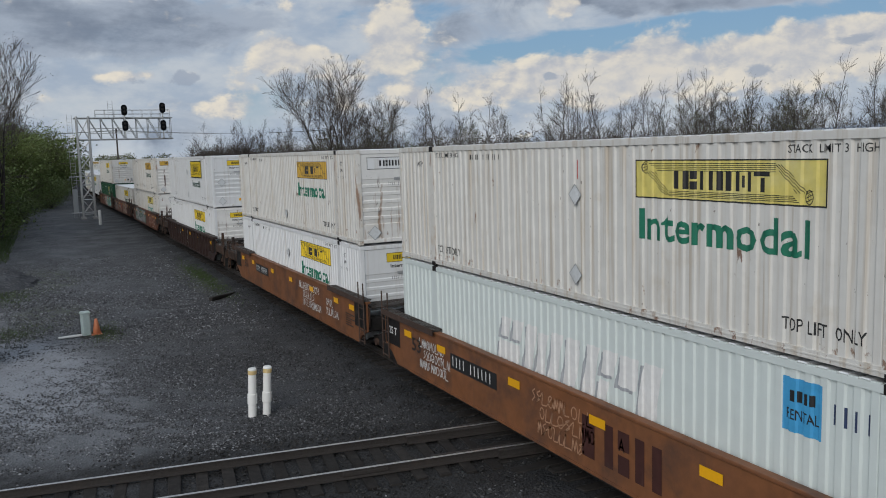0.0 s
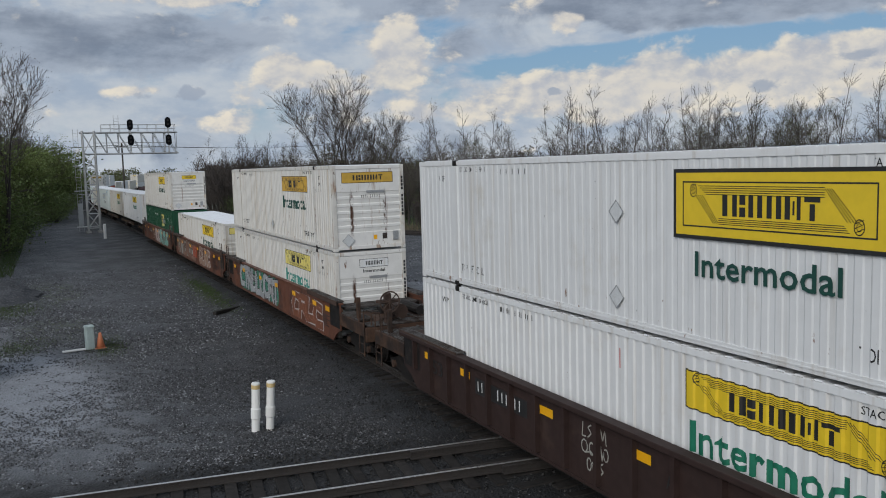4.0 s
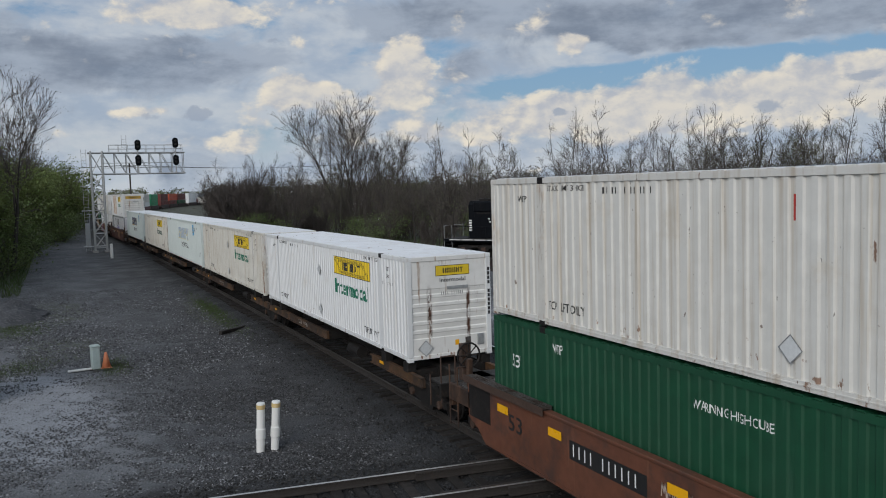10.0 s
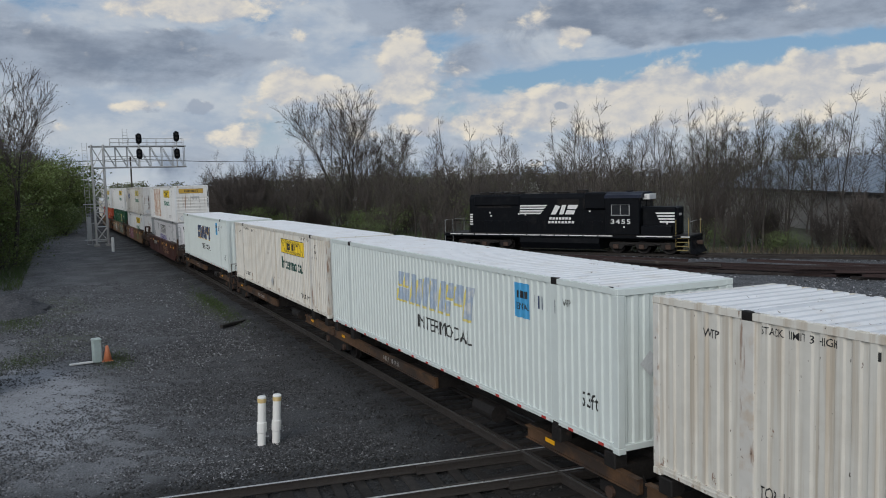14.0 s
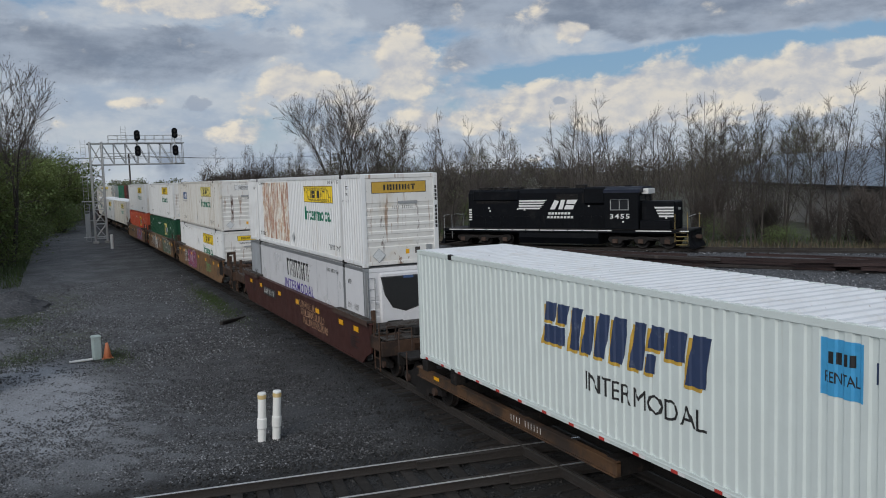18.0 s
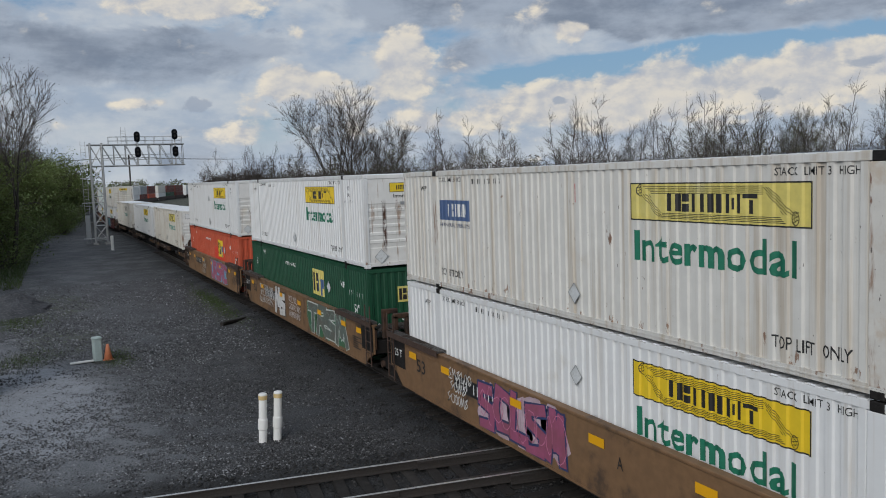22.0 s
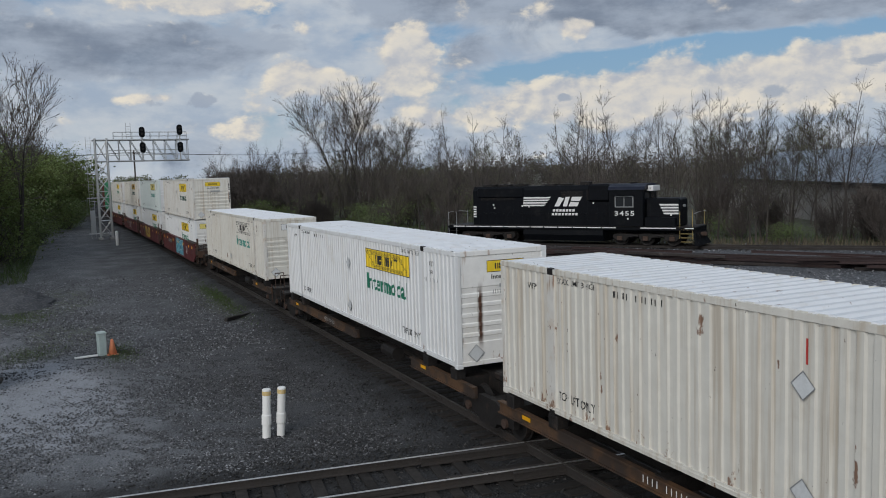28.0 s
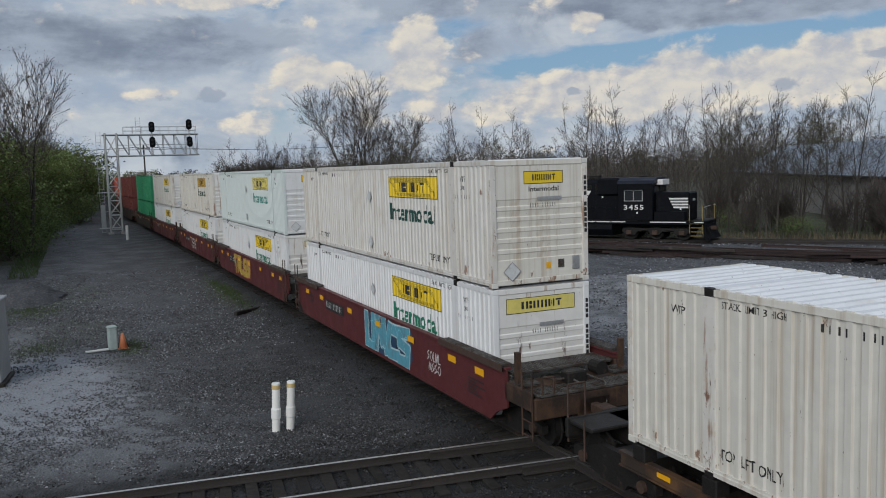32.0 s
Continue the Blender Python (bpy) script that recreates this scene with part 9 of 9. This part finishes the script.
def build_woods():
    rng = random.Random(21)
    bare = [slender("tall bare grey-brown tree in early spring", 100 + k, 11.5, 1 + k % 3, 0.16, 0.36, 0.2, "bud_brown", 500, 0.028) for k in range(4)]
    slim = [slender("slender bare pole-like tree in early spring", 120 + k, 12.0, 1 + k % 2, 0.05, 0.24, 0.3, "leaf_sparse", 400, 0.028) for k in range(3)]
    budding = [slender("bare tree with opening yellow-green buds", 140 + k, 10.0, 1 + k, 0.15, 0.36, 0.18, "leaf_sparse", 2000, 0.038) for k in range(2)]
    leafy = [tree("spreading tree in fresh green leaf", 160 + k, 10.5, 2, 4, 0.25, "leaf", 11000, 0.12, 0.02, 0.13, 0.24, clump=0.75) for k in range(3)]
    thicket = [slender("tangled bare brown thicket beside the line", 180 + k, 4.8, 7, 0.38, 0.42, 0.12, "bud_brown", 500, 0.04, "thicket") for k in range(2)]
    green = [bush("low green budding bush", 190 + k, 4.8, 2.4, "leaf_dark", 2400, 0.06) for k in range(2)]
    white = bush("pale blossoming bush among bare trees", 198, 4.2, 5.0, "bud_white", 5200, 0.08)
    models = bare + slim + budding + leafy + thicket + green + [white]
    # along the far side of the connecting curve
    pts = SIDING_ARR
    for k in range(118):
        i = rng.randrange(150, 300)
        x, y = pts[i]
        d = pts[min(i + 1, len(pts) - 1)] - pts[i - 1]
        d = d / np.hypot(*d)
        off = 5.5 + 26 * rng.random() ** 1.3
        px, py = x - d[1] * off, y + d[0] * off
        open_view = math.atan2(py - EYE[1], -(px - EYE[0])) > 0.76 and off < 19
        if open_view and rng.random() < 0.10:
            continue
        if rng.random() < 0.8:
            m = rng.choice(slim if open_view else bare + slim + budding + budding)
            plant(m, px, py, rng.uniform(0, 360), rng.uniform(0.6, 0.92))
        else:
            plant(rng.choice(budding), px, py, rng.uniform(0, 360), rng.uniform(0.7, 1.0))
    for k in range(60):
        i = rng.randrange(150, 300)
        x, y = pts[i]
        d = pts[min(i + 1, len(pts) - 1)] - pts[i - 1]
        d = d / np.hypot(*d)
        off = 5.0 + 12 * rng.random() ** 1.5
        plant(rng.choice(thicket + green), x - d[1] * off, y + d[0] * off, rng.uniform(0, 360), rng.uniform(0.4, 0.85))
    # the stand in the middle, with the one big tree
    big = tree("large spreading bare tree with fine reddish twigs", 301, 19.6, 3, 5, 0.34, "bud_brown", 5200, 0.055, 0.07, 0.10, 0.27, name="big_tree", clump=0.35, girth=1.35)
    bx, by = toward((-0.949, 0.315), 108)
    big.matrix_basis = pose(bx, by, zg(bx, by), 0, 0, 40)
    x, y = toward((-math.cos(0.356), math.sin(0.356)), 113)
    plant(big, x, y, 165, 0.80)
    for ang, dist, size in ((0.335, 100, 1.2), (0.355, 104, 1.12), (0.375, 100, 1.0), (0.30, 112, 1.15), (0.395, 98, 0.85), (0.27, 118, 0.9)):
        x, y = toward((-math.cos(ang), math.sin(ang)), dist)
        plant(rng.choice(bare + bare + budding), x, y, rng.uniform(0, 360), size)
    for ang, dist, size in ((0.452, 108, 1.12), (0.443, 112, 1.0), (0.585, 104, 1.05), (0.60, 98, 1.12), (0.615, 106, 1.0), (0.70, 88, 0.95), (0.735, 86, 1.02), (0.76, 90, 1.05), (0.80, 88, 0.95)):
        x, y = toward((-math.cos(ang), math.sin(ang)), dist)
        plant(rng.choice(slim), x, y, rng.uniform(0, 360), size)
    for k in range(95):
        ang = rng.uniform(0.205, 0.60)
        dist = rng.uniform(92, 150) if ang > 0.25 else rng.uniform(110, 150)
        x, y = toward((-math.cos(ang), math.sin(ang)), dist)
        r = rng.random()
        if r < 0.45:
            plant(rng.choice(thicket), x, y, rng.uniform(0, 360), rng.uniform(0.9, 1.6))
        elif r < 0.62:
            plant(rng.choice(green), x, y, rng.uniform(0, 360), rng.uniform(0.9, 1.5))
        elif r < 0.85:
            plant(rng.choice(bare), x, y, rng.uniform(0, 360), rng.uniform(0.5, 0.85))
        else:
            plant(rng.choice(budding), x, y, rng.uniform(0, 360), rng.uniform(0.55, 0.9))
    for k in range(34):
        ang = rng.uniform(0.72, 1.03)
        x, y = toward((-math.cos(ang), math.sin(ang)), rng.uniform(118, 140))
        plant(rng.choice(budding), x, y, rng.uniform(0, 360), rng.uniform(1.0, 1.35))
    for k in range(30):
        ang = rng.uniform(0.172, 0.225)
        x, y = toward((-math.cos(ang), math.sin(ang)), rng.uniform(116, 150))
        if k % 3:
            plant(rng.choice(thicket), x, y, rng.uniform(0, 360), rng.uniform(1.2, 1.9))
        else:
            plant(rng.choice(bare), x, y, rng.uniform(0, 360), rng.uniform(0.65, 0.95))
    # the brown brake beyond the locomotive and before the shed
    for k in range(88):
        ang = rng.uniform(0.60, 1.06)
        dist = rng.uniform(66, 92) if ang < 0.78 else rng.uniform(58, 74)
        x, y = toward((-math.cos(ang), math.sin(ang)), dist)
        d = np.sqrt(((SIDING_ARR - np.array([x, y])) ** 2).sum(1).min())
        if d < 5.0 or (ang > 0.80 and k % 5 in (1, 3)):
            continue
        if k % 5:
            plant(rng.choice(bare + slim), x, y, rng.uniform(0, 360), rng.uniform(0.62, 0.98))
        else:
            plant(rng.choice(thicket), x, y, rng.uniform(0, 360), rng.uniform(0.7, 1.15))
    wx, wy = toward((-math.cos(0.535), math.sin(0.535)), 100)
    plant(white, wx, wy, 0, 1.0)
    # the green wall along the way, on the other side of the line
    for k in range(52):
        x = -62 - 215 * rng.random() ** 1.25
        y = -17.0 - 9 * rng.random() ** 1.4 + 5.5 * float(smooth(-x, 100, 150))
        plant(rng.choice(leafy), x, y, rng.uniform(0, 360), rng.uniform(0.72, 1.12) * (1.0 if x > -100 else 1.14))
    for k in range(70):
        x = -74 - 190 * rng.random() ** 1.2
        y = -13.8 - 3.5 * rng.random() + 5.2 * float(smooth(-x, 95, 140))
        plant(rng.choice(green), x, y, rng.uniform(0, 360), rng.uniform(0.9, 1.8))
    for x, y, s, t in ((-80, -13.9, 0.96, 70), (-96, -17.0, 0.80, 200)):
        plant(big, x, y, t, s)
    for k in range(16):
        plant(rng.choice(leafy), -50 - 25 * rng.random(), -22 - 12 * rng.random(), rng.uniform(0, 360), rng.uniform(0.8, 1.1))
    for m in models:
        for o in list(m.children):
            bpy.data.objects.remove(o)
        bpy.data.objects.remove(m)


build_woods()


def far_woods(name, label, mat, count, bearing, dist, height, seed, size):
    """The wooded skyline far off: one mass of small clumps on thin stems."""
    rng = random.Random(seed)
    sh = Shape()
    for k in range(count):
        a = rng.uniform(*bearing)
        d = rng.uniform(*dist)
        x, y = toward((-math.cos(a), math.sin(a)), d)
        h = rng.uniform(*height) * (0.8 + 0.3 * noise.noise(Vector((a * 30, seed, 0))))
        w = h * rng.uniform(0.25, 0.4)
        sh.limb(Vector((x, y, 0)), Vector((x, y, h * 0.8)), 0.16, 0.05, 3)
        for j in range(110):
            t = rng.random()
            q = Vector((x + rng.gauss(0, w * 0.5 * (1.1 - t * 0.7)), y + rng.gauss(0, w * 0.5), h * (0.12 + 0.88 * t)))
            sh.leaf(q, size * rng.uniform(0.5, 1.3), rng)
    return tagged(new(name, sh.mesh(name, mat)), label, "woods", kind="stuff")


far_woods("far_woods", "hazy brown leafless woods along the skyline", "bud_brown", 700, (0.205, 1.15), (175, 300), (8, 12.0), 5, 0.24)
far_woods("far_woods", "hazy green-brown woods along the skyline", "leaf_sparse", 420, (-0.25, 0.62), (560, 760), (9, 13), 6, 0.55)
far_woods("far_woods", "dark green spring woods beside the line", "leaf_dark", 420, (-0.30, 0.03), (170, 420), (9, 14), 7, 0.45)


def grass_patch(name, label, mat, count, place, height, seed):
    rng = random.Random(seed)
    sh = Shape()
    for k in range(count):
        x, y = place(rng)
        z = zg(x, y)
        h = height * rng.uniform(0.4, 1.3)
        a = rng.uniform(0, 6.28)
        w = 0.012 + h * 0.03
        bend = Vector((rng.gauss(0, 0.35), rng.gauss(0, 0.35), 1)) * h
        i = len(sh.v)
        sh.v += [Vector((x - math.cos(a) * w, y - math.sin(a) * w, z - 0.02)), Vector((x + math.cos(a) * w, y + math.sin(a) * w, z - 0.02)), Vector((x, y, z)) + bend]
        sh.f.append((i, i + 1, i + 2))
    return tagged(new(name, sh.mesh(name, mat)), label, "grass", kind="stuff")


def oval(cx, cy, rx, ry):
    def place(rng):
        return cx + rng.gauss(0, rx * 0.5), cy + rng.gauss(0, ry * 0.5)
    return place


def along_siding(lo, hi):
    def place(rng):
        i = rng.randrange(160, 300)
        x, y = SIDING[i]
        x2, y2 = SIDING[min(i + 1, len(SIDING) - 1)]
        n = math.hypot(x2 - x, y2 - y) or 1.0
        o, f = rng.uniform(lo, hi), rng.random()
        return x + (x2 - x) * f - (y2 - y) / n * o, y + (y2 - y) * f + (x2 - x) / n * o
    return place


grass_patch("grass", "thin green grass by a bollard", "grass", 1400, oval(-32.6, -8.2, 1.6, 0.6), 0.08, 31)
grass_patch("grass", "thin green grass on the gravel", "grass", 1800, oval(-34.5, -11.4, 2.0, 1.2), 0.06, 32)
grass_patch("grass", "thin grass at the foot of the ballast", "grass", 3600, oval(-45.0, -2.5, 7.0, 0.5), 0.09, 33)
grass_patch("grass", "thin green grass round a gravel heap", "grass", 3200, oval(-44.5, -12.0, 3.0, 1.6), 0.07, 34)
grass_patch("dry_grass", "pale dead grass along the connecting track", "dry_grass", 9000, along_siding(2.6, 6.5), 0.55, 35)
grass_patch("grass", "rough green grass below the trees", "grass", 9000, along_siding(4.5, 14.0), 0.5, 36)
grass_patch("grass", "rough green grass along the tree line", "grass", 6000, lambda rng: (-60 - 150 * rng.random(), -12.3 - 1.8 * rng.random()), 0.5, 37)

# ---- pieces of the track beds, last ----
build_ties()
STONE = stone_material("crushed_stone", (0.026, 0.027, 0.030), (0.30, 0.308, 0.322))
# oily ballast, with the shade below the train put into its black
OILY_SHADED = stone_material("oily_shaded_stone", (0.007, 0.007, 0.007), (0.055, 0.053, 0.050))
DARKER = stone_material("darker_stone", (0.014, 0.014, 0.015), (0.17, 0.172, 0.178))
scatter_stones("gravel", 90000, (-34.0, -11.0, -14.5, -3.0), (0.015, 0.036), 51, STONE, "loose dark crushed stone with a few pale pieces", False, (-3.5, -9.0))
scatter_stones("gravel", 60000, (-34.0, -11.0, -9.5, -1.2), (0.015, 0.036), 56, DARKER, "loose darker crushed stone near the line", False, (-9.0, -4.0))
YARD = stone_material("dusty_stone", (0.045, 0.046, 0.05), (0.40, 0.41, 0.43))
scatter_stones("gravel", 30000, (-34.0, -9.0, 5.5, 24.0), (0.02, 0.045), 52, YARD, "loose dusty grey stone on the bare yard", False)
scatter_stones("gravel", 26000, (-60.0, -30.0, -13.0, -1.6), (0.022, 0.052), 53, STONE, "loose dark crushed stone beside the line", False)
scatter_stones("gravel", 14000, (-62.0, -24.0, 8.0, 40.0), (0.03, 0.07), 54, YARD, "loose grey stone round the connecting track", False)
scatter_stones("ballast", 26000, (-40.0, -10.0, -12.0, 8.0), (0.02, 0.045), 55, OILY_SHADED, "oily ballast stone between the ties, blackened for the train's shade", True)


def motions():
    """The train rolls by at a steady pace, towards the camera and past it."""
    for ob, mid, z in rolling:
        walk(ob, [(t, on_main(mid + s, z)) for t, s in zip(TRAIN_T, TRAIN_S)])


motions()
